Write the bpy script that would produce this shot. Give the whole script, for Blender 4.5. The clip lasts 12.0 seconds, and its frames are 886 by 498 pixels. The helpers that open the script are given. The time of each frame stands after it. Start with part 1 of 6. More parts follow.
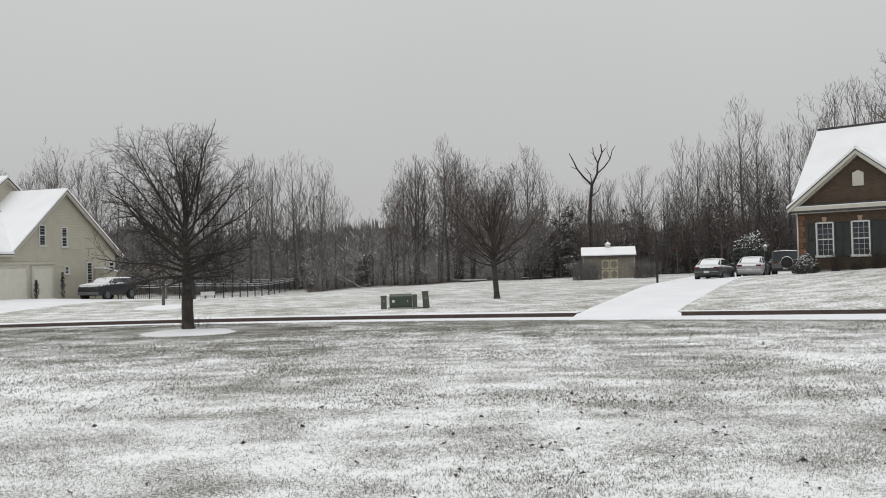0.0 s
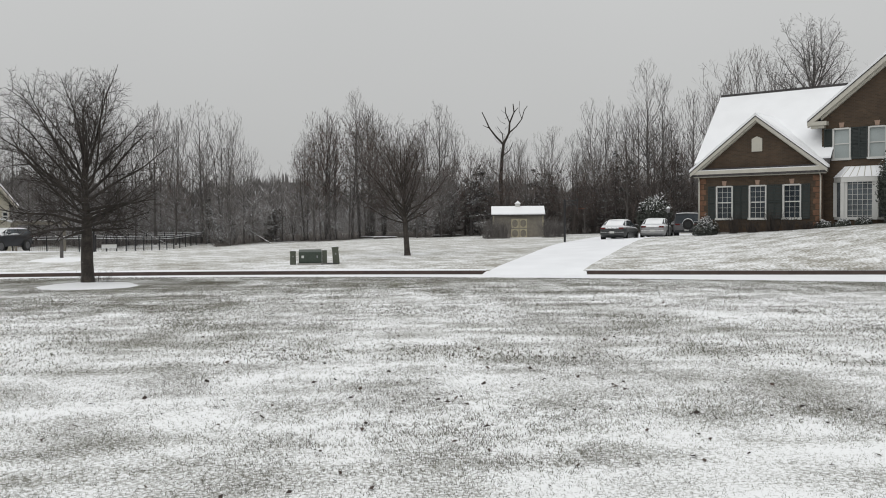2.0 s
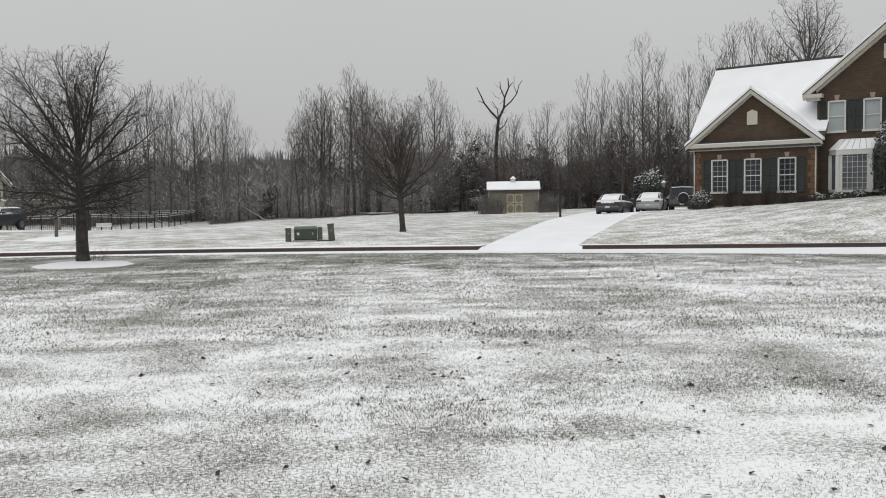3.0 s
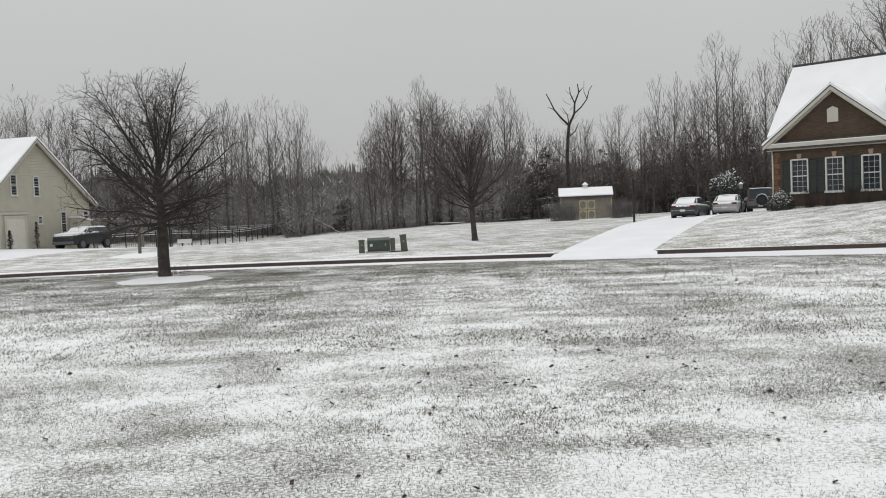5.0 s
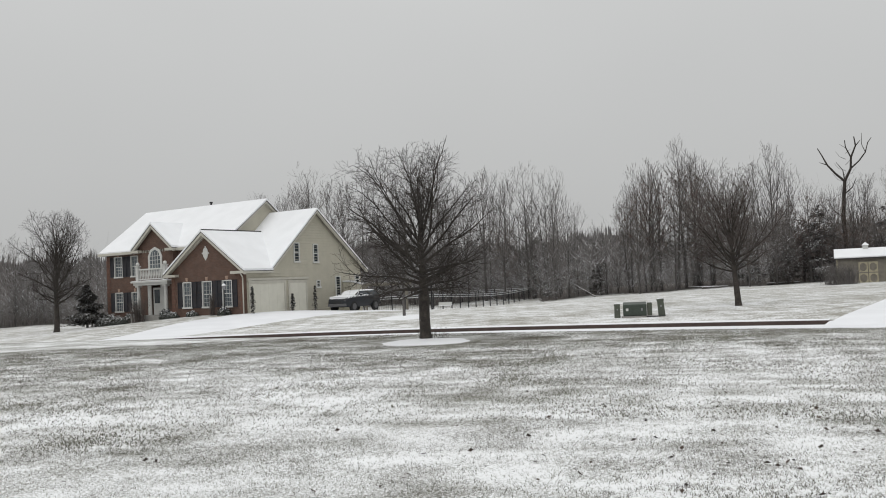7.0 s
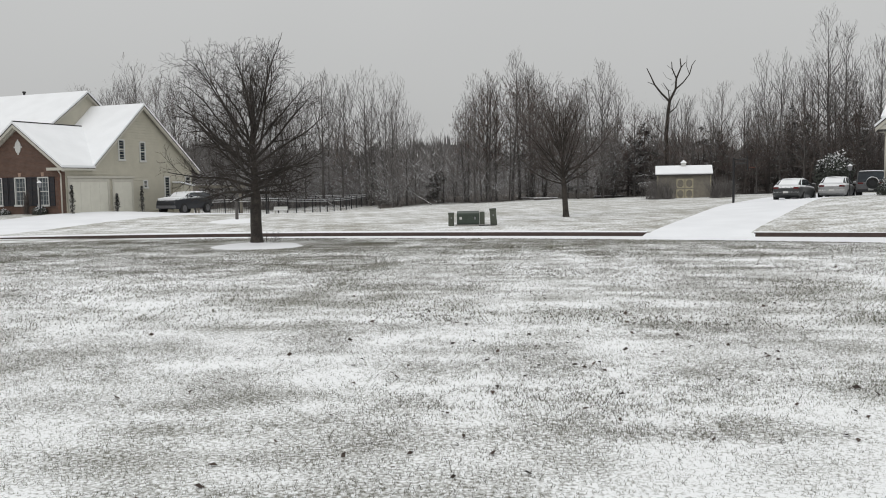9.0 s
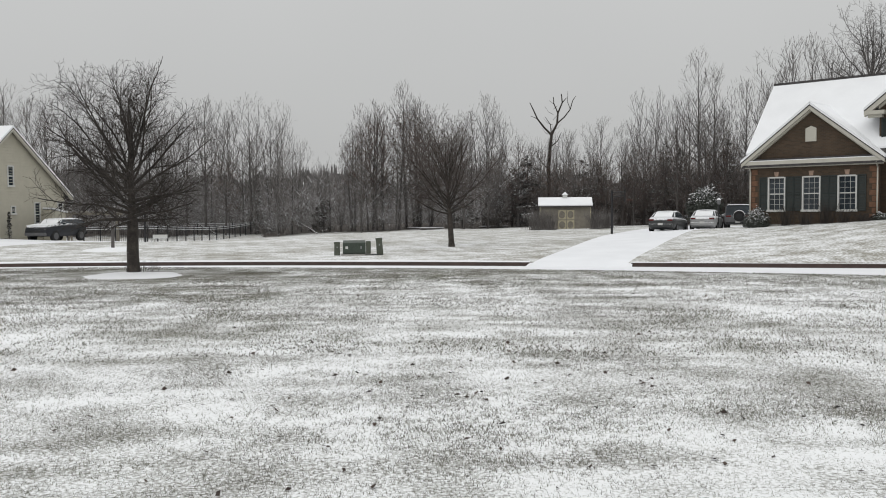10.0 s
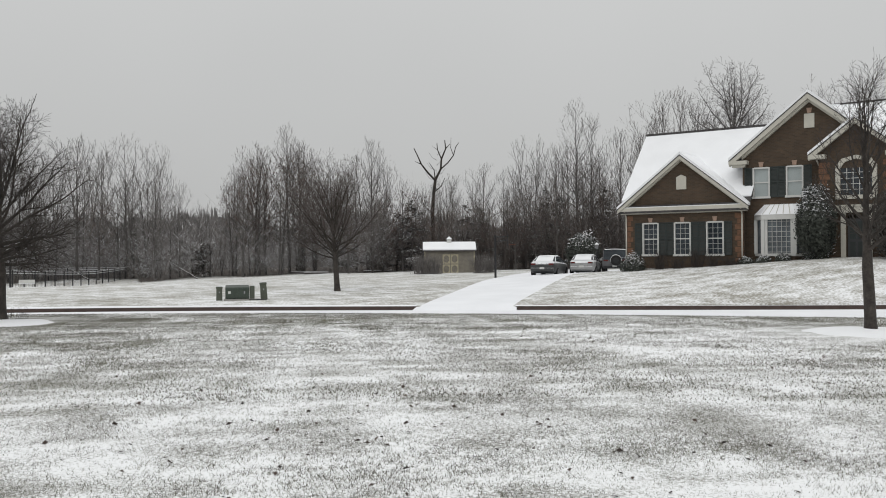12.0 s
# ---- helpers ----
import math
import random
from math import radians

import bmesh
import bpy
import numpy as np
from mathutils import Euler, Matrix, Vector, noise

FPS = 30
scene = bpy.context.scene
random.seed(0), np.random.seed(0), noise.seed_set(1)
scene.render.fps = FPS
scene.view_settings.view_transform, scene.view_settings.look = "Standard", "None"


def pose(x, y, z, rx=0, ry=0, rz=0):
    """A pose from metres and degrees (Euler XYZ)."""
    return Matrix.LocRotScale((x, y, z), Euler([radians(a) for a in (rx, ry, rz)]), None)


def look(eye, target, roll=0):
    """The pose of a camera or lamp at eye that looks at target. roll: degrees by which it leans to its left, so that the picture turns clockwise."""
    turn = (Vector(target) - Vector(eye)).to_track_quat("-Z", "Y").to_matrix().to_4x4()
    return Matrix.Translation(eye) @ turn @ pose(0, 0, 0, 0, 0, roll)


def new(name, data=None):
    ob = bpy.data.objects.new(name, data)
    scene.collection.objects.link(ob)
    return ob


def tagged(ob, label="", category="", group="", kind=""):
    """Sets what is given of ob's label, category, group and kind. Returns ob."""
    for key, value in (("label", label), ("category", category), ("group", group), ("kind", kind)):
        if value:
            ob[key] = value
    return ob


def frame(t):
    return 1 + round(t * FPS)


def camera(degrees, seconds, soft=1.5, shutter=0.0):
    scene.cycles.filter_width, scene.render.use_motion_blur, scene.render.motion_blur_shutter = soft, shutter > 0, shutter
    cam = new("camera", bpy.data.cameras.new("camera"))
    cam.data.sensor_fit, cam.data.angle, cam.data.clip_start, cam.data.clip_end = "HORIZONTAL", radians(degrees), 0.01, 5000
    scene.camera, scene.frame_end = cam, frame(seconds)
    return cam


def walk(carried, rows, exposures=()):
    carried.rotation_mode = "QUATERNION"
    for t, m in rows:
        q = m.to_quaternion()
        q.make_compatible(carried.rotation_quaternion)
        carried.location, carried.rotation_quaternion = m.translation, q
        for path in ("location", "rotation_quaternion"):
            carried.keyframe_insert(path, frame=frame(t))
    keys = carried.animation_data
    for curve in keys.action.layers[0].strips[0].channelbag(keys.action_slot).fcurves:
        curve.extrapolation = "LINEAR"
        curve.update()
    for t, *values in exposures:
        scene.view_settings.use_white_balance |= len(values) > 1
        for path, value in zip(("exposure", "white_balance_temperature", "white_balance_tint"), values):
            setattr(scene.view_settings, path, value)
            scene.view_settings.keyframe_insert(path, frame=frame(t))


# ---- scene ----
cam = camera(53.57, 12.0, soft=1.0)
PATH = [
    (0, -0.015, -0.007, 2.356, 0.03, 1.01, 1.49), (0.5, 0.004, -0.022, 2.353, -1.71, 0.61, 1.27),
    (1, 0.006, -0.017, 2.349, -2.92, -0.18, 1.11), (1.5, 0.008, 0.000, 2.348, -4.73, -0.64, 0.93),
    (2, -0.000, 0.009, 2.341, -5.76, -1.89, 0.49), (2.5, 0.004, 0.007, 2.338, -6.25, -2.99, 0.76),
    (4.3, 0.038, 0.014, 2.330, -4.35, -3.78, 2.20), (4.5, 0.043, 0.015, 2.327, -3.86, -3.37, 2.27),
    (5, 0.053, 0.006, 2.333, -1.36, -2.74, 2.47), (5.5, 0.074, 0.003, 2.336, 3.13, -2.02, 2.53),
    (6, 0.112, -0.020, 2.355, 8.73, 0.76, 2.26), (6.5, 0.128, -0.038, 2.376, 14.13, 2.96, 2.57),
    (7, 0.136, -0.050, 2.372, 15.26, 2.13, 2.64), (7.5, 0.136, -0.024, 2.357, 13.20, -0.23, 1.55),
    (7.7, 0.135, -0.028, 2.357, 11.17, -1.46, 1.10), (9.3, 0.282, 0.197, 2.326, 3.37, -4.30, 1.03),
    (9.5, 0.291, 0.202, 2.330, 1.97, -3.81, 0.97), (10, 0.289, 0.182, 2.337, -2.53, -2.44, 0.38),
    (10.5, 0.204, 0.178, 2.343, -7.26, -1.17, 0.44), (11, 0.155, 0.161, 2.338, -11.54, -0.58, 0.85),
    (11.5, 0.130, 0.163, 2.338, -12.04, 0.05, 0.36), (12, 0.129, 0.174, 2.335, -10.15, 0.40, 0.33)]
walk(cam, [(t, pose(x, y, z, 90 + p, r, w)) for t, x, y, z, w, p, r in PATH])

# ---- light: an overcast winter sky, brighter overhead ----
world = bpy.data.worlds.new("world")
scene.world = world
world.use_nodes = True
wn, wl = world.node_tree.nodes, world.node_tree.links
wn.clear()
w_out, w_bg = wn.new("ShaderNodeOutputWorld"), wn.new("ShaderNodeBackground")
w_sky = wn.new("ShaderNodeTexSky")
w_sky.sky_type, w_sky.sun_disc = "NISHITA", False
w_sky.sun_elevation, w_sky.sun_rotation = radians(38), radians(200)
w_hsv = wn.new("ShaderNodeHueSaturation")
w_hsv.inputs["Saturation"].default_value, w_hsv.inputs["Value"].default_value = 0.1, 0.05
w_co, w_sep, w_ramp = wn.new("ShaderNodeTexCoord"), wn.new("ShaderNodeSeparateXYZ"), wn.new("ShaderNodeValToRGB")
w_ramp.color_ramp.elements[0].position, w_ramp.color_ramp.elements[0].color = 0.0, (0.487, 0.492, 0.489, 1)
w_ramp.color_ramp.elements[1].position, w_ramp.color_ramp.elements[1].color = 1.0, (1.20, 1.215, 1.205, 1)
for at, c in ((0.12, (0.552, 0.558, 0.555)), (0.3, (0.637, 0.645, 0.643))):
    w_ramp.color_ramp.elements.new(at).color = (*c, 1)
w_noise, w_map = wn.new("ShaderNodeTexNoise"), wn.new("ShaderNodeMapRange")
w_noise.inputs["Scale"].default_value, w_noise.inputs["Detail"].default_value = 2.2, 3
w_map.inputs["To Min"].default_value, w_map.inputs["To Max"].default_value = 0.94, 1.06
w_mul, w_mix = wn.new("ShaderNodeMixRGB"), wn.new("ShaderNodeMixRGB")
w_mul.blend_type, w_mul.inputs["Fac"].default_value = "MULTIPLY", 1
w_mix.inputs["Fac"].default_value = 0.88
for a, b in ((w_co.outputs["Generated"], w_sep.inputs[0]), (w_sep.outputs["Z"], w_ramp.inputs[0]),
             (w_co.outputs["Generated"], w_noise.inputs["Vector"]), (w_noise.outputs[0], w_map.inputs[0]),
             (w_ramp.outputs[0], w_mul.inputs[1]), (w_map.outputs[0], w_mul.inputs[2]),
             (w_sky.outputs[0], w_hsv.inputs["Color"]), (w_hsv.outputs[0], w_mix.inputs[1]),
             (w_mul.outputs[0], w_mix.inputs[2]), (w_mix.outputs[0], w_bg.inputs[0]), (w_bg.outputs[0], w_out.inputs[0])):
    wl.new(a, b)
w_bg.inputs[1].default_value = 1.0
sun = new("sun", bpy.data.lights.new("sun", "SUN"))
sun.data.energy, sun.data.angle, sun.data.color = 0.6, radians(60), (1, 0.98, 0.95)
sun.matrix_world = look((0, 0, 50), (12, 30, 8))
scene.view_settings.exposure = 0.0


# ---- materials ----
def material(name, colour, rough=0.8, metal=0.0, vary=0.25, scale=6.0, fine=60.0, bump=0.2, tint=None, coat=0.0, spread=0.0, detail=4):
    """Two scales of noise over a base colour, with fine relief. tint: a second colour. spread: change from piece to piece."""
    m = bpy.data.materials.new(name)
    m.use_nodes = True
    n, l = m.node_tree.nodes, m.node_tree.links
    b = n["Principled BSDF"]
    co = n.new("ShaderNodeTexCoord")
    big, small = n.new("ShaderNodeTexNoise"), n.new("ShaderNodeTexNoise")
    big.inputs["Scale"].default_value, small.inputs["Scale"].default_value = scale, fine
    big.inputs["Detail"].default_value = small.inputs["Detail"].default_value = detail
    mix = n.new("ShaderNodeMixRGB")
    dark = tint or tuple(c * (1 - vary) for c in colour)
    mix.inputs[1].default_value, mix.inputs[2].default_value = (*dark, 1), (*colour, 1)
    ramp = n.new("ShaderNodeMapRange")
    ramp.inputs["From Min"].default_value, ramp.inputs["From Max"].default_value = 0.35, 0.65
    fin = n.new("ShaderNodeMixRGB")
    fin.blend_type, fin.inputs["Fac"].default_value = "OVERLAY", min(1.0, vary * 1.4)
    for s in (big, small):
        l.new(co.outputs["Object"], s.inputs["Vector"])
    l.new(big.outputs[0], ramp.inputs[0]), l.new(ramp.outputs[0], mix.inputs[0])
    l.new(mix.outputs[0], fin.inputs[1]), l.new(small.outputs[0], fin.inputs[2])
    last = fin.outputs[0]
    if spread:
        info, hsv, rng = n.new("ShaderNodeNewGeometry"), n.new("ShaderNodeHueSaturation"), n.new("ShaderNodeMapRange")
        rng.inputs["To Min"].default_value, rng.inputs["To Max"].default_value = 1 - spread, 1 + spread
        l.new(info.outputs["Random Per Island"], rng.inputs[0]), l.new(rng.outputs[0], hsv.inputs["Value"])
        l.new(last, hsv.inputs["Color"])
        last = hsv.outputs[0]
    l.new(last, b.inputs["Base Color"])
    b.inputs["Roughness"].default_value, b.inputs["Metallic"].default_value = rough, metal
    b.inputs["Coat Weight"].default_value = coat
    if bump:
        bp = n.new("ShaderNodeBump")
        bp.inputs["Strength"].default_value, bp.inputs["Distance"].default_value = bump, 0.02
        l.new(small.outputs[0], bp.inputs["Height"]), l.new(bp.outputs[0], b.inputs["Normal"])
    return m


def snow_topped(name, colour, amount=0.55, fine=30.0, **kw):
    """A material with snow caught on its upward faces, broken by noise."""
    m = material(name, colour, fine=fine, **kw)
    n, l = m.node_tree.nodes, m.node_tree.links
    b = n["Principled BSDF"]
    geo, sep, add, rng, mix = (n.new("ShaderNode" + k) for k in ("NewGeometry", "SeparateXYZ", "Math", "MapRange", "MixRGB"))
    co, noi = n.new("ShaderNodeTexCoord"), n.new("ShaderNodeTexNoise")
    noi.inputs["Scale"].default_value = fine
    l.new(co.outputs["Object"], noi.inputs["Vector"])
    l.new(geo.outputs["Normal"], sep.inputs[0]), l.new(sep.outputs["Z"], add.inputs[0]), l.new(noi.outputs[0], add.inputs[1])
    rng.inputs["From Min"].default_value, rng.inputs["From Max"].default_value = 1.55 - amount, 1.75 - amount
    l.new(add.outputs[0], rng.inputs[0]), l.new(rng.outputs[0], mix.inputs[0])
    l.new(b.inputs["Base Color"].links[0].from_socket, mix.inputs[1])
    mix.inputs[2].default_value = (0.82, 0.83, 0.85, 1)
    l.new(mix.outputs[0], b.inputs["Base Color"])
    return m


def brick_material(name, a, b2, mortar, scale=1.0):
    m = bpy.data.materials.new(name)
    m.use_nodes = True
    n, l = m.node_tree.nodes, m.node_tree.links
    b = n["Principled BSDF"]
    co, mp, br, noi, hsv, rng = (n.new("ShaderNode" + k) for k in ("TexCoord", "Mapping", "TexBrick", "TexNoise", "HueSaturation", "MapRange"))
    sep, com, ad = n.new("ShaderNodeSeparateXYZ"), n.new("ShaderNodeCombineXYZ"), n.new("ShaderNodeMath")
    l.new(co.outputs["Object"], sep.inputs[0])
    l.new(sep.outputs["X"], ad.inputs[0]), l.new(sep.outputs["Y"], ad.inputs[1])
    l.new(ad.outputs[0], com.inputs["X"]), l.new(sep.outputs["Z"], com.inputs["Y"])
    l.new(com.outputs[0], br.inputs["Vector"]), l.new(co.outputs["Object"], noi.inputs["Vector"])
    br.inputs["Color1"].default_value, br.inputs["Color2"].default_value, br.inputs["Mortar"].default_value = (*a, 1), (*b2, 1), (*mortar, 1)
    br.inputs["Scale"].default_value, br.inputs["Mortar Size"].default_value = scale, 0.006
    br.inputs["Brick Width"].default_value, br.inputs["Row Height"].default_value = 0.215, 0.077
    noi.inputs["Scale"].default_value, noi.inputs["Detail"].default_value = 1.2, 5
    rng.inputs["To Min"].default_value, rng.inputs["To Max"].default_value = 0.65, 1.35
    l.new(noi.outputs[0], rng.inputs[0]), l.new(rng.outputs[0], hsv.inputs["Value"])
    l.new(br.outputs["Color"], hsv.inputs["Color"]), l.new(hsv.outputs[0], b.inputs["Base Color"])
    bp = n.new("ShaderNodeBump")
    bp.inputs["Strength"].default_value, bp.inputs["Distance"].default_value, bp.invert = 0.5, 0.01, True
    l.new(br.outputs["Fac"], bp.inputs["Height"]), l.new(bp.outputs[0], b.inputs["Normal"])
    b.inputs["Roughness"].default_value = 0.9
    return m


def lawn_material(name, cover, grass, soil, angle, stripe, period, patchy=0.6, soft=0.2, speckle=38, white=0.82, mapped=False):
    """Thin snow over short grass: fine speckle, patches, and faint mowing stripes."""
    m = bpy.data.materials.new(name)
    m.use_nodes = True
    n, l = m.node_tree.nodes, m.node_tree.links
    b = n["Principled BSDF"]
    co = n.new("ShaderNodeTexCoord")

    def noise_at(scale, detail, stretch=None):
        s = n.new("ShaderNodeTexNoise")
        s.inputs["Scale"].default_value, s.inputs["Detail"].default_value = scale, detail
        if stretch:
            mp = n.new("ShaderNodeMapping")
            mp.inputs["Scale"].default_value, mp.inputs["Rotation"].default_value = stretch, (0, 0, radians(angle))
            l.new(co.outputs["Object"], mp.inputs["Vector"]), l.new(mp.outputs[0], s.inputs["Vector"])
        else:
            l.new(co.outputs["Object"], s.inputs["Vector"])
        return s.outputs[0]

    def maths(op, x, y):
        s = n.new("ShaderNodeMath")
        s.operation = op
        for i, v in enumerate((x, y)):
            if isinstance(v, (int, float)):
                s.inputs[i].default_value = v
            else:
                l.new(v, s.inputs[i])
        return s.outputs[0]

    speck, broad = noise_at(speckle, 5), noise_at(0.16, 3)
    if mapped:
        thin = n.new("ShaderNodeAttribute")
        thin.attribute_name = "thin_snow"
        patch = maths("SUBTRACT", 1.0, thin.outputs["Fac"])
    else:
        patch = noise_at(1.6, 4, (0.55, 1.0, 1.0))
    wave = n.new("ShaderNodeTexWave")
    wave.inputs["Scale"].default_value = 6.283 / period / 20.0 * 1.0
    wave.inputs["Distortion"].default_value, wave.inputs["Detail"].default_value = 2.5, 3
    wmp = n.new("ShaderNodeMapping")
    wmp.inputs["Rotation"].default_value = (0, 0, radians(angle))
    l.new(co.outputs["Object"], wmp.inputs["Vector"]), l.new(wmp.outputs[0], wave.inputs["Vector"])
    total = maths("ADD", maths("MULTIPLY", speck, 1.0), maths("MULTIPLY", patch, patchy))
    total = maths("ADD", total, maths("MULTIPLY", broad, 0.5))
    total = maths("ADD", total, maths("MULTIPLY", wave.outputs["Fac"], stripe))
    rng = n.new("ShaderNodeMapRange")
    rng.inputs["From Min"].default_value, rng.inputs["From Max"].default_value = cover - soft, cover + soft
    l.new(total, rng.inputs[0])
    ground_mix, mix = n.new("ShaderNodeMixRGB"), n.new("ShaderNodeMixRGB")
    ground_mix.inputs[1].default_value, ground_mix.inputs[2].default_value = (*soil, 1), (*grass, 1)
    l.new(noise_at(90, 3), ground_mix.inputs[0])
    l.new(rng.outputs[0], mix.inputs[0]), l.new(ground_mix.outputs[0], mix.inputs[1])
    mix.inputs[2].default_value = (white, white * 1.01, white * 1.025, 1)
    l.new(mix.outputs[0], b.inputs["Base Color"])
    b.inputs["Roughness"].default_value = 0.9
    bp = n.new("ShaderNodeBump")
    bp.inputs["Strength"].default_value, bp.inputs["Distance"].default_value = 0.5, 0.03
    l.new(speck, bp.inputs["Height"]), l.new(bp.outputs[0], b.inputs["Normal"])
    return m


SNOW = material("snow", (0.83, 0.84, 0.86), 0.75, vary=0.05, scale=0.8, fine=14, bump=0.25)
ROAD_SNOW = material("road snow", (0.83, 0.84, 0.87), 0.7, vary=0.07, scale=0.5, fine=9, bump=0.2)
LAWN = lawn_material("snowy lawn", 0.90, (0.22, 0.215, 0.18), (0.15, 0.145, 0.12), 8, 0.0, 1.1, 0.5, 0.16, 34, 0.87, True)
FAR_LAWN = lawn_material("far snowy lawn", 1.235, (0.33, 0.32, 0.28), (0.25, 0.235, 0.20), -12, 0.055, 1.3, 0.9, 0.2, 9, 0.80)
WOOD_FLOOR = lawn_material("leaf litter under thin snow", 1.52, (0.135, 0.115, 0.10), (0.10, 0.085, 0.075), 20, 0.0, 1.3, 0.9, 0.2, 4, 0.75)
KERB = material("wet kerb concrete", (0.060, 0.040, 0.034), 0.85, vary=0.3, scale=3, fine=40)
BRICK_R = brick_material("brown brick", (0.078, 0.050, 0.031), (0.052, 0.036, 0.023), (0.074, 0.062, 0.048))
BRICK_L = brick_material("red brick", (0.128, 0.073, 0.053), (0.096, 0.055, 0.041), (0.125, 0.10, 0.085))
QUOIN = material("orange brick quoin", (0.175, 0.092, 0.055), 0.9, vary=0.3, scale=5, fine=50)
QUOIN_L = material("red brick quoin", (0.15, 0.080, 0.058), 0.9, vary=0.3, scale=5, fine=50)
STONE = material("pale keystone", (0.36, 0.25, 0.19), 0.85, vary=0.2, scale=8)
SIDING = material("beige siding", (0.48, 0.455, 0.375), 0.6, vary=0.08, scale=1.5, fine=20, bump=0.05)
TRIM = material("cream trim paint", (0.50, 0.48, 0.42), 0.5, vary=0.08, scale=2, fine=30, bump=0.05)
WHITE = material("white paint", (0.58, 0.58, 0.56), 0.45, vary=0.06, scale=3, fine=30, bump=0.04)
SHINGLE = material("dark shingles", (0.07, 0.065, 0.065), 0.9, vary=0.4, scale=5, fine=40)
SHUTTER = material("dark green shutter", (0.018, 0.026, 0.024), 0.5, vary=0.25, scale=6)
SHUTTER_L = material("black shutter", (0.016, 0.016, 0.022), 0.5, vary=0.25, scale=6)
GLASS = material("dark window glass", (0.035, 0.045, 0.055), 0.06, vary=0.4, scale=1.2, fine=3, bump=0.0)
GREY_GLASS = material("window glass over curtains", (0.13, 0.15, 0.165), 0.08, vary=0.4, scale=1.2, fine=3, bump=0.0)
BLIND = material("closed white blind", (0.36, 0.40, 0.40), 0.6, vary=0.1, scale=2, fine=20)
# Near-black colour for sheets that stand in for the rooms' shade.
DARK = material("dark interior", (0.02, 0.02, 0.022), 0.8, vary=0.3)
GARAGE = material("cream garage door", (0.62, 0.605, 0.53), 0.5, vary=0.06, scale=2, fine=20, bump=0.05)
BARK = snow_topped("dark wet bark", (0.058, 0.049, 0.042), 0.10, fine=18, vary=0.5, scale=4, rough=0.9, bump=0.6)
TWIG = material("grey-brown twigs", (0.054, 0.045, 0.040), 0.9, vary=0.3, scale=2, spread=0.3, bump=0)
RED_TWIG = material("reddish twigs", (0.105, 0.086, 0.077), 0.9, vary=0.3, scale=2, spread=0.35, bump=0)
# Distance haze is mixed into the base colours of this bark and these twigs.
WOOD_BARK = snow_topped("haze-paled woodland bark", (0.125, 0.117, 0.112), 0.14, fine=6, vary=0.35, scale=1.5, rough=0.95, bump=0.3)
WOOD_TWIG = snow_topped("haze-paled woodland twigs", (0.185, 0.172, 0.165), 0.22, fine=2.5, rough=0.95, vary=0.3, scale=0.6, spread=0.35, bump=0)
BROWN_BRUSH = material("wet brown brush", (0.105, 0.085, 0.076), 0.95, vary=0.35, scale=0.3, spread=0.35, bump=0)
# Mist over the lower woods is put into this brush's pale base colour.
BRUSH = snow_topped("frosted mist-pale brush", (0.245, 0.227, 0.217), 0.28, fine=2.0, rough=0.95, vary=0.35, scale=0.3, spread=0.35, bump=0)
DRY_LEAF = material("withered leaves", (0.150, 0.105, 0.088), 0.9, vary=0.4, scale=1, spread=0.4, bump=0)
EVERGREEN = snow_topped("snow-dusted evergreen", (0.072, 0.068, 0.060), 0.17, fine=9, vary=0.4, scale=3, rough=0.8, spread=0.3, bump=0)
# Foliage base colour greyed to imitate haze; the snow comes on top.
WOOD_LEAF = snow_topped("snow-dusted haze-grey woodland evergreen", (0.175, 0.165, 0.155), 0.25, fine=5, vary=0.4, scale=2, rough=0.9, spread=0.35, bump=0)
SHRUB = snow_topped("snow-dusted shrub leaves", (0.050, 0.057, 0.046), 0.41, fine=20, vary=0.4, scale=5, rough=0.8, spread=0.35, bump=0)
GRASS = material("winter grass", (0.150, 0.148, 0.108), 0.85, vary=0.4, scale=0.5, fine=5, tint=(0.130, 0.119, 0.095), spread=0.5, bump=0)
LEAF = material("dead brown leaf", (0.055, 0.035, 0.027), 0.8, vary=0.4, scale=8, spread=0.6, bump=0)
GREEN_BOX = material("green utility paint", (0.042, 0.058, 0.043), 0.5, vary=0.25, scale=3, fine=25, bump=0.1)
GREEN_CAP = material("grey-green plastic", (0.085, 0.095, 0.07), 0.55, vary=0.2, scale=4, fine=25, bump=0.1)
BLACK_METAL = material("black metal", (0.015, 0.015, 0.017), 0.45, vary=0.2, bump=0.05)
RUBBER = material("tyre rubber", (0.018, 0.018, 0.018), 0.85, vary=0.2)
RIM = material("alloy wheel", (0.14, 0.14, 0.145), 0.45, metal=0.6, vary=0.15)
# Tan boards with the haze at the shed's distance greyed into the colour.
SHED_WALL = material("haze-greyed tan boards", (0.23, 0.21, 0.175), 0.85, vary=0.25, scale=3, fine=30)
SHED_TRIM = material("pale shed trim", (0.42, 0.38, 0.27), 0.7, vary=0.15, scale=4)
STEEL = material("grey steel", (0.3, 0.3, 0.31), 0.4, metal=0.7, vary=0.15)
CONCRETE = material("grey concrete", (0.34, 0.33, 0.31), 0.85, vary=0.2, scale=2)


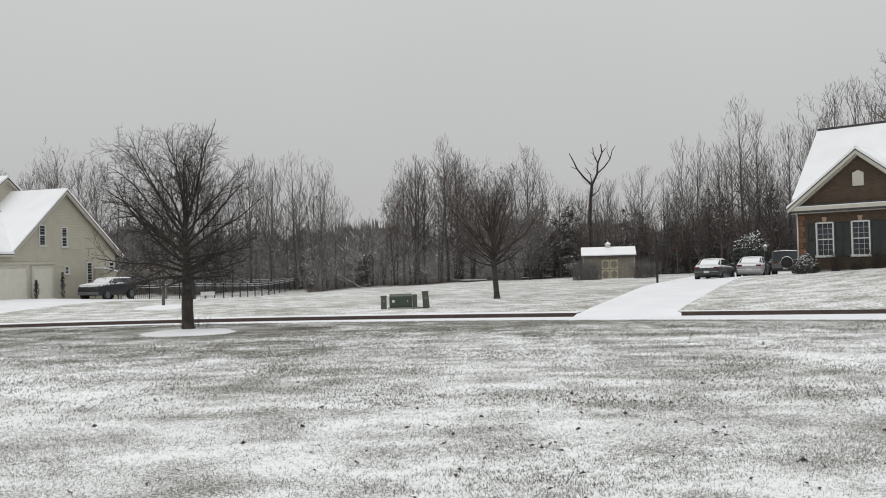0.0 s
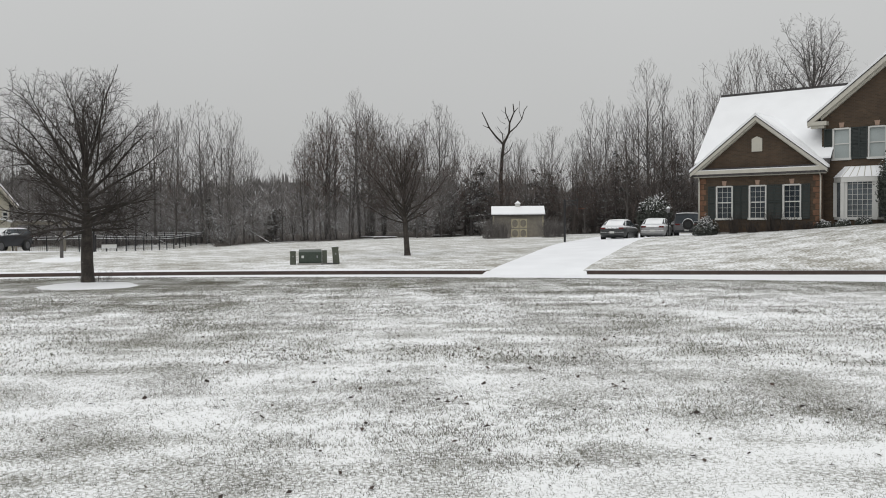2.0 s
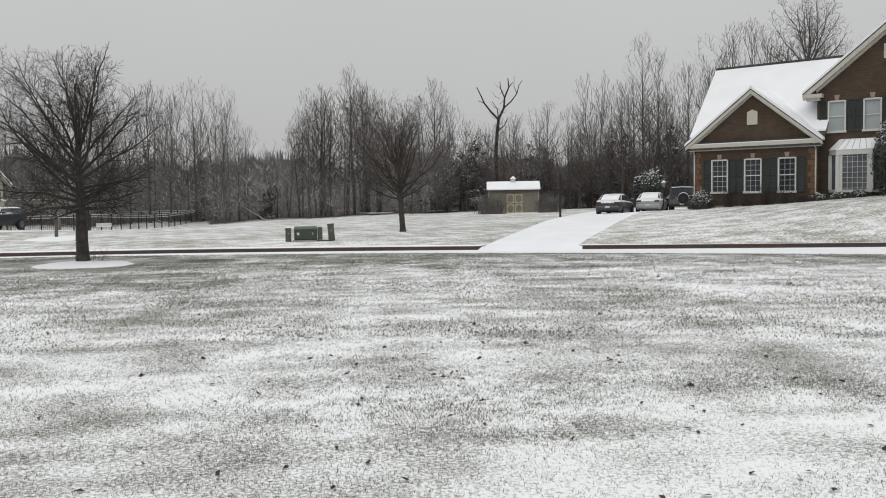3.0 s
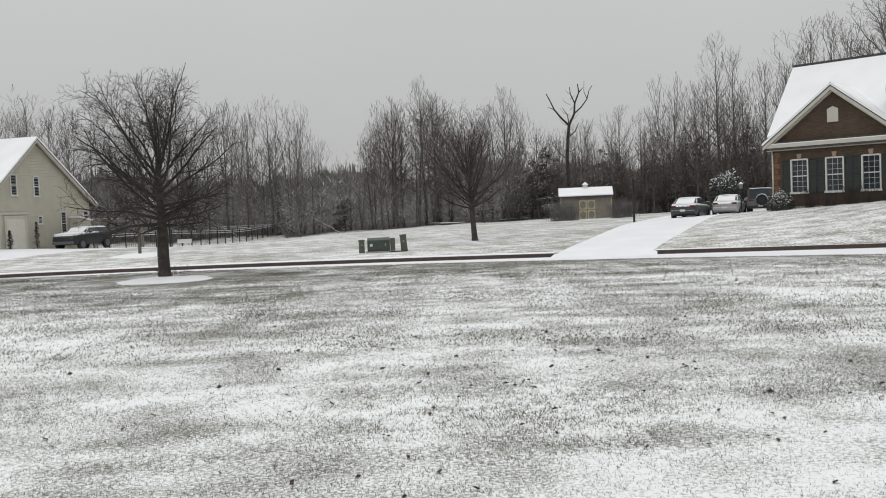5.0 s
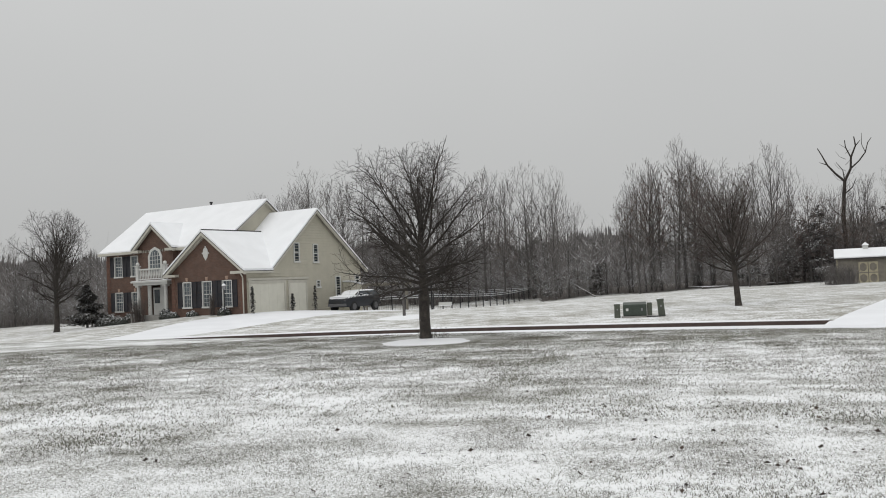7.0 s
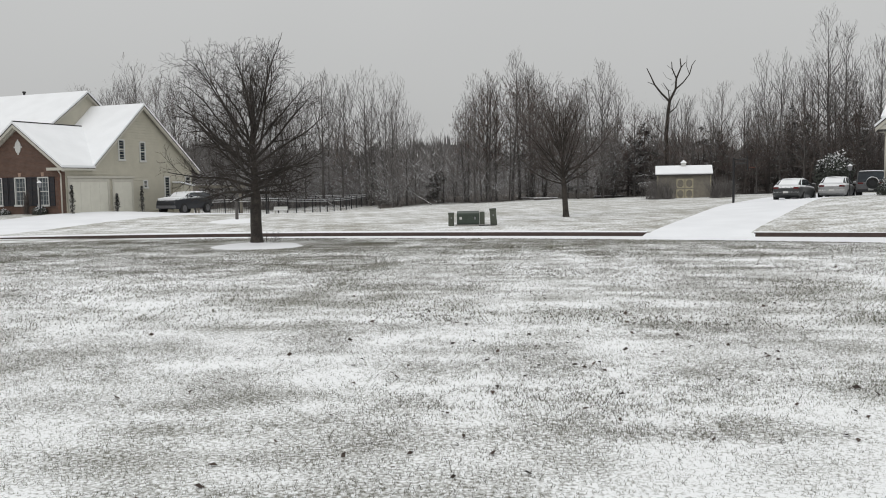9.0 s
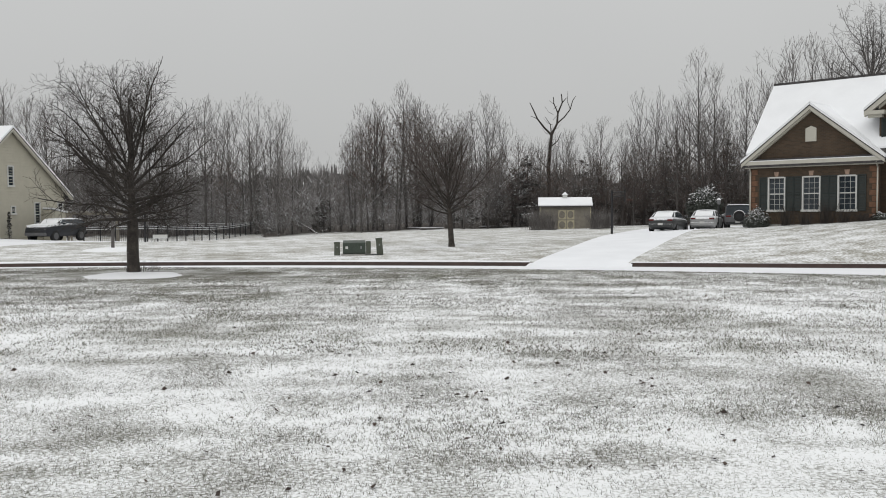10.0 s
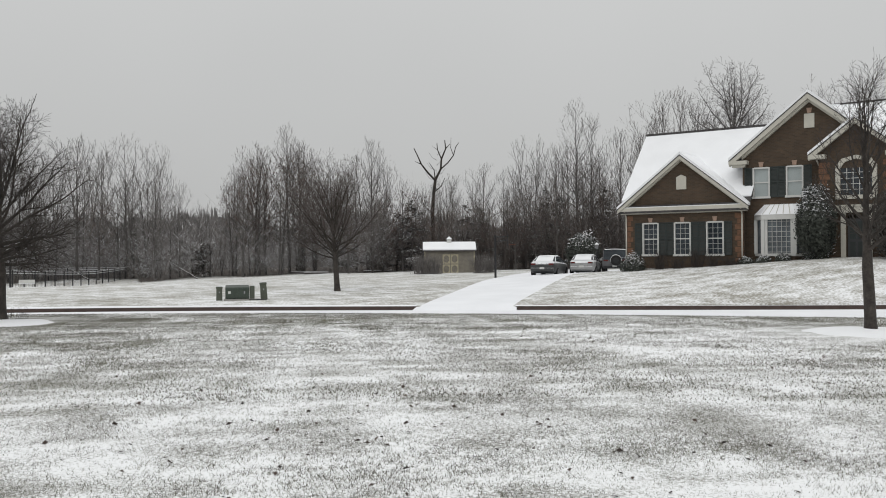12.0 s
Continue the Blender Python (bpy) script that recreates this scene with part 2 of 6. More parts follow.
# ---- mesh helpers ----
class Shape:
    """Collects corners and faces of one mesh."""

    def __init__(self, m=None):
        self.v, self.f, self.m = [], [], m or Matrix()

    def add(self, pts, faces):
        k = len(self.v)
        self.v += [self.m @ Vector(p) for p in pts]
        self.f += [tuple(k + i for i in f) for f in faces]
        return self

    def box(self, x0, x1, y0, y1, z0, z1):
        p = [(x, y, z) for z in (z0, z1) for y in (y0, y1) for x in (x0, x1)]
        return self.add(p, [(0, 2, 3, 1), (4, 5, 7, 6), (0, 1, 5, 4), (2, 6, 7, 3), (0, 4, 6, 2), (1, 3, 7, 5)])

    def prism(self, pts, y0, y1):
        """An upright outline of (x, z) corners, counter-clockwise from the front, made thick along y."""
        n = len(pts)
        p = [(x, y0, z) for x, z in pts] + [(x, y1, z) for x, z in pts]
        return self.add(p, [tuple(range(n)), tuple(range(2 * n - 1, n - 1, -1))] + [((i + 1) % n, i, n + i, n + (i + 1) % n) for i in range(n)])

    def slab(self, pts, thick):
        """A roof slope: its top corners in order, and a thickness downwards."""
        n = len(pts)
        p = [tuple(q) for q in pts] + [(q[0], q[1], q[2] - thick) for q in pts]
        return self.add(p, [tuple(range(n)), tuple(range(2 * n - 1, n - 1, -1))] + [(i, n + i, n + (i + 1) % n, (i + 1) % n) for i in range(n)])

    def tube(self, a, b, r0, r1, n=8, caps=True):
        a, b = Vector(a), Vector(b)
        d = (b - a).normalized()
        s = d.orthogonal().normalized()
        t = d.cross(s)
        p = [c + (s * math.cos(6.2832 * i / n) + t * math.sin(6.2832 * i / n)) * r for c, r in ((a, r0), (b, r1)) for i in range(n)]
        f = [(i, (i + 1) % n, n + (i + 1) % n, n + i) for i in range(n)]
        return self.add(p, f + ([tuple(range(n - 1, -1, -1)), tuple(range(n, 2 * n))] if caps else []))

    def ball(self, c, r, squash=1.0, n=10, rings=6):
        p, f = [], []
        for i in range(rings + 1):
            a = math.pi * i / rings
            p += [(c[0] + r * math.sin(a) * math.cos(6.2832 * j / n), c[1] + r * math.sin(a) * math.sin(6.2832 * j / n), c[2] + r * squash * math.cos(a)) for j in range(n)]
        for i in range(rings):
            f += [(i * n + j, (i + 1) * n + j, (i + 1) * n + (j + 1) % n, i * n + (j + 1) % n) for j in range(n)]
        return self.add(p, f)

    def mesh(self, name, mat, smooth=False):
        me = bpy.data.meshes.new(name)
        me.from_pydata(self.v, [], self.f)
        me.materials.append(mat)
        me.validate()
        if smooth:
            me.polygons.foreach_set("use_smooth", [True] * len(me.polygons))
        return me


def part(name, shape, mat, parent=None, label="", smooth=False, at=None, kind="", bevel=0.0):
    ob = new(name, shape.mesh(name, mat, smooth))
    if bevel:
        md = ob.modifiers.new("bevel", "BEVEL")
        md.width, md.segments, md.limit_method = bevel, 2, "ANGLE"
    ob.parent = parent
    if at is not None:
        ob.matrix_basis = at
    return tagged(ob, label, kind=kind)


def thing(name, m, label, category, group=""):
    ob = new(name)
    ob.empty_display_size = 0.3
    ob.matrix_basis = m
    return tagged(ob, label, category, group)


# ---- ground, road ----
def kerb_y(x):
    """The far kerb's line, straight past both ends of the visible bend."""
    c = max(-31.0, min(26.0, x))
    return 38.87 - 0.19636 * c - 0.0044856 * c * c + 0.0001248 * c ** 3 + (x - c) * (0.25 if x < c else -0.18)


def kerb_slope(x):
    if x < -31 or x > 26:
        return 0.25 if x < 0 else -0.18
    return -0.19636 - 0.0089712 * x + 0.0003744 * x * x


def road_width(x):
    """The street widens round the bend."""
    return np.interp(x, ROAD_AT, ROAD_WIDE)


def beyond(x, y):
    """Metres from the far kerb, positive behind it."""
    return (y - kerb_y(x)) / math.hypot(1, kerb_slope(x))


def hump(x, y, cx, cy, s):
    return math.exp(-((x - cx) ** 2 + (y - cy) ** 2) / (2 * s * s))


ROAD_AT = (-32, -26, -20, -12, -6, 0, 6, 12, 16, 24)
ROAD_WIDE = (3.6, 4.0, 5.2, 6.0, 6.1, 6.5, 7.4, 8.5, 9.3, 9.6)


def lawn_level(x, y):
    """The near lawn falls away from the camera and lifts gently on one side."""
    return 0.75 - 0.0142 * np.minimum(45.0, np.hypot(x, y)) + 0.00045 * np.square(np.clip(x, -34, 0))


def ground_z(x, y):
    d = beyond(x, y)
    if d >= 0:
        e, h, side = (1 - math.exp(-(d + 2.2) / 9)) * (1 - math.exp(-d / 1.2)), 1 - math.exp(-(d + 0.4) / 3), max(-1.2, min(1.0, x / 50))
        return (0.13 + 0.294 * e + 0.707 * e * side + 0.288 * e * min(d, 70) / 50 + h * (0.622 * hump(x, y, 28, 44, 9)
                + 1.195 * hump(x, y, 29, 37, 6) + 0.727 * hump(x, y, -31, 57, 7) + 0.275 * hump(x, y, 20, 50, 5)
                - 0.50 * hump(x, y, -20, 83, 10) - 0.22 / (1 + math.exp((82 - y) / 3))))
    lawn = lawn_level(x, y) + 0.06 * hump(x, y, -8.7, 29.7, 1.2) + 0.05 * hump(x, y, 14, 18.9, 1.4)
    lawn += 0.012 * noise.noise((x * 0.5, y * 0.5, 3.1))
    edge = -road_width(x)
    if d < edge:
        return 0.12 + (lawn - 0.12) * min(1.0, (edge - d) / 0.6) ** 0.5
    return -0.06


def road_point(x, off):
    s = kerb_slope(x)
    n = math.hypot(1, s)
    return x - s / n * off, kerb_y(x) + off / n


def strip(name, mat, x0, x1, offs, heights, steps, kind="structure", label="", across=False):
    """A band that follows the road, by its offsets from the far kerb and their heights."""
    sh = Shape()
    k = len(offs)
    for i in range(steps + 1):
        x = x0 + (x1 - x0) * i / steps
        for o, h in zip(offs, heights):
            px, py = road_point(x, o * (road_width(x) / 6.8 if across else 1))
            sh.v.append((px, py, h))
    for i in range(steps):
        for j in range(k - 1):
            a = i * k + j
            sh.f.append((a, a + k, a + k + 1, a + 1))
    return part(name, sh, mat, None, label, True, kind=kind)


def value_noise(x, y, scale, seed):
    g = np.random.default_rng(seed).random((256, 256))
    u, v = x / scale, y / scale
    i, j = np.floor(u).astype(int), np.floor(v).astype(int)
    fu, fv = u - i, v - j
    fu, fv = fu * fu * (3 - 2 * fu), fv * fv * (3 - 2 * fv)
    at = lambda a, b: g[a % 256, b % 256]
    return (at(i, j) * (1 - fu) + at(i + 1, j) * fu) * (1 - fv) + (at(i, j + 1) * (1 - fu) + at(i + 1, j + 1) * fu) * fv


def thin_snow(x, y):
    """How much grass shows through the snow on the near lawn, 0 to 1: drifts, patches and the mower's lanes."""
    m = 0.30 * value_noise(x * 0.6 + 5, y + 3, 0.75, 1) + 0.16 * value_noise(x * 0.7, y, 1.9, 3) + 0.42 * value_noise(x * 0.55, y, 0.33, 5) + 0.12 * value_noise(x, y, 6.0, 7)
    lane = np.sin(6.2832 * (x * 0.995 - y * 0.03) / 1.3) * (0.4 + 0.6 * value_noise(x * 0.5, y * 0.2, 1.5, 9))
    return np.clip((m - 0.5) * 1.0 + 0.53 + 0.075 * lane + 0.009 * (np.hypot(x, y) - 13), 0, 1)


def edge_far(az):
    """How far the edge of the woods stands at a bearing."""
    return 90 + (7 if az < -9 else 0) + 3 * math.sin(az * 0.9) - (6 if az > 14 else 0)


def ground_sheet():
    """One sheet out to the horizon, fine near the road and the camera; the lawns differ in their snow cover."""
    xs = sorted({-1500, -700, -350, -180, 180, 350, 700, 1500, *[-120 + 1.5 * i for i in range(161)], *[-28 + 0.25 * i for i in range(200)]})
    offs = [-1600, -700, -300, -120] + [-60 + 1.0 * i for i in range(24)] + [-36 + 0.25 * i for i in range(114)] + [-7.4, -7.1, -6.81, -6.8, -0.02, -0.01, 0.0, 0.4, 0.9, 1.5, 2.2, 3]
    offs += [4 + 1.2 * i for i in range(70)] + [100, 150, 300, 700, 2000]
    sh = Shape()
    k = len(offs)
    for x in xs:
        line, stretch, wide = kerb_y(x), math.hypot(1, kerb_slope(x)), road_width(x) - 6.8
        for o in offs:
            y = line + (o - wide if o <= -6.8 else o) * stretch
            sh.v.append((x, y, ground_z(x, y) if o != -6.8 else -0.06))
    for i in range(len(xs) - 1):
        for j in range(k - 1):
            a = i * k + j
            sh.f.append((a, a + k, a + k + 1, a + 1))
    ob = part("ground", sh, LAWN, None, "lawn grass dusted with thin patchy snow", True, kind="structure")
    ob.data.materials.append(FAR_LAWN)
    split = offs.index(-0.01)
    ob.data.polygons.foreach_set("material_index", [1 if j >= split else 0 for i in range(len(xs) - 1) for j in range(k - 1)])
    ob.data.materials.append(WOOD_FLOOR)
    v = np.array([tuple(p) for p in sh.v])
    for poly in ob.data.polygons:
        x, y = v[poly.vertices[0]][:2]
        if y > 60 and math.hypot(x, y) > edge_far(math.degrees(math.atan2(x, y))) + 0.8:
            poly.material_index = 2
    ob.data.attributes.new("thin_snow", "FLOAT", "POINT").data.foreach_set("value", thin_snow(v[:, 0], v[:, 1]).astype(np.float32))
    return ob


ground_sheet()
strip("road", ROAD_SNOW, -110, 60, (-6.75, -5, -3.4, -1.8, -0.46), (0.02, 0.05, 0.07, 0.05, 0.0), 120, across=True, label="street under smooth fresh snow")
# near-side gutter stays hidden behind the lawn's edge
GAPS = ((-29.1, -26.1), (5.66, 9.8))


def kerb_run(x0, x1):
    """Far kerb: a dark wet face with a worn rounded nose and snow on the top, lowered at the driveways."""
    steps = max(2, int((x1 - x0) / 0.8))
    strip("kerb", KERB, x0, x1, (-0.46, -0.12, -0.10, -0.05, 0.12), (-0.01, 0.0, 0.10, 0.138, 0.14), steps, label="dark wet concrete kerb beside the street")
    strip("kerb_snow", SNOW, x0, x1, (-0.03, 0.02, 0.35, 0.7, 1.0), (0.141, 0.16, 0.17, 0.175, 0.14), steps, label="ridge of snow along the kerb")


kerb_run(-110, GAPS[0][0]), kerb_run(GAPS[0][1], GAPS[1][0]), kerb_run(GAPS[1][1], 60)


def smooth_line(pts, n):
    """n points along a rounded line through the given corners."""
    out = []
    for i in range(n):
        u = i / (n - 1) * (len(pts) - 1)
        k = min(int(u), len(pts) - 2)
        t = u - k
        p = [Vector(pts[max(0, min(len(pts) - 1, k + j))]) for j in (-1, 0, 1, 2)]
        out.append(0.5 * (2 * p[1] + (p[2] - p[0]) * t + (2 * p[0] - 5 * p[1] + 4 * p[2] - p[3]) * t * t + (3 * p[1] - p[0] - 3 * p[2] + p[3]) * t ** 3))
    return out


def driveway(left, right, label, lift=0.035, n=50, across=12):
    a, b = smooth_line(left, n), smooth_line(right, n)
    sh = Shape()
    for p, q in zip(a, b):
        for j in range(across + 1):
            c = p.lerp(q, j / across)
            d = beyond(c.x, c.y)
            z = ground_z(c.x, c.y) if d > 0 else -0.06 + 0.19 * max(0.0, 1 + d / 1.2)
            sh.v.append((c.x, c.y, z + lift - (0.06 if j in (0, across) else 0)))
    for i in range(n - 1):
        for j in range(across):
            k = i * (across + 1) + j
            sh.f.append((k, k + 1, k + across + 2, k + across + 1))
    part("driveway", sh, ROAD_SNOW, None, label, True, kind="structure")


driveway([(4.9, 35.6), (5.5, 37.3), (8.0, 43), (10.8, 50), (13.6, 57), (17.5, 66), (22, 74)],
         [(9.6, 35.0), (9.9, 36.7), (11.9, 40.6), (15.0, 46.5), (19, 53.5), (24.5, 60), (31, 66)], "wide driveway under smooth untouched snow")
driveway([(-29.6, 36.0), (-29.3, 38.0), (-30.6, 43), (-31.5, 49), (-29.8, 54.5), (-27.2, 61.5)],
         [(-25.9, 37.2), (-26.0, 38.8), (-25.0, 43), (-23.6, 50), (-21.6, 58), (-19.5, 66)], "driveway curving to a garage under smooth snow")


# ---- houses ----
def wall(parent, name, mat, x0, x1, z0, z1, holes=(), thick=0.25, gable=None, at=None, label=""):
    """A wall on the local x-z plane, thick along y, with openings that go through it. gable: more (x, z) corners above z1."""
    xs = sorted({x0, x1, *[h[0] for h in holes], *[h[1] for h in holes]})
    zs = sorted({z0, z1, *[h[2] for h in holes], *[h[3] for h in holes]})
    sh = Shape(at)
    solid = {}
    for i in range(len(xs) - 1):
        for j in range(len(zs) - 1):
            cx, cz = (xs[i] + xs[i + 1]) / 2, (zs[j] + zs[j + 1]) / 2
            solid[i, j] = not any(h[0] < cx < h[1] and h[2] < cz < h[3] for h in holes)
    for (i, j), s in solid.items():
        if not s:
            continue
        a, b, c, d = xs[i], xs[i + 1], zs[j], zs[j + 1]
        p = [(x, y, z) for z in (c, d) for y in (0, thick) for x in (a, b)]
        f = [(0, 1, 5, 4), (2, 6, 7, 3)]
        if not solid.get((i, j - 1)):
            f.append((0, 2, 3, 1))
        if not solid.get((i, j + 1)):
            f.append((4, 5, 7, 6))
        if not solid.get((i - 1, j)):
            f.append((0, 4, 6, 2))
        if not solid.get((i + 1, j)):
            f.append((1, 3, 7, 5))
        sh.add(p, f)
    if gable:
        sh.prism(gable, 0, thick)
    ob = part(name, sh, mat, parent, label)
    bm = bmesh.new()
    bm.from_mesh(ob.data)
    bmesh.ops.remove_doubles(bm, verts=bm.verts, dist=0.0005)
    bm.to_mesh(ob.data)
    bm.free()
    return ob


def siding_wall(parent, y0, y1, z0, outline, x, label, course=0.20):
    """Lapped boards on a side wall that faces +x; outline(z) gives its extent along y."""
    sh = Shape()
    z = z0
    while True:
        a, b = outline(z), outline(z + course)
        if a is None:
            break
        b = b or ((a[0] + a[1]) / 2 - 0.02, (a[0] + a[1]) / 2 + 0.02)
        p = [(x - 0.2, a[0], z), (x - 0.2, a[1], z), (x + 0.04, a[1], z), (x + 0.04, a[0], z),
             (x - 0.2, b[0], z + course), (x - 0.2, b[1], z + course), (x, b[1], z + course), (x, b[0], z + course)]
        sh.add(p, [(0, 1, 2, 3), (7, 6, 5, 4), (3, 2, 6, 7), (0, 4, 5, 1), (0, 3, 7, 4), (1, 5, 6, 2)])
        z += course
    return part("siding_wall", sh, SIDING, parent, label)


def window(parent, x0, x1, z0, z1, y=0.0, cols=3, rows=6, blind=False, at=None, arch=0.0, frame=0.06, back=0.12, label="", glass=GLASS):
    """A sash window set into its opening: frame with sill, pane, glazing bars, meeting rail."""
    sh = Shape(at)
    w = frame
    sh.box(x0 - 0.02, x0 + w, y - 0.03, y + back, z0, z1), sh.box(x1 - w, x1 + 0.02, y - 0.03, y + back, z0, z1)
    sh.box(x0 + w, x1 - w, y - 0.03, y + back, z1 - w, z1 + 0.02), sh.box(x0 - 0.06, x1 + 0.06, y - 0.07, y + back, z0 - 0.06, z0 + w)
    ob = part("window", sh, WHITE, parent, label or ("white sash window with a closed blind" if blind else "white sash window with small panes"))
    ob.matrix_basis = Matrix()
    part("pane", Shape(at).box(x0 + w, x1 - w, y + back - 0.03, y + back - 0.015, z0 + w, z1 - w), BLIND if blind else glass, ob,
         "pale blind behind the glass" if blind else "")
    g = Shape(at)
    m = (z0 + z1) / 2
    g.box(x0 + w, x1 - w, y + back - 0.075, y + back - 0.032, m - 0.03, m + 0.03)
    if not blind:
        for i in range(1, cols):
            x = x0 + w + (x1 - x0 - 2 * w) * i / cols
            g.box(x - 0.007, x + 0.007, y + back - 0.055, y + back - 0.031, z0 + w, z1 - w)
        for i in range(1, rows):
            z = z0 + w + (z1 - z0 - 2 * w) * i / rows
            g.box(x0 + w, x1 - w, y + back - 0.056, y + back - 0.0311, z - 0.007, z + 0.007)
    part("glazing_grid", g, WHITE, ob)
    return ob


def shutter(parent, x0, x1, z0, z1, y, mat, at=None):
    sh = Shape(at)
    t = 0.06
    sh.box(x0, x0 + t, y - 0.05, y - 0.003, z0, z1), sh.box(x1 - t, x1, y - 0.05, y - 0.003, z0, z1)
    for z in (z0, (z0 + z1) / 2 - t / 2, z1 - t):
        sh.box(x0 + t, x1 - t, y - 0.05, y - 0.003, z, z + t)
    n = 22
    for i in range(n):
        z = z0 + t + (z1 - z0 - 2 * t) * i / n
        sh.add([(x0 + t, y - 0.04, z), (x1 - t, y - 0.04, z), (x1 - t, y - 0.01, z + 0.07), (x0 + t, y - 0.01, z + 0.07)], [(0, 1, 2, 3)])
    part("shutter", sh, mat, parent)


def keystone(parent, x, z, y, at=None):
    sh = Shape(at).prism([(x - 0.09, z), (x + 0.09, z), (x + 0.14, z + 0.26), (x - 0.14, z + 0.26)], y - 0.04, y - 0.003)
    part("keystone", sh, STONE, parent)


def quoins(parent, x0, x1, z0, z1, y, mat, flip=False, at=None):
    z, k = z0, 0
    while z + 0.3 < z1:
        w = (x1 - x0) * (1.0 if k % 2 else 0.72)
        a, b = (x1 - w, x1) if flip else (x0, x0 + w)
        part("quoin", Shape(at).box(a, b, y - 0.025, y - 0.002, z, z + 0.27), mat, parent)
        z, k = z + 0.31, k + 1


def pitched(parent, name, corners, thick=0.12, snow=True, snow_deep=0.09, edge=-0.02):
    """A roof slope of dark shingles with its blanket of snow."""
    part(name, Shape().slab(corners, thick), SHINGLE, parent)
    if snow:
        c = sum((Vector(p) for p in corners), Vector()) / len(corners)
        top = []
        for p in corners:
            v = Vector(p) - c
            q = c + v * (1 - edge / max(0.3, v.length))
            top.append((q.x, q.y, q.z + snow_deep))
        part("roof_snow", Shape().slab(top, snow_deep + 0.055), SNOW, parent, "smooth blanket of fresh snow")


def rake(parent, a, b, y0, y1, deep=0.24, mat=TRIM):
    """A sloping trim board under a gable's edge, from (x, z) to (x, z)."""
    part("rake_board", Shape().prism([(a[0], a[1] - deep), (b[0], b[1] - deep), (b[0], b[1]), (a[0], a[1])] if a[0] < b[0] else
                                     [(b[0], b[1] - deep), (a[0], a[1] - deep), (a[0], a[1]), (b[0], b[1])], y0, y1), mat, parent)


def pipe(parent, name, pts, r, mat, n=6):
    sh = Shape()
    for a, b in zip(pts, pts[1:]):
        sh.tube(a, b, r, r, n)
    part(name, sh, mat, parent, smooth=True)


def brick_house():
    """The brown brick house with a low gabled wing, a tall gable and an entry gable."""
    h = thing("house", pose(19.92, 49.34, 1.40, 0, 0, -45), "brown brick two-storey house with snow-covered gabled roofs", "house")
    low = -0.5
    # low wing
    wins = [(1.06, 2.01), (2.95, 3.90), (4.81, 5.76)]
    wall(h, "wall", BRICK_R, 0, 6.85, low, 3.75, [(a, b, 0.86, 2.72) for a, b in wins], gable=[(0, 3.75), (6.85, 3.75), (3.42, 6.42)], label="brown brick gabled front wall")
    wall(h, "wall", BRICK_R, 0, 8.6, low, 3.75, (), gable=[(0, 3.75), (8.6, 3.75), (4.3, 8.1)], at=pose(0.25, 0.25, 0, 0, 0, 90))
    wall(h, "wall", BRICK_R, 0, 20.2, low, 3.75, (), at=pose(0, 8.6, 0))
    # unseen dark sheet added behind the windows in place of dim rooms
    part("dark_backing", Shape().box(0.3, 6.8, 2.6, 2.7, low, 3.5), DARK, h)
    for a, b in wins:
        window(h, a, b, 0.86, 2.72, label="white sash window with small dark panes")
        keystone(h, (a + b) / 2, 2.76, 0)
        shutter(h, a - 0.48, a - 0.04, 0.84, 2.74, 0, SHUTTER), shutter(h, b + 0.04, b + 0.48, 0.84, 2.74, 0, SHUTTER)
    quoins(h, 0, 0.46, 0.1, 3.35, 0, QUOIN), quoins(h, 6.39, 6.85, 0.1, 3.35, 0, QUOIN, True)
    part("vent", Shape().prism([(3.1, 4.6), (3.68, 4.6), (3.68, 5.3), (3.39, 5.44), (3.1, 5.3)], -0.05, -0.003), TRIM, h, "cream louvred gable vent")
    part("cornice", Shape().box(-0.3, 7.15, -0.32, -0.01, 3.42, 3.62).box(-0.22, 7.07, -0.2, -0.012, 3.25, 3.42), TRIM, h)
    part("pent_snow", Shape().prism([(-0.25, 3.62), (7.1, 3.62), (7.05, 3.66), (-0.2, 3.66)], -0.31, -0.17), SNOW, h, "strip of snow along the cornice")
    part("pent_roof", Shape().prism([(-0.2, 3.62), (7.05, 3.62), (7.0, 3.76), (-0.15, 3.76)], -0.168, -0.012), SHINGLE, h, "narrow dark shingled pent roof")
    pitched(h, "roof", [(-0.35, -0.32, 3.42), (7.2, -0.32, 3.42), (7.2, 4.3, 8.38), (-0.35, 4.3, 8.38)], snow=False)
    part("roof_snow", Shape().slab([(-0.37, 0.28, 4.155), (7.2, 0.28, 4.155), (7.2, 4.3, 8.47), (-0.37, 4.3, 8.47)], 0.145), SNOW, h, "smooth blanket of fresh snow")
    pitched(h, "roof", [(-0.35, 4.3, 8.38), (7.2, 4.3, 8.38), (7.2, 8.95, 3.4), (-0.35, 8.95, 3.4)])
    pitched(h, "gable_roof", [(-0.38, -0.4, 3.62), (3.42, -0.4, 6.62), (3.42, 2.75, 6.62), (-0.38, -0.05, 3.62)])
    pitched(h, "gable_roof", [(3.42, -0.4, 6.62), (7.22, -0.4, 3.62), (7.22, -0.05, 3.62), (3.42, 2.75, 6.62)])
    rake(h, (-0.36, 3.56), (3.42, 6.54), -0.38, -0.2), rake(h, (3.42, 6.54), (7.2, 3.56), -0.381, -0.201)
    rake(h, (0.1, 3.72), (3.42, 6.36), -0.2, -0.005, 0.14), rake(h, (3.42, 6.36), (6.74, 3.72), -0.2, -0.006, 0.14)
    part("ridge_cap", Shape().box(-0.36, 7.0, 4.2, 4.4, 8.36, 8.5), SHINGLE, h)
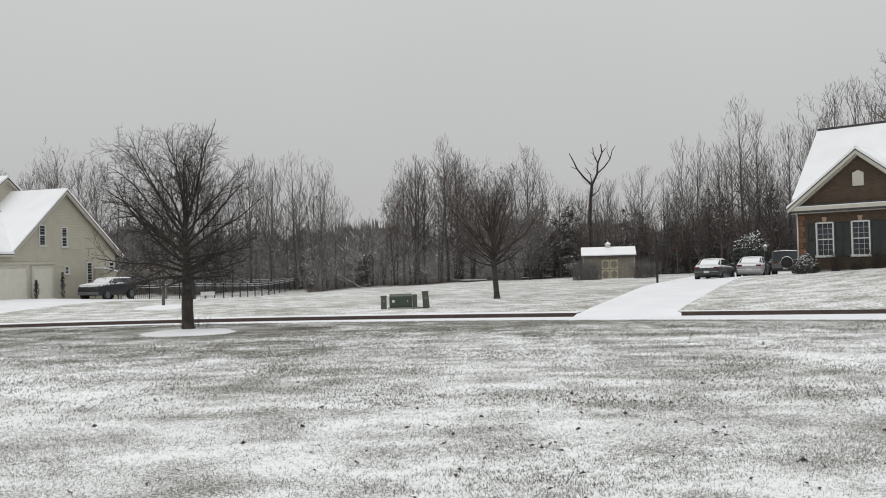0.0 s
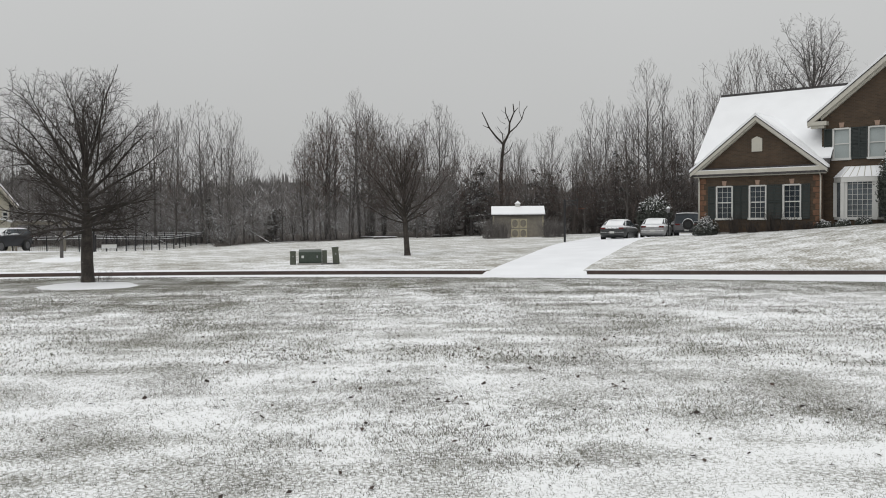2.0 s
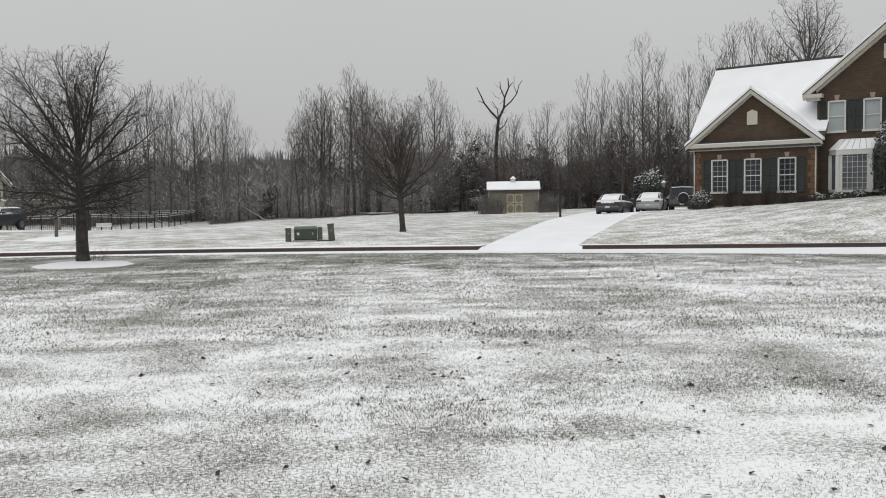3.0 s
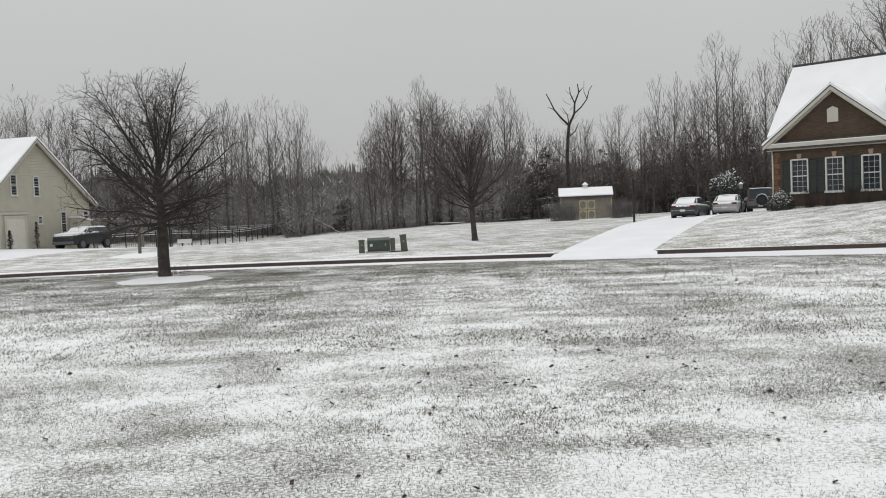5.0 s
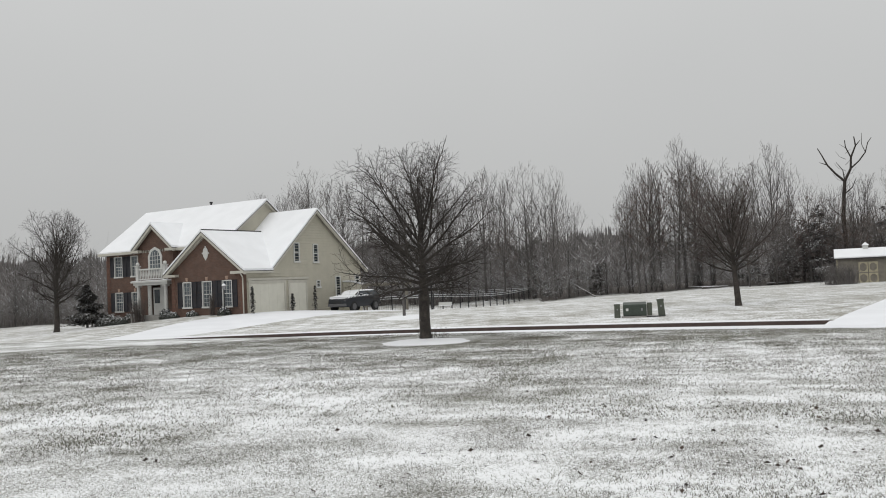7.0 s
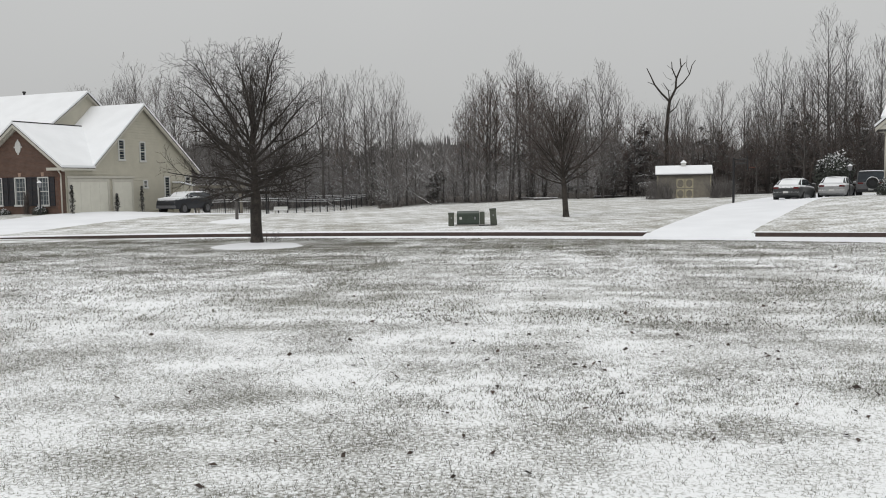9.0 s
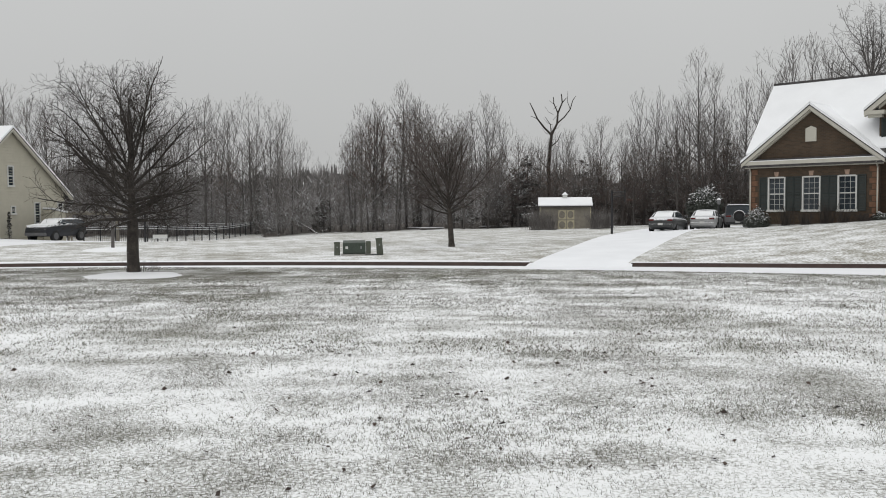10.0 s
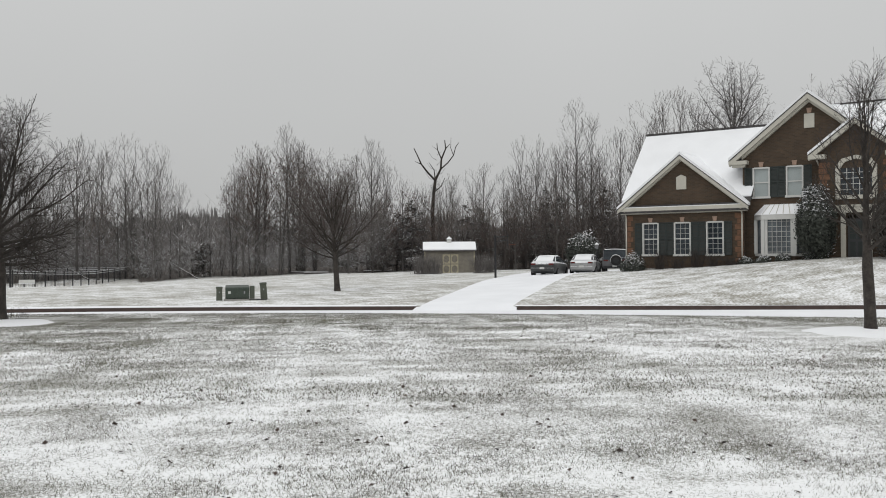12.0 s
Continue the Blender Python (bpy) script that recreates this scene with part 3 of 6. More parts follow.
    for x in (0.06, 6.79):
        pipe(h, "downspout", [(x, -0.3, 3.4), (x, -0.06, 3.1), (x, -0.06, 0.1)], 0.045, TRIM)
    part("foundation", Shape().box(-0.02, 6.87, -0.02, 0.2, low, 0.12), CONCRETE, h)
    # tall gable
    y = 0.8
    wins = [(7.16, 8.04), (8.92, 9.78)]
    wall(h, "wall", BRICK_R, 6.6, 13.7, low, 6.3, [(a, b, 4.0, 5.64) for a, b in wins] + [(7.4, 9.3, 0.9, 2.9)],
         gable=[(6.6, 6.3), (13.7, 6.3), (10.12, 9.25)], at=pose(0, y, 0), label="brown brick wall under the tall gable")
    part("dark_backing", Shape().box(6.9, 13.6, 3.2, 3.3, low, 6.0), DARK, h)
    for a, b in wins:
        window(h, a, b, 4.0, 5.64, y, blind=True)
        keystone(h, (a + b) / 2, 5.68, y)
        shutter(h, a - 0.45, a - 0.04, 3.98, 5.66, y, SHUTTER), shutter(h, b + 0.04, b + 0.45, 3.98, 5.66, y, SHUTTER)
    part("vent", Shape().prism([(9.86, 7.62), (10.38, 7.62), (10.38, 8.38), (9.86, 8.38)], y - 0.05, y - 0.003), TRIM, h, "cream louvred gable vent")
    keystone(h, 10.12, 8.42, y)
    pitched(h, "gable_roof", [(5.95, y - 0.45, 6.13), (10.12, y - 0.45, 9.52), (10.12, 6.2, 9.52), (5.95, 6.2, 6.13)])
    pitched(h, "gable_roof", [(10.12, y - 0.45, 9.52), (14.28, y - 0.45, 6.13), (14.28, 1.0, 6.13), (10.12, 6.2, 9.52)])
    rake(h, (5.97, 6.05), (10.12, 9.43), y - 0.43, y - 0.18, 0.30), rake(h, (10.12, 9.43), (14.26, 6.05), y - 0.431, y - 0.181, 0.30)
    rake(h, (6.6, 6.28), (10.12, 9.14), y - 0.18, y - 0.005, 0.16), rake(h, (10.12, 9.14), (13.64, 6.28), y - 0.18, y - 0.006, 0.16)
    part("eave_return", Shape().box(5.95, 6.95, y - 0.45, y - 0.01, 5.85, 6.05), TRIM, h)
    part("eave_return", Shape().box(6.1, 6.8, y - 0.3, y - 0.012, 5.7, 5.85), TRIM, h)
    # main block with a hipped end
    my = 1.6
    wins2 = [(14.75, 15.75), (17.2, 18.2)]
    wall(h, "wall", BRICK_R, 13.7, 20.2, low, 6.2, [(a, b, c, d) for a, b in wins2 for c, d in ((0.9, 2.7), (4.0, 5.65))], at=pose(0, my, 0))
    wall(h, "wall", BRICK_R, my, 11.2, low, 6.2, (), at=pose(20.2, 0, 0, 0, 0, 90))
    wall(h, "wall", BRICK_R, my, 11.2, 3.0, 6.2, (), at=pose(6.85, 0, 0, 0, 0, 90))
    wall(h, "wall", BRICK_R, 6.6, 20.2, low, 6.2, (), at=pose(0, 11.0, 0))
    part("dark_backing", Shape().box(13.8, 20.0, 3.4, 3.5, low, 6.0), DARK, h)
    for a, b in wins2:
        for c, d in ((0.9, 2.7), (4.0, 5.65)):
            window(h, a, b, c, d, my)
            shutter(h, a - 0.45, a - 0.04, c, d, my, SHUTTER), shutter(h, b + 0.04, b + 0.45, c, d, my, SHUTTER)
    pitched(h, "main_roof", [(9.9, 1.1, 6.13), (20.6, 1.1, 6.13), (14.2, 6.3, 9.5), (9.9, 6.3, 9.5)])
    pitched(h, "main_roof", [(10.12, 6.2, 9.5), (14.2, 6.3, 9.5), (20.6, 11.5, 6.13), (6.0, 11.5, 6.13)])
    pitched(h, "main_roof", [(20.6, 1.1, 6.13), (20.6, 11.5, 6.13), (14.2, 6.3, 9.5)])
    part("gutter", Shape().box(13.9, 20.7, 0.95, 1.1, 5.95, 6.12), TRIM, h)
    part("ridge_cap", Shape().box(10.3, 14.2, 6.2, 6.4, 9.5, 9.63), SHINGLE, h)
    # entry
    ey = 0.15
    cx = 12.5
    arch = [(11.75, 3.9), (13.25, 3.9), (13.25, 5.3), (13.02, 5.62), (12.5, 5.76), (11.98, 5.62), (11.75, 5.3)]
    wall(h, "wall", BRICK_R, 10.7, 14.3, low, 6.2, [(11.75, 13.25, 3.9, 5.3), (12.05, 12.95, 0.6, 2.9)],
         gable=[(10.7, 6.2), (14.3, 6.2), (cx, 7.65)], at=pose(0, ey, 0), label="brown brick entry wall")
    for x in (10.7, 14.05):
        wall(h, "wall", BRICK_R, ey + 0.25, 1.7, low, 6.2, (), at=pose(x + 0.25, 0, 0, 0, 0, 90))
    big = Shape().prism(arch, ey + 0.06, ey + 0.08)
    surround = Shape()
    outer = [(11.52, 3.7), (11.52, 5.4), (11.8, 5.78), (12.5, 5.95), (13.2, 5.78), (13.48, 5.4), (13.48, 3.7)]
    inner = [(11.75, 3.9), (11.75, 5.3), (11.98, 5.62), (12.5, 5.76), (13.02, 5.62), (13.25, 5.3), (13.25, 3.9)]
    for i in range(6):
        surround.prism([outer[i], inner[i], inner[i + 1], outer[i + 1]], ey - 0.06, ey - 0.004)
    surround.prism([(11.52, 3.7), (13.48, 3.7), (13.25, 3.9), (11.75, 3.9)], ey - 0.06, ey - 0.004)
    aw = part("arched_window", surround, TRIM, h, "arched cream-trimmed window over the front door")
    part("pane", big, GLASS, aw)
    bars = Shape()
    for i in range(1, 5):
        bars.box(11.75 + 0.3 * i - 0.013, 11.75 + 0.3 * i + 0.013, ey + 0.02, ey + 0.058, 3.9, 5.6)
    for i in range(1, 6):
        bars.box(11.75, 13.25, ey + 0.021, ey + 0.0585, 3.9 + 0.29 * i - 0.013, 3.9 + 0.29 * i + 0.013)
    part("glazing_grid", bars, WHITE, aw)
    door = part("front_door", Shape().box(12.07, 12.93, ey + 0.08, ey + 0.13, 0.6, 2.7), material("dark door paint", (0.03, 0.032, 0.035), 0.4, vary=0.2), h, "dark panelled front door")
    for a, b, c, d in ((12.17, 12.45, 0.75, 1.5), (12.55, 12.83, 0.75, 1.5), (12.17, 12.45, 1.65, 2.55), (12.55, 12.83, 1.65, 2.55)):
        part("door_panel", Shape().box(a, b, ey + 0.06, ey + 0.078, c, d), SHUTTER, door)
    part("door_knob", Shape().ball((12.85, ey + 0.05, 1.6), 0.035), STEEL, door)
    part("door_surround", Shape().box(11.76, 12.0, ey - 0.1, ey - 0.004, 0.55, 3.0).box(13.0, 13.24, ey - 0.1, ey - 0.004, 0.55, 3.0)
         .box(11.4, 13.6, ey - 0.16, ey - 0.005, 3.0, 3.3).box(11.35, 13.65, ey - 0.2, ey - 0.006, 3.3, 3.4), TRIM, h, "cream pilasters and lintel round the door")
    for i in range(3):
        part("step", Shape().box(11.5 - 0.1 * i, 13.5 + 0.1 * i, ey - 0.55 - 0.35 * i, ey - 0.01, low + 0.2, 0.55 - 0.17 * i), CONCRETE, h)
        part("step_snow", Shape().box(11.52 - 0.1 * i, 13.48 + 0.1 * i, ey - 0.53 - 0.35 * i, ey - 0.25 - 0.35 * i + (0.2 if i == 0 else 0), 0.55 - 0.17 * i, 0.6 - 0.17 * i), SNOW, h)
    pitched(h, "gable_roof", [(10.25, ey - 0.4, 6.12), (cx, ey - 0.4, 7.9), (cx, 3.6, 7.9), (10.25, 1.0, 6.12)])
    pitched(h, "gable_roof", [(cx, ey - 0.4, 7.9), (14.75, ey - 0.4, 6.12), (14.75, 1.0, 6.12), (cx, 3.6, 7.9)])
    rake(h, (10.27, 6.04), (cx, 7.81), ey - 0.38, ey - 0.15, 0.28), rake(h, (cx, 7.81), (14.73, 6.04), ey - 0.381, ey - 0.151, 0.28)
    part("eave_return", Shape().box(10.25, 11.1, ey - 0.4, ey - 0.01, 5.82, 6.04), TRIM, h)
    part("eave_return", Shape().box(13.9, 14.75, ey - 0.4, ey - 0.01, 5.82, 6.04), TRIM, h)
    quoins(h, 10.7, 11.25, 0.1, 5.7, ey, QUOIN), quoins(h, 13.75, 14.3, 0.1, 5.7, ey, QUOIN, True)
    pipe(h, "downspout", [(10.64, ey - 0.2, 5.8), (10.64, 0.7, 5.5), (10.64, 0.7, 0.1)], 0.045, TRIM)
    # bay window
    plan = [(7.3, y), (7.817, y - 0.6), (9.483, y - 0.6), (10.0, y)]

    def ring(z0, z1, grow, mat, name, label=""):
        sh = Shape()
        p = [(plan[0][0] - grow, plan[0][1]), (plan[1][0] - grow * 0.6, plan[1][1] - grow), (plan[2][0] + grow * 0.6, plan[2][1] - grow), (plan[3][0] + grow, plan[3][1])]
        sh.add([(x, yy, z) for z in (z0, z1) for x, yy in p], [(3, 2, 1, 0), (4, 5, 6, 7), (0, 1, 5, 4), (1, 2, 6, 5), (2, 3, 7, 6), (3, 0, 4, 7)])
        return part(name, sh, mat, h, label)
    ring(low, 0.78, 0.0, BRICK_R, "bay_base")
    ring(0.78, 0.92, 0.07, WHITE, "bay_sill"), ring(2.75, 3.02, 0.08, WHITE, "bay_head")
    ring(0.921, 2.749, -0.1, GREY_GLASS, "bay_glass", "dark glass of the bay window")
    for x, yy in plan:
        part("bay_post", Shape().box(x - 0.09, x + 0.09, yy - 0.05, yy + 0.1, 0.92, 2.75), WHITE, h)
    fr = Shape()
    for i in range(0, 6):
        x = 8.047 + (9.276 - 8.047) * i / 5
        fr.box(x - 0.010, x + 0.010, y - 0.56, y - 0.5, 0.92, 2.75)
    for i in range(0, 7):
        z = 1.0 + 1.65 * i / 6
        fr.box(7.989, 9.345, y - 0.561, y - 0.501, z - 0.010, z + 0.010)
    fr.box(7.817, 8.058, y - 0.6, y - 0.5, 0.92, 2.75).box(9.253, 9.483, y - 0.6, y - 0.5, 0.92, 2.75)
    part("glazing_grid", fr, WHITE, h)
    roof = Shape().add([(7.185, y, 3.02), (7.737, y - 0.7, 3.02), (9.563, y - 0.7, 3.02), (10.115, y, 3.02), (7.76, y, 3.6), (9.54, y, 3.6), (8.047, y - 0.22, 3.56), (9.253, y - 0.22, 3.56)],
                       [(0, 1, 6, 4), (1, 2, 7, 6), (2, 3, 5, 7), (4, 6, 7, 5), (3, 2, 1, 0)])
    part("bay_roof", roof, snow_topped("metal bay roof", (0.55, 0.5, 0.48), 0.9, fine=4, vary=0.1), h, "metal bay roof dusted with snow")
    for i in range(5):
        x0, x1 = 7.817 + 0.36 * i, 8.104 + 0.245 * i
        part("standing_seam", Shape().tube((x0, y - 0.68, 3.04), (x1, y - 0.22, 3.58), 0.02, 0.02, 5), TRIM, h)
    return h


def siding_house():
    """The red brick fronted house with a beige sided garage wing."""
    h = thing("house", pose(-29.0, 54.7, 0.72, 0, 0, -17), "red brick house with a beige sided garage wing under snow", "house")
    low = -0.6
    # garage front gable
    wins = [(-6.12, -5.22), (-4.12, -3.14), (-2.10, -1.16)]
    wall(h, "wall", BRICK_L, -7.3, 0, low, 3.3, [(a, b, 0.6, 2.45) for a, b in wins], gable=[(-7.3, 3.3), (0, 3.3), (-3.65, 5.85)], label="red brick gabled front wall")
    wall(h, "wall", BRICK_L, 0.25, 2.9, low, 3.3, (), at=pose(-7.05, 0, 0, 0, 0, 90))
    part("dark_backing", Shape().box(-7.0, -0.4, 2.2, 2.3, low, 3.2), DARK, h)
    for a, b in wins:
        window(h, a, b, 0.6, 2.45, glass=GREY_GLASS)
        keystone(h, (a + b) / 2, 2.5, 0)
        shutter(h, a - 0.52, a - 0.04, 0.58, 2.47, 0, SHUTTER_L), shutter(h, b + 0.04, b + 0.52, 0.58, 2.47, 0, SHUTTER_L)
    quoins(h, -7.3, -6.85, 0.0, 3.1, 0, QUOIN_L), quoins(h, -0.45, 0, 0.0, 3.1, 0, QUOIN_L, True)
    part("medallion", Shape().prism([(-3.65 + 0.26 * math.cos(a * 0.5236), 4.45 + 0.42 * math.sin(a * 0.5236)) for a in range(12)], -0.04, -0.003)
         .box(-4.0, -3.3, -0.035, -0.004, 4.4, 4.5).box(-3.7, -3.6, -0.036, -0.0045, 3.95, 4.95), WHITE, h, "white oval gable medallion")
    pitched(h, "gable_roof", [(-7.75, -0.4, 3.1), (-3.65, -0.4, 6.05), (-3.65, 5.7, 6.05), (-7.75, 2.4, 3.1)])
    pitched(h, "gable_roof", [(-3.65, -0.4, 6.05), (0.42, -0.4, 3.1), (0.42, 2.5, 3.1), (-3.65, 5.7, 6.05)])
    rake(h, (-7.73, 3.02), (-3.65, 5.96), -0.38, -0.15), rake(h, (-3.65, 5.96), (0.4, 3.02), -0.381, -0.151)
    rake(h, (-7.3, 3.28), (-3.65, 5.74), -0.15, -0.005, 0.14), rake(h, (-3.65, 5.74), (0, 3.28), -0.15, -0.006, 0.14)
    part("eave_return", Shape().box(-7.75, -6.5, -0.4, -0.01, 2.86, 3.04), TRIM, h), part("eave_return", Shape().box(-0.9, 0.42, -0.4, -0.01, 2.86, 3.04), TRIM, h)
    part("eave_return", Shape().box(0.03, 0.42, -0.01, 2.6, 2.86, 3.04), TRIM, h)
    pipe(h, "downspout", [(-0.05, -0.3, 2.9), (-0.05, -0.06, 2.6), (-0.05, -0.06, 0)], 0.045, TRIM)
    part("ridge_cap", Shape().box(-3.72, -3.58, -0.38, 5.6, 6.06, 6.17), SHINGLE, h)
    # side gable wall with garage doors, as pieces round the openings
    side = pose(0, 0, 0, 0, 0, 90)

    def lean(z):
        if z < 3.2:
            return (0.25, 13.1)
        a, b = 2.7 + (z - 3.3) * 4.85 / 4.17, 13.1 - (z - 3.2) * 5.55 / 4.27
        return (max(2.7, a), b) if b - a > 0.1 else None
    siding_wall(h, 0, 13.1, low, lean, 0.0, "beige lapped siding on the side gable")
    for a, b, z1 in ((0.55, 3.95, 2.12), (4.55, 6.3, 2.08)):
        d = part("garage_door", Shape(side).box(a, b, -0.06, -0.03, low, z1), GARAGE, h, "closed cream sectional garage door")
        for i in range(4):
            zz = low + 0.6 + (z1 - low - 0.6) * i / 4
            n = max(2, int((b - a) / 0.8))
            for k in range(n):
                w = (b - a) / n
                part("door_panel", Shape(side).box(a + w * k + 0.08, a + w * (k + 1) - 0.08, -0.075, -0.061, zz + 0.08, zz + 0.5), GARAGE, d)
        part("door_trim", Shape(side).box(a - 0.16, a, -0.09, -0.024, low, z1 + 0.2).box(b, b + 0.16, -0.09, -0.024, low, z1 + 0.2).box(a, b, -0.09, -0.024, z1, z1 + 0.2), TRIM, h)
    part("trim_band", Shape(side).box(0.3, 6.6, -0.12, -0.024, 2.34, 2.5), TRIM, h)
    for a, b, c, d in ((5.15, 5.75, 3.62, 5.05), (7.3, 7.88, 3.56, 4.97), (7.55, 8.0, 1.65, 2.2), (9.85, 10.45, 0.75, 2.48), (12.3, 12.9, 1.8, 2.5)):
        window(h, a, b, c, d, -0.05, cols=1, rows=1, back=0.045, at=side, frame=0.07, label="white sash window with two plain panes")
    part("bulkhead", Shape(side).prism([(10.75, low), (12.2, low), (12.2, 1.7), (10.75, 1.95)], -0.8, -0.05), SIDING, h, "small sided lean-to against the wall")
    part("bulkhead_snow", Shape().slab([(0.05, 10.7, 2.1), (0.9, 10.7, 2.1), (0.9, 12.3, 1.82), (0.05, 12.3, 1.82)], 0.1), SNOW, h, "snow on the lean-to roof")
    wall(h, "wall", SIDING, -18, 0, low, 3.2, (), at=pose(0, 12.85, 0))
    pitched(h, "wing_roof", [(-4.8, 2.3, 3.1), (0.42, 2.3, 3.1), (0.42, 7.55, 7.62), (-4.8, 7.55, 7.62)])
    pitched(h, "wing_roof", [(-4.8, 7.55, 7.62), (0.42, 7.55, 7.62), (0.42, 13.6, 2.95), (-4.8, 13.6, 2.95)])
    part("rake_board", Shape(side).prism([(2.3, 2.82), (7.55, 7.34), (7.55, 7.54), (2.3, 3.02)], -0.4, -0.2).prism([(7.55, 7.34), (13.6, 2.67), (13.6, 2.87), (7.55, 7.54)], -0.4, -0.2), TRIM, h)
    # main block
    my = 2.5
    wins = [(-17.0, -16.0, 3.2, 4.85), (-14.95, -14.08, 3.2, 4.85), (-17.0, -16.0, 0.4, 1.95), (-14.95, -14.08, 0.4, 1.95)]
    wall(h, "wall", BRICK_L, -18, -7.2, low, 5.4, wins, at=pose(0, my, 0), label="red brick front wall of two storeys")
    wall(h, "wall", BRICK_L, my, 11.5, low, 5.4, (), gable=[(my, 5.4), (11.5, 5.4), (7.0, 8.55)], at=pose(-17.75, 0, 0, 0, 0, 90))
    wall(h, "wall", SIDING, my, 11.5, 3.0, 5.4, (), gable=[(my, 5.4), (11.5, 5.4), (7.0, 8.55)], at=pose(-4.5, 0, 0, 0, 0, 90), label="beige sided upper gable")
    part("dark_backing", Shape().box(-17.7, -7.5, my + 2, my + 2.1, low, 5.2), DARK, h)
    for a, b, c, d in wins:
        window(h, a, b, c, d, my, glass=GREY_GLASS)
        keystone(h, (a + b) / 2, d + 0.04, my)
        shutter(h, a - 0.5, a - 0.04, c, d, my, SHUTTER_L)
        if a < -15:
            shutter(h, b + 0.04, b + 0.5, c, d, my, SHUTTER_L)
    quoins(h, -18, -17.55, 0.0, 5.2, my, QUOIN_L)
    pitched(h, "main_roof", [(-18.4, my - 0.4, 5.2), (-4.2, my - 0.4, 5.2), (-4.2, 7.0, 8.72), (-18.4, 7.0, 8.72)])
    pitched(h, "main_roof", [(-18.4, 7.0, 8.72), (-4.2, 7.0, 8.72), (-4.2, 11.9, 5.2), (-18.4, 11.9, 5.2)])
    part("gutter", Shape().box(-18.45, -7.3, my - 0.5, my - 0.01, 4.98, 5.18), TRIM, h)
    part("rake_board", Shape(side).prism([(my - 0.4, 4.92), (7.0, 8.44), (7.0, 8.66), (my - 0.4, 5.14)], 4.25, 4.5).prism([(7.0, 8.44), (11.9, 4.92), (11.9, 5.14), (7.0, 8.66)], 4.25, 4.5), TRIM, h)
    part("flue", Shape().tube((-10.6, 7.2, 8.4), (-10.6, 7.2, 9.0), 0.08, 0.08).tube((-10.6, 7.2, 8.98), (-10.6, 7.2, 9.1), 0.13, 0.13), BLACK_METAL, h, "black flue pipe on the ridge")
    # entry gable
    ey, cx = 2.0, -11.4
    wall(h, "wall", BRICK_L, -13.4, -9.4, low, 5.4, [(-12.0, -10.8, 3.4, 4.6), (-11.95, -10.85, 0.1, 2.4)], gable=[(-13.4, 5.4), (-9.4, 5.4), (cx, 7.0)], at=pose(0, ey, 0))
    for x in (-13.4, -9.65):
        wall(h, "wall", BRICK_L, ey + 0.25, 2.6, low, 5.4, (), at=pose(x + 0.25, 0, 0, 0, 0, 90))
    pitched(h, "gable_roof", [(-13.8, ey - 0.4, 5.28), (cx, ey - 0.4, 7.2), (cx, 5.2, 7.2), (-13.8, 2.4, 5.28)])
    pitched(h, "gable_roof", [(cx, ey - 0.4, 7.2), (-9.0, ey - 0.4, 5.28), (-9.0, 2.4, 5.28), (cx, 5.2, 7.2)])
    rake(h, (-13.78, 5.2), (cx, 7.11), ey - 0.38, ey - 0.15, 0.26), rake(h, (cx, 7.11), (-9.02, 5.2), ey - 0.381, ey - 0.151, 0.26)
    part("eave_return", Shape().box(-13.8, -12.95, ey - 0.4, ey - 0.01, 5.0, 5.2), TRIM, h), part("eave_return", Shape().box(-9.85, -9.0, ey - 0.4, ey - 0.01, 5.0, 5.2), TRIM, h)
    inner = [(-12.0, 3.4), (-12.0, 4.6), (-11.8, 5.0), (-11.4, 5.18), (-11.0, 5.0), (-10.8, 4.6), (-10.8, 3.4)]
    outer = [(-12.2, 3.3), (-12.2, 4.65), (-11.95, 5.15), (-11.4, 5.38), (-10.85, 5.15), (-10.6, 4.65), (-10.6, 3.3)]
    sur = Shape()
    for i in range(6):
        sur.prism([outer[i], inner[i], inner[i + 1], outer[i + 1]], ey - 0.06, ey - 0.004)
    aw = part("arched_window", sur, WHITE, h, "arched white window above the portico")
    part("pane", Shape().prism(list(reversed(inner)), ey - 0.03, ey - 0.01), GREY_GLASS, aw)
    bars = Shape()
    for i in range(1, 4):
        bars.box(-12.0 + 0.3 * i - 0.018, -12.0 + 0.3 * i + 0.018, ey - 0.05, ey - 0.031, 3.4, 5.0)
    for i in range(1, 5):
        bars.box(-12.0, -10.8, ey - 0.051, ey - 0.0315, 3.4 + 0.32 * i - 0.018, 3.4 + 0.32 * i + 0.018)
    part("glazing_grid", bars, WHITE, aw)
    door = part("front_door", Shape().box(-11.85, -10.95, ey + 0.06, ey + 0.11, 0.1, 2.2), WHITE, h, "white front door with glazing")
    part("pane", Shape().box(-11.7, -11.1, ey + 0.04, ey + 0.058, 1.0, 2.05), GLASS, door)
    part("door_surround", Shape().box(-12.35, -11.95, ey - 0.06, ey - 0.004, 0.1, 2.45).box(-10.85, -10.45, ey - 0.06, ey - 0.004, 0.1, 2.45).box(-12.4, -10.4, ey - 0.07, ey - 0.0045, 2.4, 2.6), WHITE, h)
    # portico
    py = 0.75
    part("portico_deck", Shape().box(-12.35, -8.5, py - 0.15, ey - 0.01, 2.42, 2.62).box(-12.5, -8.35, py - 0.3, ey - 0.01, 2.62, 2.74), WHITE, h, "white balcony deck over the entry")
    part("deck_snow", Shape().box(-12.45, -8.4, py - 0.25, ey - 0.05, 2.745, 2.78), SNOW, h)
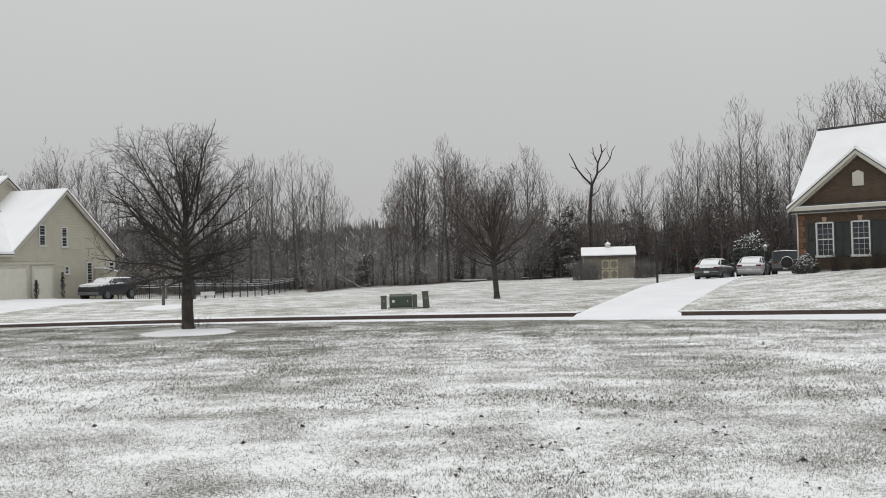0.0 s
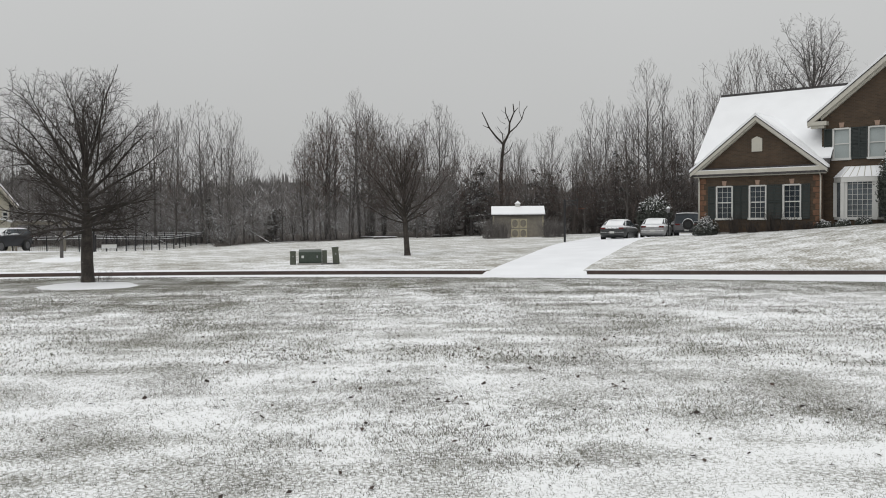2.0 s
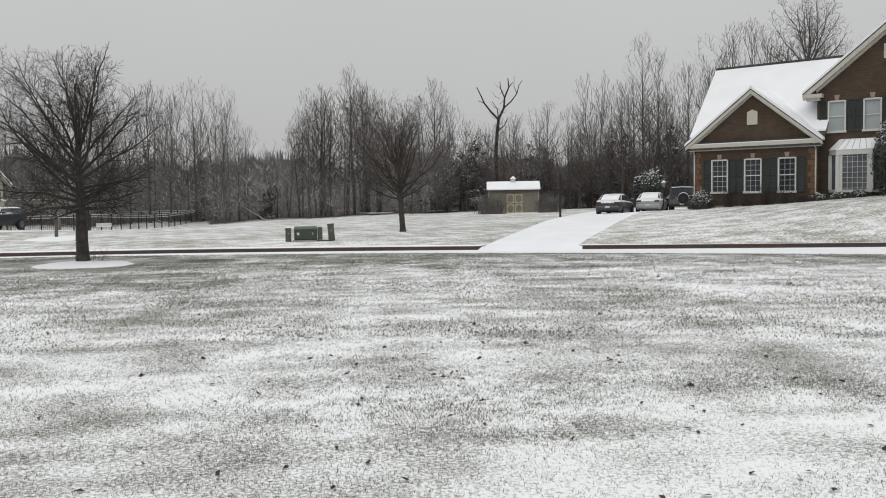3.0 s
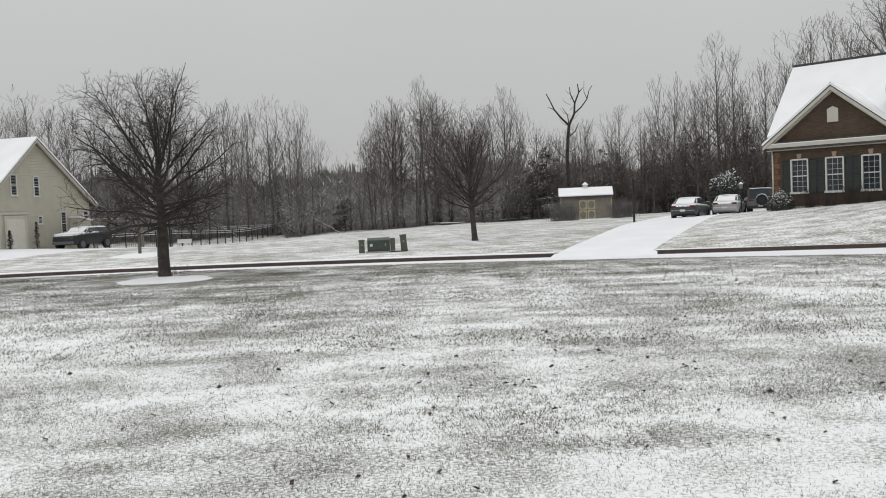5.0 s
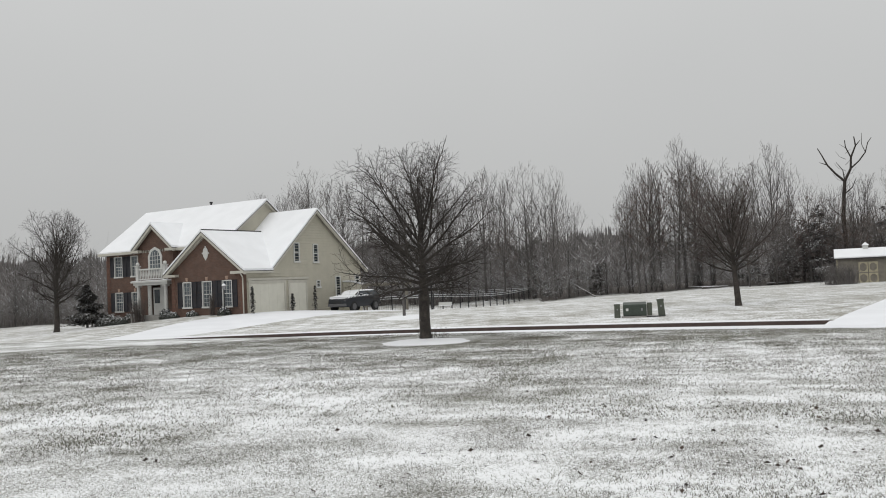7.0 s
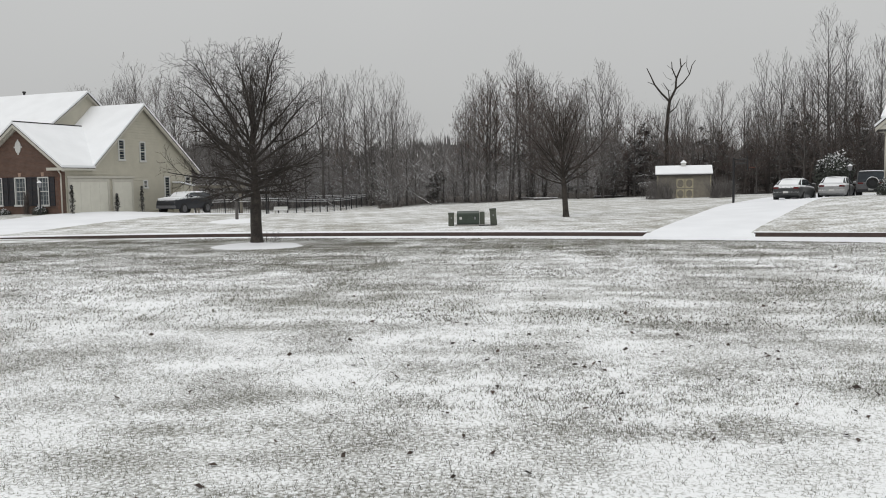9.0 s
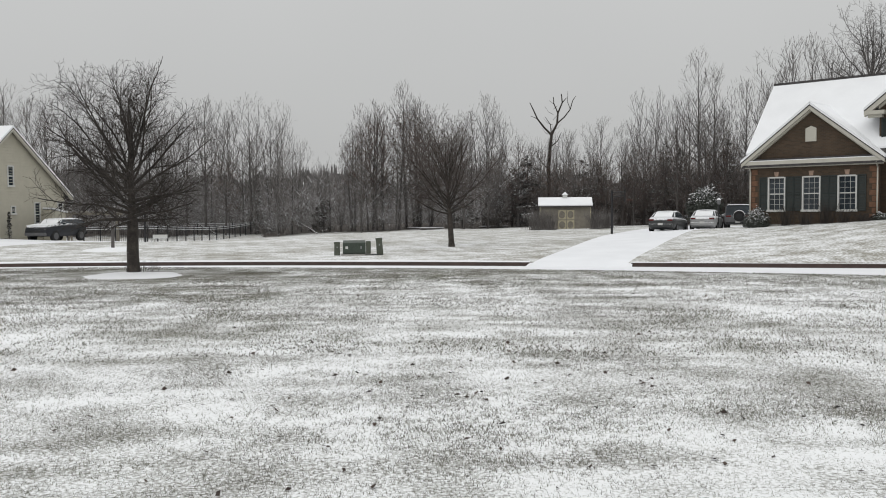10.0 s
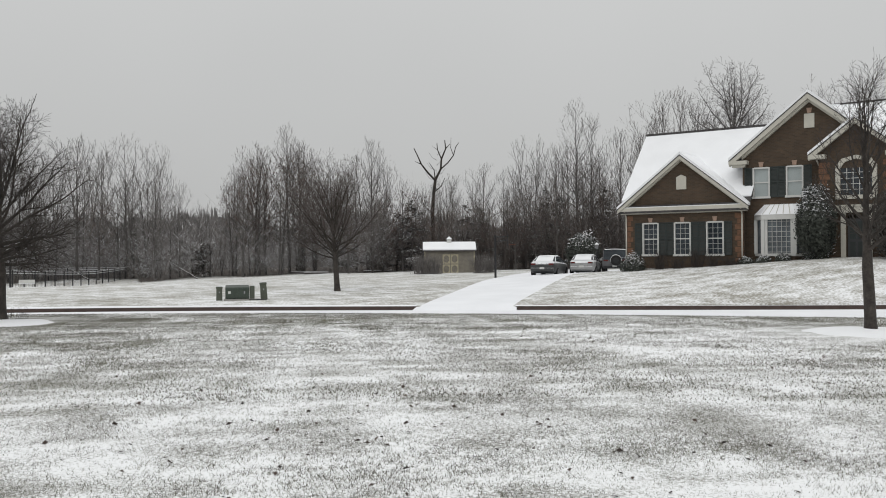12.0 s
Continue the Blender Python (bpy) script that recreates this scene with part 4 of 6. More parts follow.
    for x in (-12.05, -8.95):
        c = Shape().tube((x, py + 0.1, low), (x, py + 0.1, 2.42), 0.16, 0.13, 12)
        c.box(x - 0.2, x + 0.2, py - 0.1, py + 0.3, low, 0.12).box(x - 0.19, x + 0.19, py - 0.09, py + 0.29, 2.28, 2.42)
        part("column", c, WHITE, h)
        n = Shape().box(x - 0.13, x + 0.13, py - 0.05, py + 0.21, 2.74, 3.85).box(x - 0.18, x + 0.18, py - 0.1, py + 0.26, 3.85, 3.93).ball((x, py + 0.08, 4.05), 0.15)
        part("newel_post", n, WHITE, h)
    part("handrail", Shape().box(-11.92, -9.08, py + 0.02, py + 0.14, 3.58, 3.68).box(-11.92, -9.08, py + 0.03, py + 0.13, 2.84, 2.92), WHITE, h)
    for i in range(15):
        x = -11.75 + 0.184 * i
        part("baluster", Shape().tube((x, py + 0.08, 2.92), (x, py + 0.08, 3.2), 0.03, 0.06, 6).tube((x, py + 0.08, 3.2), (x, py + 0.08, 3.58), 0.06, 0.03, 6), WHITE, h)
    part("handrail", Shape().box(-9.0, -8.9, py + 0.2, ey - 0.1, 3.58, 3.68), WHITE, h), part("handrail", Shape().box(-12.1, -12.0, py + 0.2, ey - 0.1, 3.58, 3.68), WHITE, h)
    part("porch_floor", Shape().box(-12.6, -8.4, py - 0.3, ey - 0.01, low, 0.1), CONCRETE, h)
    return h


brick_house(), siding_house()


# ---- trees ----
def tubes(segs, sides):
    """Corners and faces of many tapered tubes at once; segs: rows of start, end, two radii."""
    s = np.asarray(segs, float)
    a, b, r0, r1 = s[:, 0:3], s[:, 3:6], s[:, 6], s[:, 7]
    d = b - a
    d /= np.maximum(np.linalg.norm(d, axis=1, keepdims=True), 1e-6)
    ref = np.where(np.abs(d[:, 2:3]) < 0.9, [[0.0, 0.0, 1.0]], [[1.0, 0.0, 0.0]])
    u = np.cross(d, ref)
    u /= np.linalg.norm(u, axis=1, keepdims=True)
    w = np.cross(d, u)
    ang = np.arange(sides) * 2 * np.pi / sides
    ring = u[:, None, :] * np.cos(ang)[None, :, None] + w[:, None, :] * np.sin(ang)[None, :, None]
    v = np.concatenate([a[:, None] + ring * r0[:, None, None], b[:, None] + ring * r1[:, None, None]], 1).reshape(-1, 3)
    i = np.arange(sides)
    if sides == 2:
        quad = np.array([[0, 1, 3, 2]])
    else:
        quad = np.stack([i, (i + 1) % sides, sides + (i + 1) % sides, sides + i], 1)
    f = (np.arange(len(s)) * 2 * sides)[:, None, None] + quad[None]
    return v, f.reshape(-1, 4)


def raw_mesh(name, v, f, mat, smooth=True):
    """A mesh from arrays of corners and of faces that all have the same number of corners."""
    me = bpy.data.meshes.new(name)
    k = f.shape[1]
    me.vertices.add(len(v)), me.loops.add(f.size), me.polygons.add(len(f))
    me.vertices.foreach_set("co", np.asarray(v, np.float32).ravel())
    me.loops.foreach_set("vertex_index", f.astype(np.int32).ravel())
    me.polygons.foreach_set("loop_start", np.arange(0, f.size, k, dtype=np.int32))
    if smooth:
        me.polygons.foreach_set("use_smooth", np.ones(len(f), bool))
    me.materials.append(mat)
    me.update(calc_edges=True)
    return me


def limb_mesh(name, segs, mat, flat=False):
    """Thick limbs with more sides than thin ones, in one mesh."""
    v, f, k = [], [], 0
    for lo, hi, sides in ((0.05, 9, 8), (0.015, 0.05, 5), (0, 0.015, 2 if flat else 3)):
        part_segs = [s for s in segs if lo <= s[6] < hi]
        if part_segs:
            a, b = tubes(part_segs, sides)
            v.append(a), f.append(b + k)
            k += len(a)
    return raw_mesh(name, np.concatenate(v), np.concatenate(f), mat)


def bare_tree(seed, r, first, top, crown, limbs, el, twig, gaps, lens, up=0.12, droop=0.0, shift=0.0, power=2.4, lean=0.02, split=3.0, fat=0.34, stems=1, step=0.2, leader=0.62):
    """Bare branching wood round a leader. crown: its middle height, radius, and half height above and below the middle.
    first, top: where limbs leave the stem; el: how steeply the lowest and the highest rise; gaps, lens: spacing of
    branches along their parents, level by level, and their greatest length. Returns the rows of limbs, and of twigs."""
    g = np.random.default_rng(seed)
    mid, wide, over, under = crown
    thick, thin = [], []

    def fills(p):
        a = math.atan2(p[1], p[0] - shift)
        lump = 1 + 0.07 * math.sin(2 * a + seed) + 0.06 * math.sin(3 * a + 1.7 * seed + p[2])
        q = math.hypot(p[0] - shift, p[1]) / (wide * lump)
        return q ** power + (abs(p[2] - mid) / ((over if p[2] > mid else under) * lump)) ** power < 1

    def room(p, v, most):
        t = 0.0
        while t < most and fills(p + v * (t + 0.1 * wide)):
            t += 0.1 * wide
        return t + 0.05 * wide

    def bough(p, v, length, r0, level):
        n = max(2, int(length / step + 0.5))
        d = length / n
        pts, ways, rads = [p], [v], [r0]
        for k in range(n):
            bend = up * (0.4 + 1.2 * k / n) - (droop * (1 - 1.6 * k / n) if v[2] < 0.45 and level == 0 else 0)
            v = v + np.array([0, 0, bend * d]) + g.normal(0, (0.07, 0.07, 0.08, 0.09)[min(level, 3)] * math.sqrt(d / 0.2), 3)
            v = v / np.linalg.norm(v)
            q = p + v * d
            b = max(twig * 0.75, r0 * (1 - 0.80 * (k + 1) / n))
            (thick if rads[-1] > twig * split else thin).append((*p, *q, rads[-1], b))
            p = q
            pts.append(p), ways.append(v), rads.append(b)
        if level >= len(gaps):
            return
        s, spin = length * (0.16 if level == 0 else 0.10) + gaps[level] * g.random(), g.random() * 6.28
        while s < length * 0.98:
            k = min(n - 1, int(s / d))
            at = pts[k] + (pts[k + 1] - pts[k]) * (s / d - k)
            w = ways[k]
            spin += 2.4 + g.normal(0, 0.4)
            o = np.cross(w, [0.0, 0.0, 1.0] if abs(w[2]) < 0.95 else [1.0, 0.0, 0.0])
            o /= np.linalg.norm(o)
            side = o * math.cos(spin) + np.cross(o, w) * math.sin(spin)
            a = radians(g.uniform(28, 56))
            c = w * math.cos(a) + side * math.sin(a) + np.array([0, 0, up * 0.9])
            c /= np.linalg.norm(c)
            want = lens[level] * (1.0 - (0.35 if level == 0 else 0.55) * s / length) * g.uniform(0.55, 1.1)
            ln = min(want, room(at, c, want))
            if ln > 0.25 * gaps[-1]:
                bough(at, c, ln, max(twig, min(rads[k] * 0.66, rads[k] * 0.38 + twig)), level + 1)
            s += gaps[level] * g.uniform(0.6, 1.4)

    for stem in range(stems):
        p, n = np.array([0.0, 0.0, -0.15]), 14
        tip = mid + over * leader * g.uniform(0.93, 1.07)
        tilt = np.array([g.normal(0, lean), g.normal(0, lean), 0]) if stems == 1 else np.array([math.cos(stem * 6.28 / stems + seed), math.sin(stem * 6.28 / stems + seed), 0]) * wide / tip * 0.5
        line = [p]
        for k in range(n):
            p = p + (np.array([g.normal(0, 0.025), g.normal(0, 0.025), 1]) + tilt) * (tip / n)
            line.append(p)
        radius = lambda z: r / math.sqrt(stems) * max(0.06, (1 - 0.15 * z / first) if z < first else 0.85 * (1 - (z - first) / (tip - first)) ** 1.25 * 0.8 + 0.05)
        for a, b in zip(line, line[1:]):
            thick.append((*a, *b, radius(max(0, a[2])) * (1.3 if a[2] < 0 else 1), radius(b[2])))
        turn = g.random() * 6.28
        for i in range(limbs // stems):
            u = i / max(1, limbs // stems - 1)
            z = first + (top - first) * u ** 1.25
            k = min(n - 1, int((z + 0.15) / (tip / n)))
            s = line[k] + (line[k + 1] - line[k]) * min(1.0, max(0.0, (z - line[k][2]) / (tip / n)))
            a = turn + i * 2.4 + g.normal(0, 0.25)
            e = radians(el[0] + (el[1] - el[0]) * u ** 0.8 + g.normal(0, 5))
            v = np.array([math.cos(a) * math.cos(e), math.sin(a) * math.cos(e), math.sin(e)])
            bough(s, v, room(s, v, 2.5 * wide) * g.uniform(0.86, 1.0), max(radius(z) * 0.55, r * fat * (1 - 0.55 * u)) * g.uniform(0.8, 1.1), 0)
    return thick, thin


def tree(name, x, y, z, turn, wood, label, bark, twigs, group="", size=1.0):
    ob = thing(name, pose(x, y, z, 0, 0, turn), label, "tree", group)
    ob.scale = (size, size, size)
    t = new("trunk", limb_mesh("trunk", wood[0], bark))
    c = new("crown", limb_mesh("crown", wood[1], twigs))
    t.parent = c.parent = ob
    return ob


def ring_mound(x, y, r, high, label):
    """A snow-covered mulch ring round a trunk, with an uneven edge."""
    sh = Shape()
    n, rings = 40, 5
    sh.v.append(Vector((x, y, ground_z(x, y) + high)))
    for k in range(1, rings + 1):
        for i in range(n):
            a = 6.2832 * i / n
            q = r * k / rings * (1 + 0.22 * noise.noise((math.cos(a) * 1.5 + x, math.sin(a) * 1.5, 2.0)) + 0.10 * noise.noise((math.cos(a) * 5 + x, math.sin(a) * 5, 7.0)))
            px, py = x + q * math.cos(a), y + q * math.sin(a)
            sh.v.append(Vector((px, py, ground_z(px, py) + (high * math.cos(k / rings * 1.5708) ** 0.7 + 0.02 if k < rings else -0.02))))
    sh.f += [(0, 1 + i, 1 + (i + 1) % n) for i in range(n)]
    for k in range(rings - 1):
        sh.f += [(1 + k * n + i, 1 + (k + 1) * n + i, 1 + (k + 1) * n + (i + 1) % n, 1 + k * n + (i + 1) % n) for i in range(n)]
    return tagged(part("mulch_ring", sh, SNOW, None, label, True), category="mulch ring")


T1 = (-8.5, 29.05)
tree("tree", *T1, ground_z(*T1), 200, bare_tree(41, 0.20, 1.7, 3.9, (4.05, 3.0, 2.7, 2.9), 31, (-2, 68), 0.0044, (0.21, 0.15, 0.12), (1.6, 0.75, 0.36), 0.06, 0.12, 0.33, 3.0, fat=0.33),
     "bare round-crowned tree with dark wet bark on the lawn", BARK, TWIG)
ring_mound(T1[0] + 0.3, T1[1] - 0.95, 1.65, 0.05, "snow-covered mulch ring round a tree trunk")
T3 = (13.83, 18.95)
tree("tree", *T3, ground_z(*T3), 60, bare_tree(31, 0.14, 1.9, 4.4, (4.2, 1.45, 2.5, 2.5), 20, (32, 76), 0.0038, (0.2, 0.15, 0.13), (1.1, 0.6, 0.32), 0.16, 0.0, 0.0, 2.2, fat=0.34),
     "slender bare tree with upright branches by the street", BARK, TWIG)
ring_mound(T3[0] + 0.1, T3[1] - 0.2, 1.8, 0.06, "snow-covered mulch ring round a slender tree")
T2 = (2.87, 47.91)
tree("tree", *T2, ground_z(*T2), 0, bare_tree(13, 0.16, 1.75, 3.8, (4.6, 2.95, 2.95, 3.1), 27, (22, 72), 0.0055, (0.2, 0.15, 0.14), (1.4, 0.7, 0.34), 0.10, 0.0, 0.0, 2.0, fat=0.27),
     "bare dense-crowned tree behind the street", BARK, RED_TWIG)
T4 = (-41.47, 51.2)
tree("tree", *T4, ground_z(*T4) - 0.05, 0, bare_tree(16, 0.19, 1.9, 4.9, (5.4, 2.9, 3.4, 3.5), 28, (14, 72), 0.007, (0.22, 0.18, 0.18), (1.5, 0.8, 0.4), 0.12, 0.0, 0.0, 2.1, fat=0.28),
     "bare oval-crowned tree beside the red brick house", BARK, TWIG)
T5 = (-16.13, 50.41)
tree("young_tree", *T5, ground_z(*T5), 0, bare_tree(53, 0.10, 1.8, 2.9, (3.2, 0.95, 1.3, 1.4), 12, (25, 72), 0.006, (0.22, 0.18), (0.6, 0.3), 0.15),
     "young bare tree with a pale trunk in a snowy ring", WOOD_BARK, TWIG)
ring_mound(*T5, 1.5, 0.16, "low snow mound round a young tree")


def suckers(x, y, label):
    """Thin shoots that stand up round the foot of a trunk."""
    rng = random.Random(5)
    segs = []
    for i in range(70):
        a, d = rng.uniform(0, 6.28), rng.uniform(0.1, 0.5)
        p = Vector((x + 0.25 + d * math.cos(a), y + d * math.sin(a), ground_z(x, y)))
        v = Vector((math.cos(a) * 0.5, math.sin(a) * 0.5, 1)).normalized() * rng.uniform(0.15, 0.5)
        segs.append((*p, *(p + v), 0.0045, 0.003))
    tagged(new("root_suckers", limb_mesh("root_suckers", segs, TWIG)), label, "shoots")


suckers(*T1, "thin twiggy shoots at the foot of a tree")

# woods: tall bare trees along the back, by how high they stand over the eye at each bearing
SKYLINE = ((-48, 0.07), (-36, 0.06), (-28, 0.10), (-24, 0.132), (-20, 0.11), (-12, 0.12), (-9.7, 0.124), (-7.1, 0.11), (-5.6, 0.055), (-4.4, 0.062), (-2.4, 0.118), (0.2, 0.135),
           (2.4, 0.108), (5, 0.115), (7.4, 0.08), (11.9, 0.092), (16.3, 0.106), (19.2, 0.155), (21.3, 0.125), (24, 0.138), (28.5, 0.145), (31, 0.14), (48, 0.13))


def skyline(az):
    for (a, b), (c, d) in zip(SKYLINE, SKYLINE[1:]):
        if a <= az <= c:
            return b + (d - b) * (az - a) / (c - a)
    return 0.07


# eight habits of woodland tree, each ten metres tall: slim, oval, broad, many-stemmed
HABITS = ((0.11, 3.6, 9.2, (6.6, 1.6, 3.6, 3.9), 26, (34, 72), 1), (0.13, 2.6, 8.8, (6.2, 2.6, 4.0, 4.2), 26, (20, 66), 1), (0.12, 3.0, 9.0, (6.5, 2.0, 3.7, 4.2), 26, (28, 70), 1),
          (0.14, 2.4, 8.4, (6.3, 2.8, 3.8, 4.3), 26, (12, 62), 1), (0.14, 2.2, 8.6, (6.4, 2.3, 3.8, 4.6), 30, (35, 75), 3), (0.13, 2.2, 8.8, (5.9, 2.3, 4.3, 4.2), 28, (6, 58), 1),
          (0.10, 4.6, 9.3, (7.2, 1.45, 3.1, 3.3), 22, (36, 70), 1), (0.15, 3.0, 8.0, (6.8, 2.9, 3.4, 4.2), 24, (25, 72), 2))
WOODS = [bare_tree(200 + k, r, lo, hi, crown, n, el, 0.0105, (0.33, 0.25), (1.45, 0.8), 0.12, 0.0, 0.0, 2.1, 0.02, 2.6, 0.26, stems, 0.42, 0.85)
         for k, (r, lo, hi, crown, n, el, stems) in enumerate(HABITS)]
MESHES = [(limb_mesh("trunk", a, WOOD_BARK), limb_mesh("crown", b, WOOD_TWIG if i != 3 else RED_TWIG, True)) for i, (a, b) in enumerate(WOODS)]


LAST = []


def wood_tree(k, x, y, h, turn, label, group):
    ob = thing("woodland_tree", pose(x, y, ground_z(x, y) - 0.1, 0, 0, turn), label, "tree", group)
    s = h / 9.6
    ob.scale = (s * 0.95, s * 0.95, s)
    LAST[:] = [ob]
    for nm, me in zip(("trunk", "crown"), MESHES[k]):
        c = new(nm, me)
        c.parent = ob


rng = random.Random(77)
for row, (back, count, share) in enumerate(((0.5, 62, 0.78), (6, 66, 0.9), (13, 54, 1.0), (22, 42, 1.0))):
    for i in range(count):
        az = -47 + 94 * (i + rng.uniform(0.05, 0.95)) / count
        d = edge_far(az) + back + rng.uniform(-2, 2.5)
        x, y = d * math.sin(radians(az)), d * math.cos(radians(az))
        h = (skyline(az) * d + 2.0) * share * rng.uniform(0.72, 1.02)
        wood_tree(rng.randrange(8), x, y, max(4.5, h), rng.uniform(0, 360), "tall bare woodland tree in a dense winter wood", "woodland trees")
# the tallest singles that stand over the rest
for az, d, e, k in ((-23.8, 88, 0.135, 1), (-22.6, 90, 0.12, 3), (-12.4, 98, 0.122, 0), (-9.6, 97, 0.126, 2), (-8.3, 99, 0.118, 4), (-1.8, 94, 0.122, 3), (0.3, 95, 0.138, 0), (1.0, 97, 0.126, 3),
                    (5.6, 96, 0.122, 2), (16.0, 94, 0.12, 4), (19.0, 88, 0.158, 0), (19.8, 90, 0.14, 2), (24.2, 84, 0.165, 3), (25.9, 82, 0.165, 7), (33.5, 84, 0.16, 1)):
    wood_tree(k, d * math.sin(radians(az)), d * math.cos(radians(az)), e * d + 2.0, az * 37 % 360, "very tall bare tree standing over the woods", "woodland trees")


tree("tree", 78 * math.sin(radians(28.5)), 78 * math.cos(radians(28.5)), ground_z(37.2, 68.5) - 0.1, 0, bare_tree(7, 0.27, 8.6, 12.2, (13.4, 3.9, 4.4, 4.4), 24, (16, 70), 0.010, (0.36, 0.28, 0.26), (2.0, 1.0, 0.5), 0.06, 0.0, 0.0, 2.2, fat=0.3),
     "tall bare round-crowned tree behind the brown brick house", WOOD_BARK, WOOD_TWIG)


def dead_snag(x, y):
    """A dead trunk with a few broken forked arms."""
    rng = random.Random(9)
    segs = []

    def arm(pts, r0, r1):
        n = len(pts) - 1
        for i in range(n):
            a, b = r0 + (r1 - r0) * i / n, r0 + (r1 - r0) * (i + 1) / n
            segs.append((*pts[i], *pts[i + 1], a * 0.7, b * 0.7))
    arm([(0, 0, -0.2), (0.1, 0, 3), (0, 0.1, 6), (0.15, 0, 8.3), (0.3, 0, 9.6)], 0.34, 0.22)
    arm([(0.3, 0, 9.6), (0.9, 0, 10.8), (1.0, 0.1, 11.9), (1.45, 0, 13.0), (1.35, 0, 13.9)], 0.19, 0.07)
    arm([(1.0, 0.1, 11.9), (0.55, 0, 12.9), (0.5, 0, 13.6)], 0.1, 0.05)
    arm([(1.45, 0, 13.0), (1.9, 0, 13.5)], 0.08, 0.04)
    arm([(0.3, 0, 9.6), (-0.5, 0, 10.4), (-1.2, 0, 11.3), (-1.6, 0, 12.2), (-2.0, 0, 13.0)], 0.17, 0.06)
    arm([(-1.2, 0, 11.3), (-1.9, 0, 11.6)], 0.07, 0.03)
    arm([(0.15, 0, 8.3), (1.0, 0.2, 9.0), (1.4, 0.3, 9.9)], 0.1, 0.04)
    arm([(0, 0.1, 6), (-0.9, 0.1, 6.9), (-1.3, 0, 7.9)], 0.08, 0.03)
    arm([(0.9, 0, 10.8), (1.7, 0.1, 11.5), (2.3, 0, 12.3), (2.55, 0, 13.2), (2.9, 0, 13.7)], 0.11, 0.04)
    arm([(2.3, 0, 12.3), (2.0, 0, 13.1), (2.05, 0, 14.2)], 0.06, 0.025)
    arm([(0.3, 0, 9.6), (0.2, 0.1, 10.7), (-0.35, 0.1, 11.5)], 0.09, 0.035)
    for i in range(16):
        z = 4.6 + 0.55 * i
        a = rng.uniform(-1, 1) + (3.14 if i % 2 else 0)
        q = rng.uniform(0.4, 1.2)
        cx = 0.1 + 0.03 * i
        arm([(cx, 0, z), (cx + q * 0.6 * math.cos(a), q * 0.6 * math.sin(a), z + 0.25), (cx + q * math.cos(a), q * math.sin(a), z + 0.8 * q)], 0.035, 0.012)
    ob = thing("dead_tree", pose(x, y, ground_z(x, y)), "dead forked tree trunk with broken arms", "tree")
    t = new("trunk", limb_mesh("trunk", segs, BARK))
    t.parent = ob


dead_snag(15.6, 92.7)


def needles(seed, h, r, n, leaf, taper=1.0, low=0.0):
    """A crown of many small snow-dusted sprays round a stem: corners and faces."""
    g = np.random.default_rng(seed)
    u = g.random(n) ** 0.75
    z = low + (h - low) * u
    lump = 0.85 + 0.25 * np.sin(z * 2.1 + seed) * g.random(n)
    edge = lump * r * np.clip((1 - u) ** taper, 0.03, 1) * (0.78 + 0.3 * np.sin(z * 9 / h * 3 + g.random(n) * 1.2))
    a = g.random(n) * 6.2832
    q = edge * np.sqrt(g.random(n)) ** 0.55 * (0.85 + 0.3 * np.sin(a * 3 + z * 1.9))
    c = np.stack([q * np.cos(a), q * np.sin(a), z], 1)
    out = np.stack([np.cos(a), np.sin(a), g.normal(-0.15, 0.35, n)], 1)
    out /= np.linalg.norm(out, axis=1, keepdims=True)
    side = np.stack([-np.sin(a), np.cos(a), g.normal(0, 0.35, n)], 1)
    s = leaf * (0.5 + g.random(n))[:, None]
    v = np.stack([c - side * s * 0.5, c + out * s * 1.3, c + side * s * 0.5, c - out * s * 0.3 + [0, 0, 1] * s * 0.25], 1).reshape(-1, 3)
    f = np.arange(4 * n).reshape(-1, 4)
    return v, f


def conifer(x, y, h, r, seed, label, name="evergreen_tree", mat=EVERGREEN, taper=0.85, n=None, leaf=None, low=None, category="tree", group=""):
    ob = thing(name, pose(x, y, ground_z(x, y) - 0.03, 0, 0, seed * 31), label, category, group)
    v, f = needles(seed, h, r, n or int(300 * h), leaf or 0.09 * r + 0.10, taper, h * 0.06 if low is None else low)
    c = new("crown", raw_mesh("crown", v, f, mat, False))
    t = new("trunk", limb_mesh("trunk", [(0, 0, -0.1, 0, 0, h * 0.9, 0.035 * r + 0.02 * h * 0.5, 0.01)], WOOD_BARK))
    c.parent = t.parent = ob


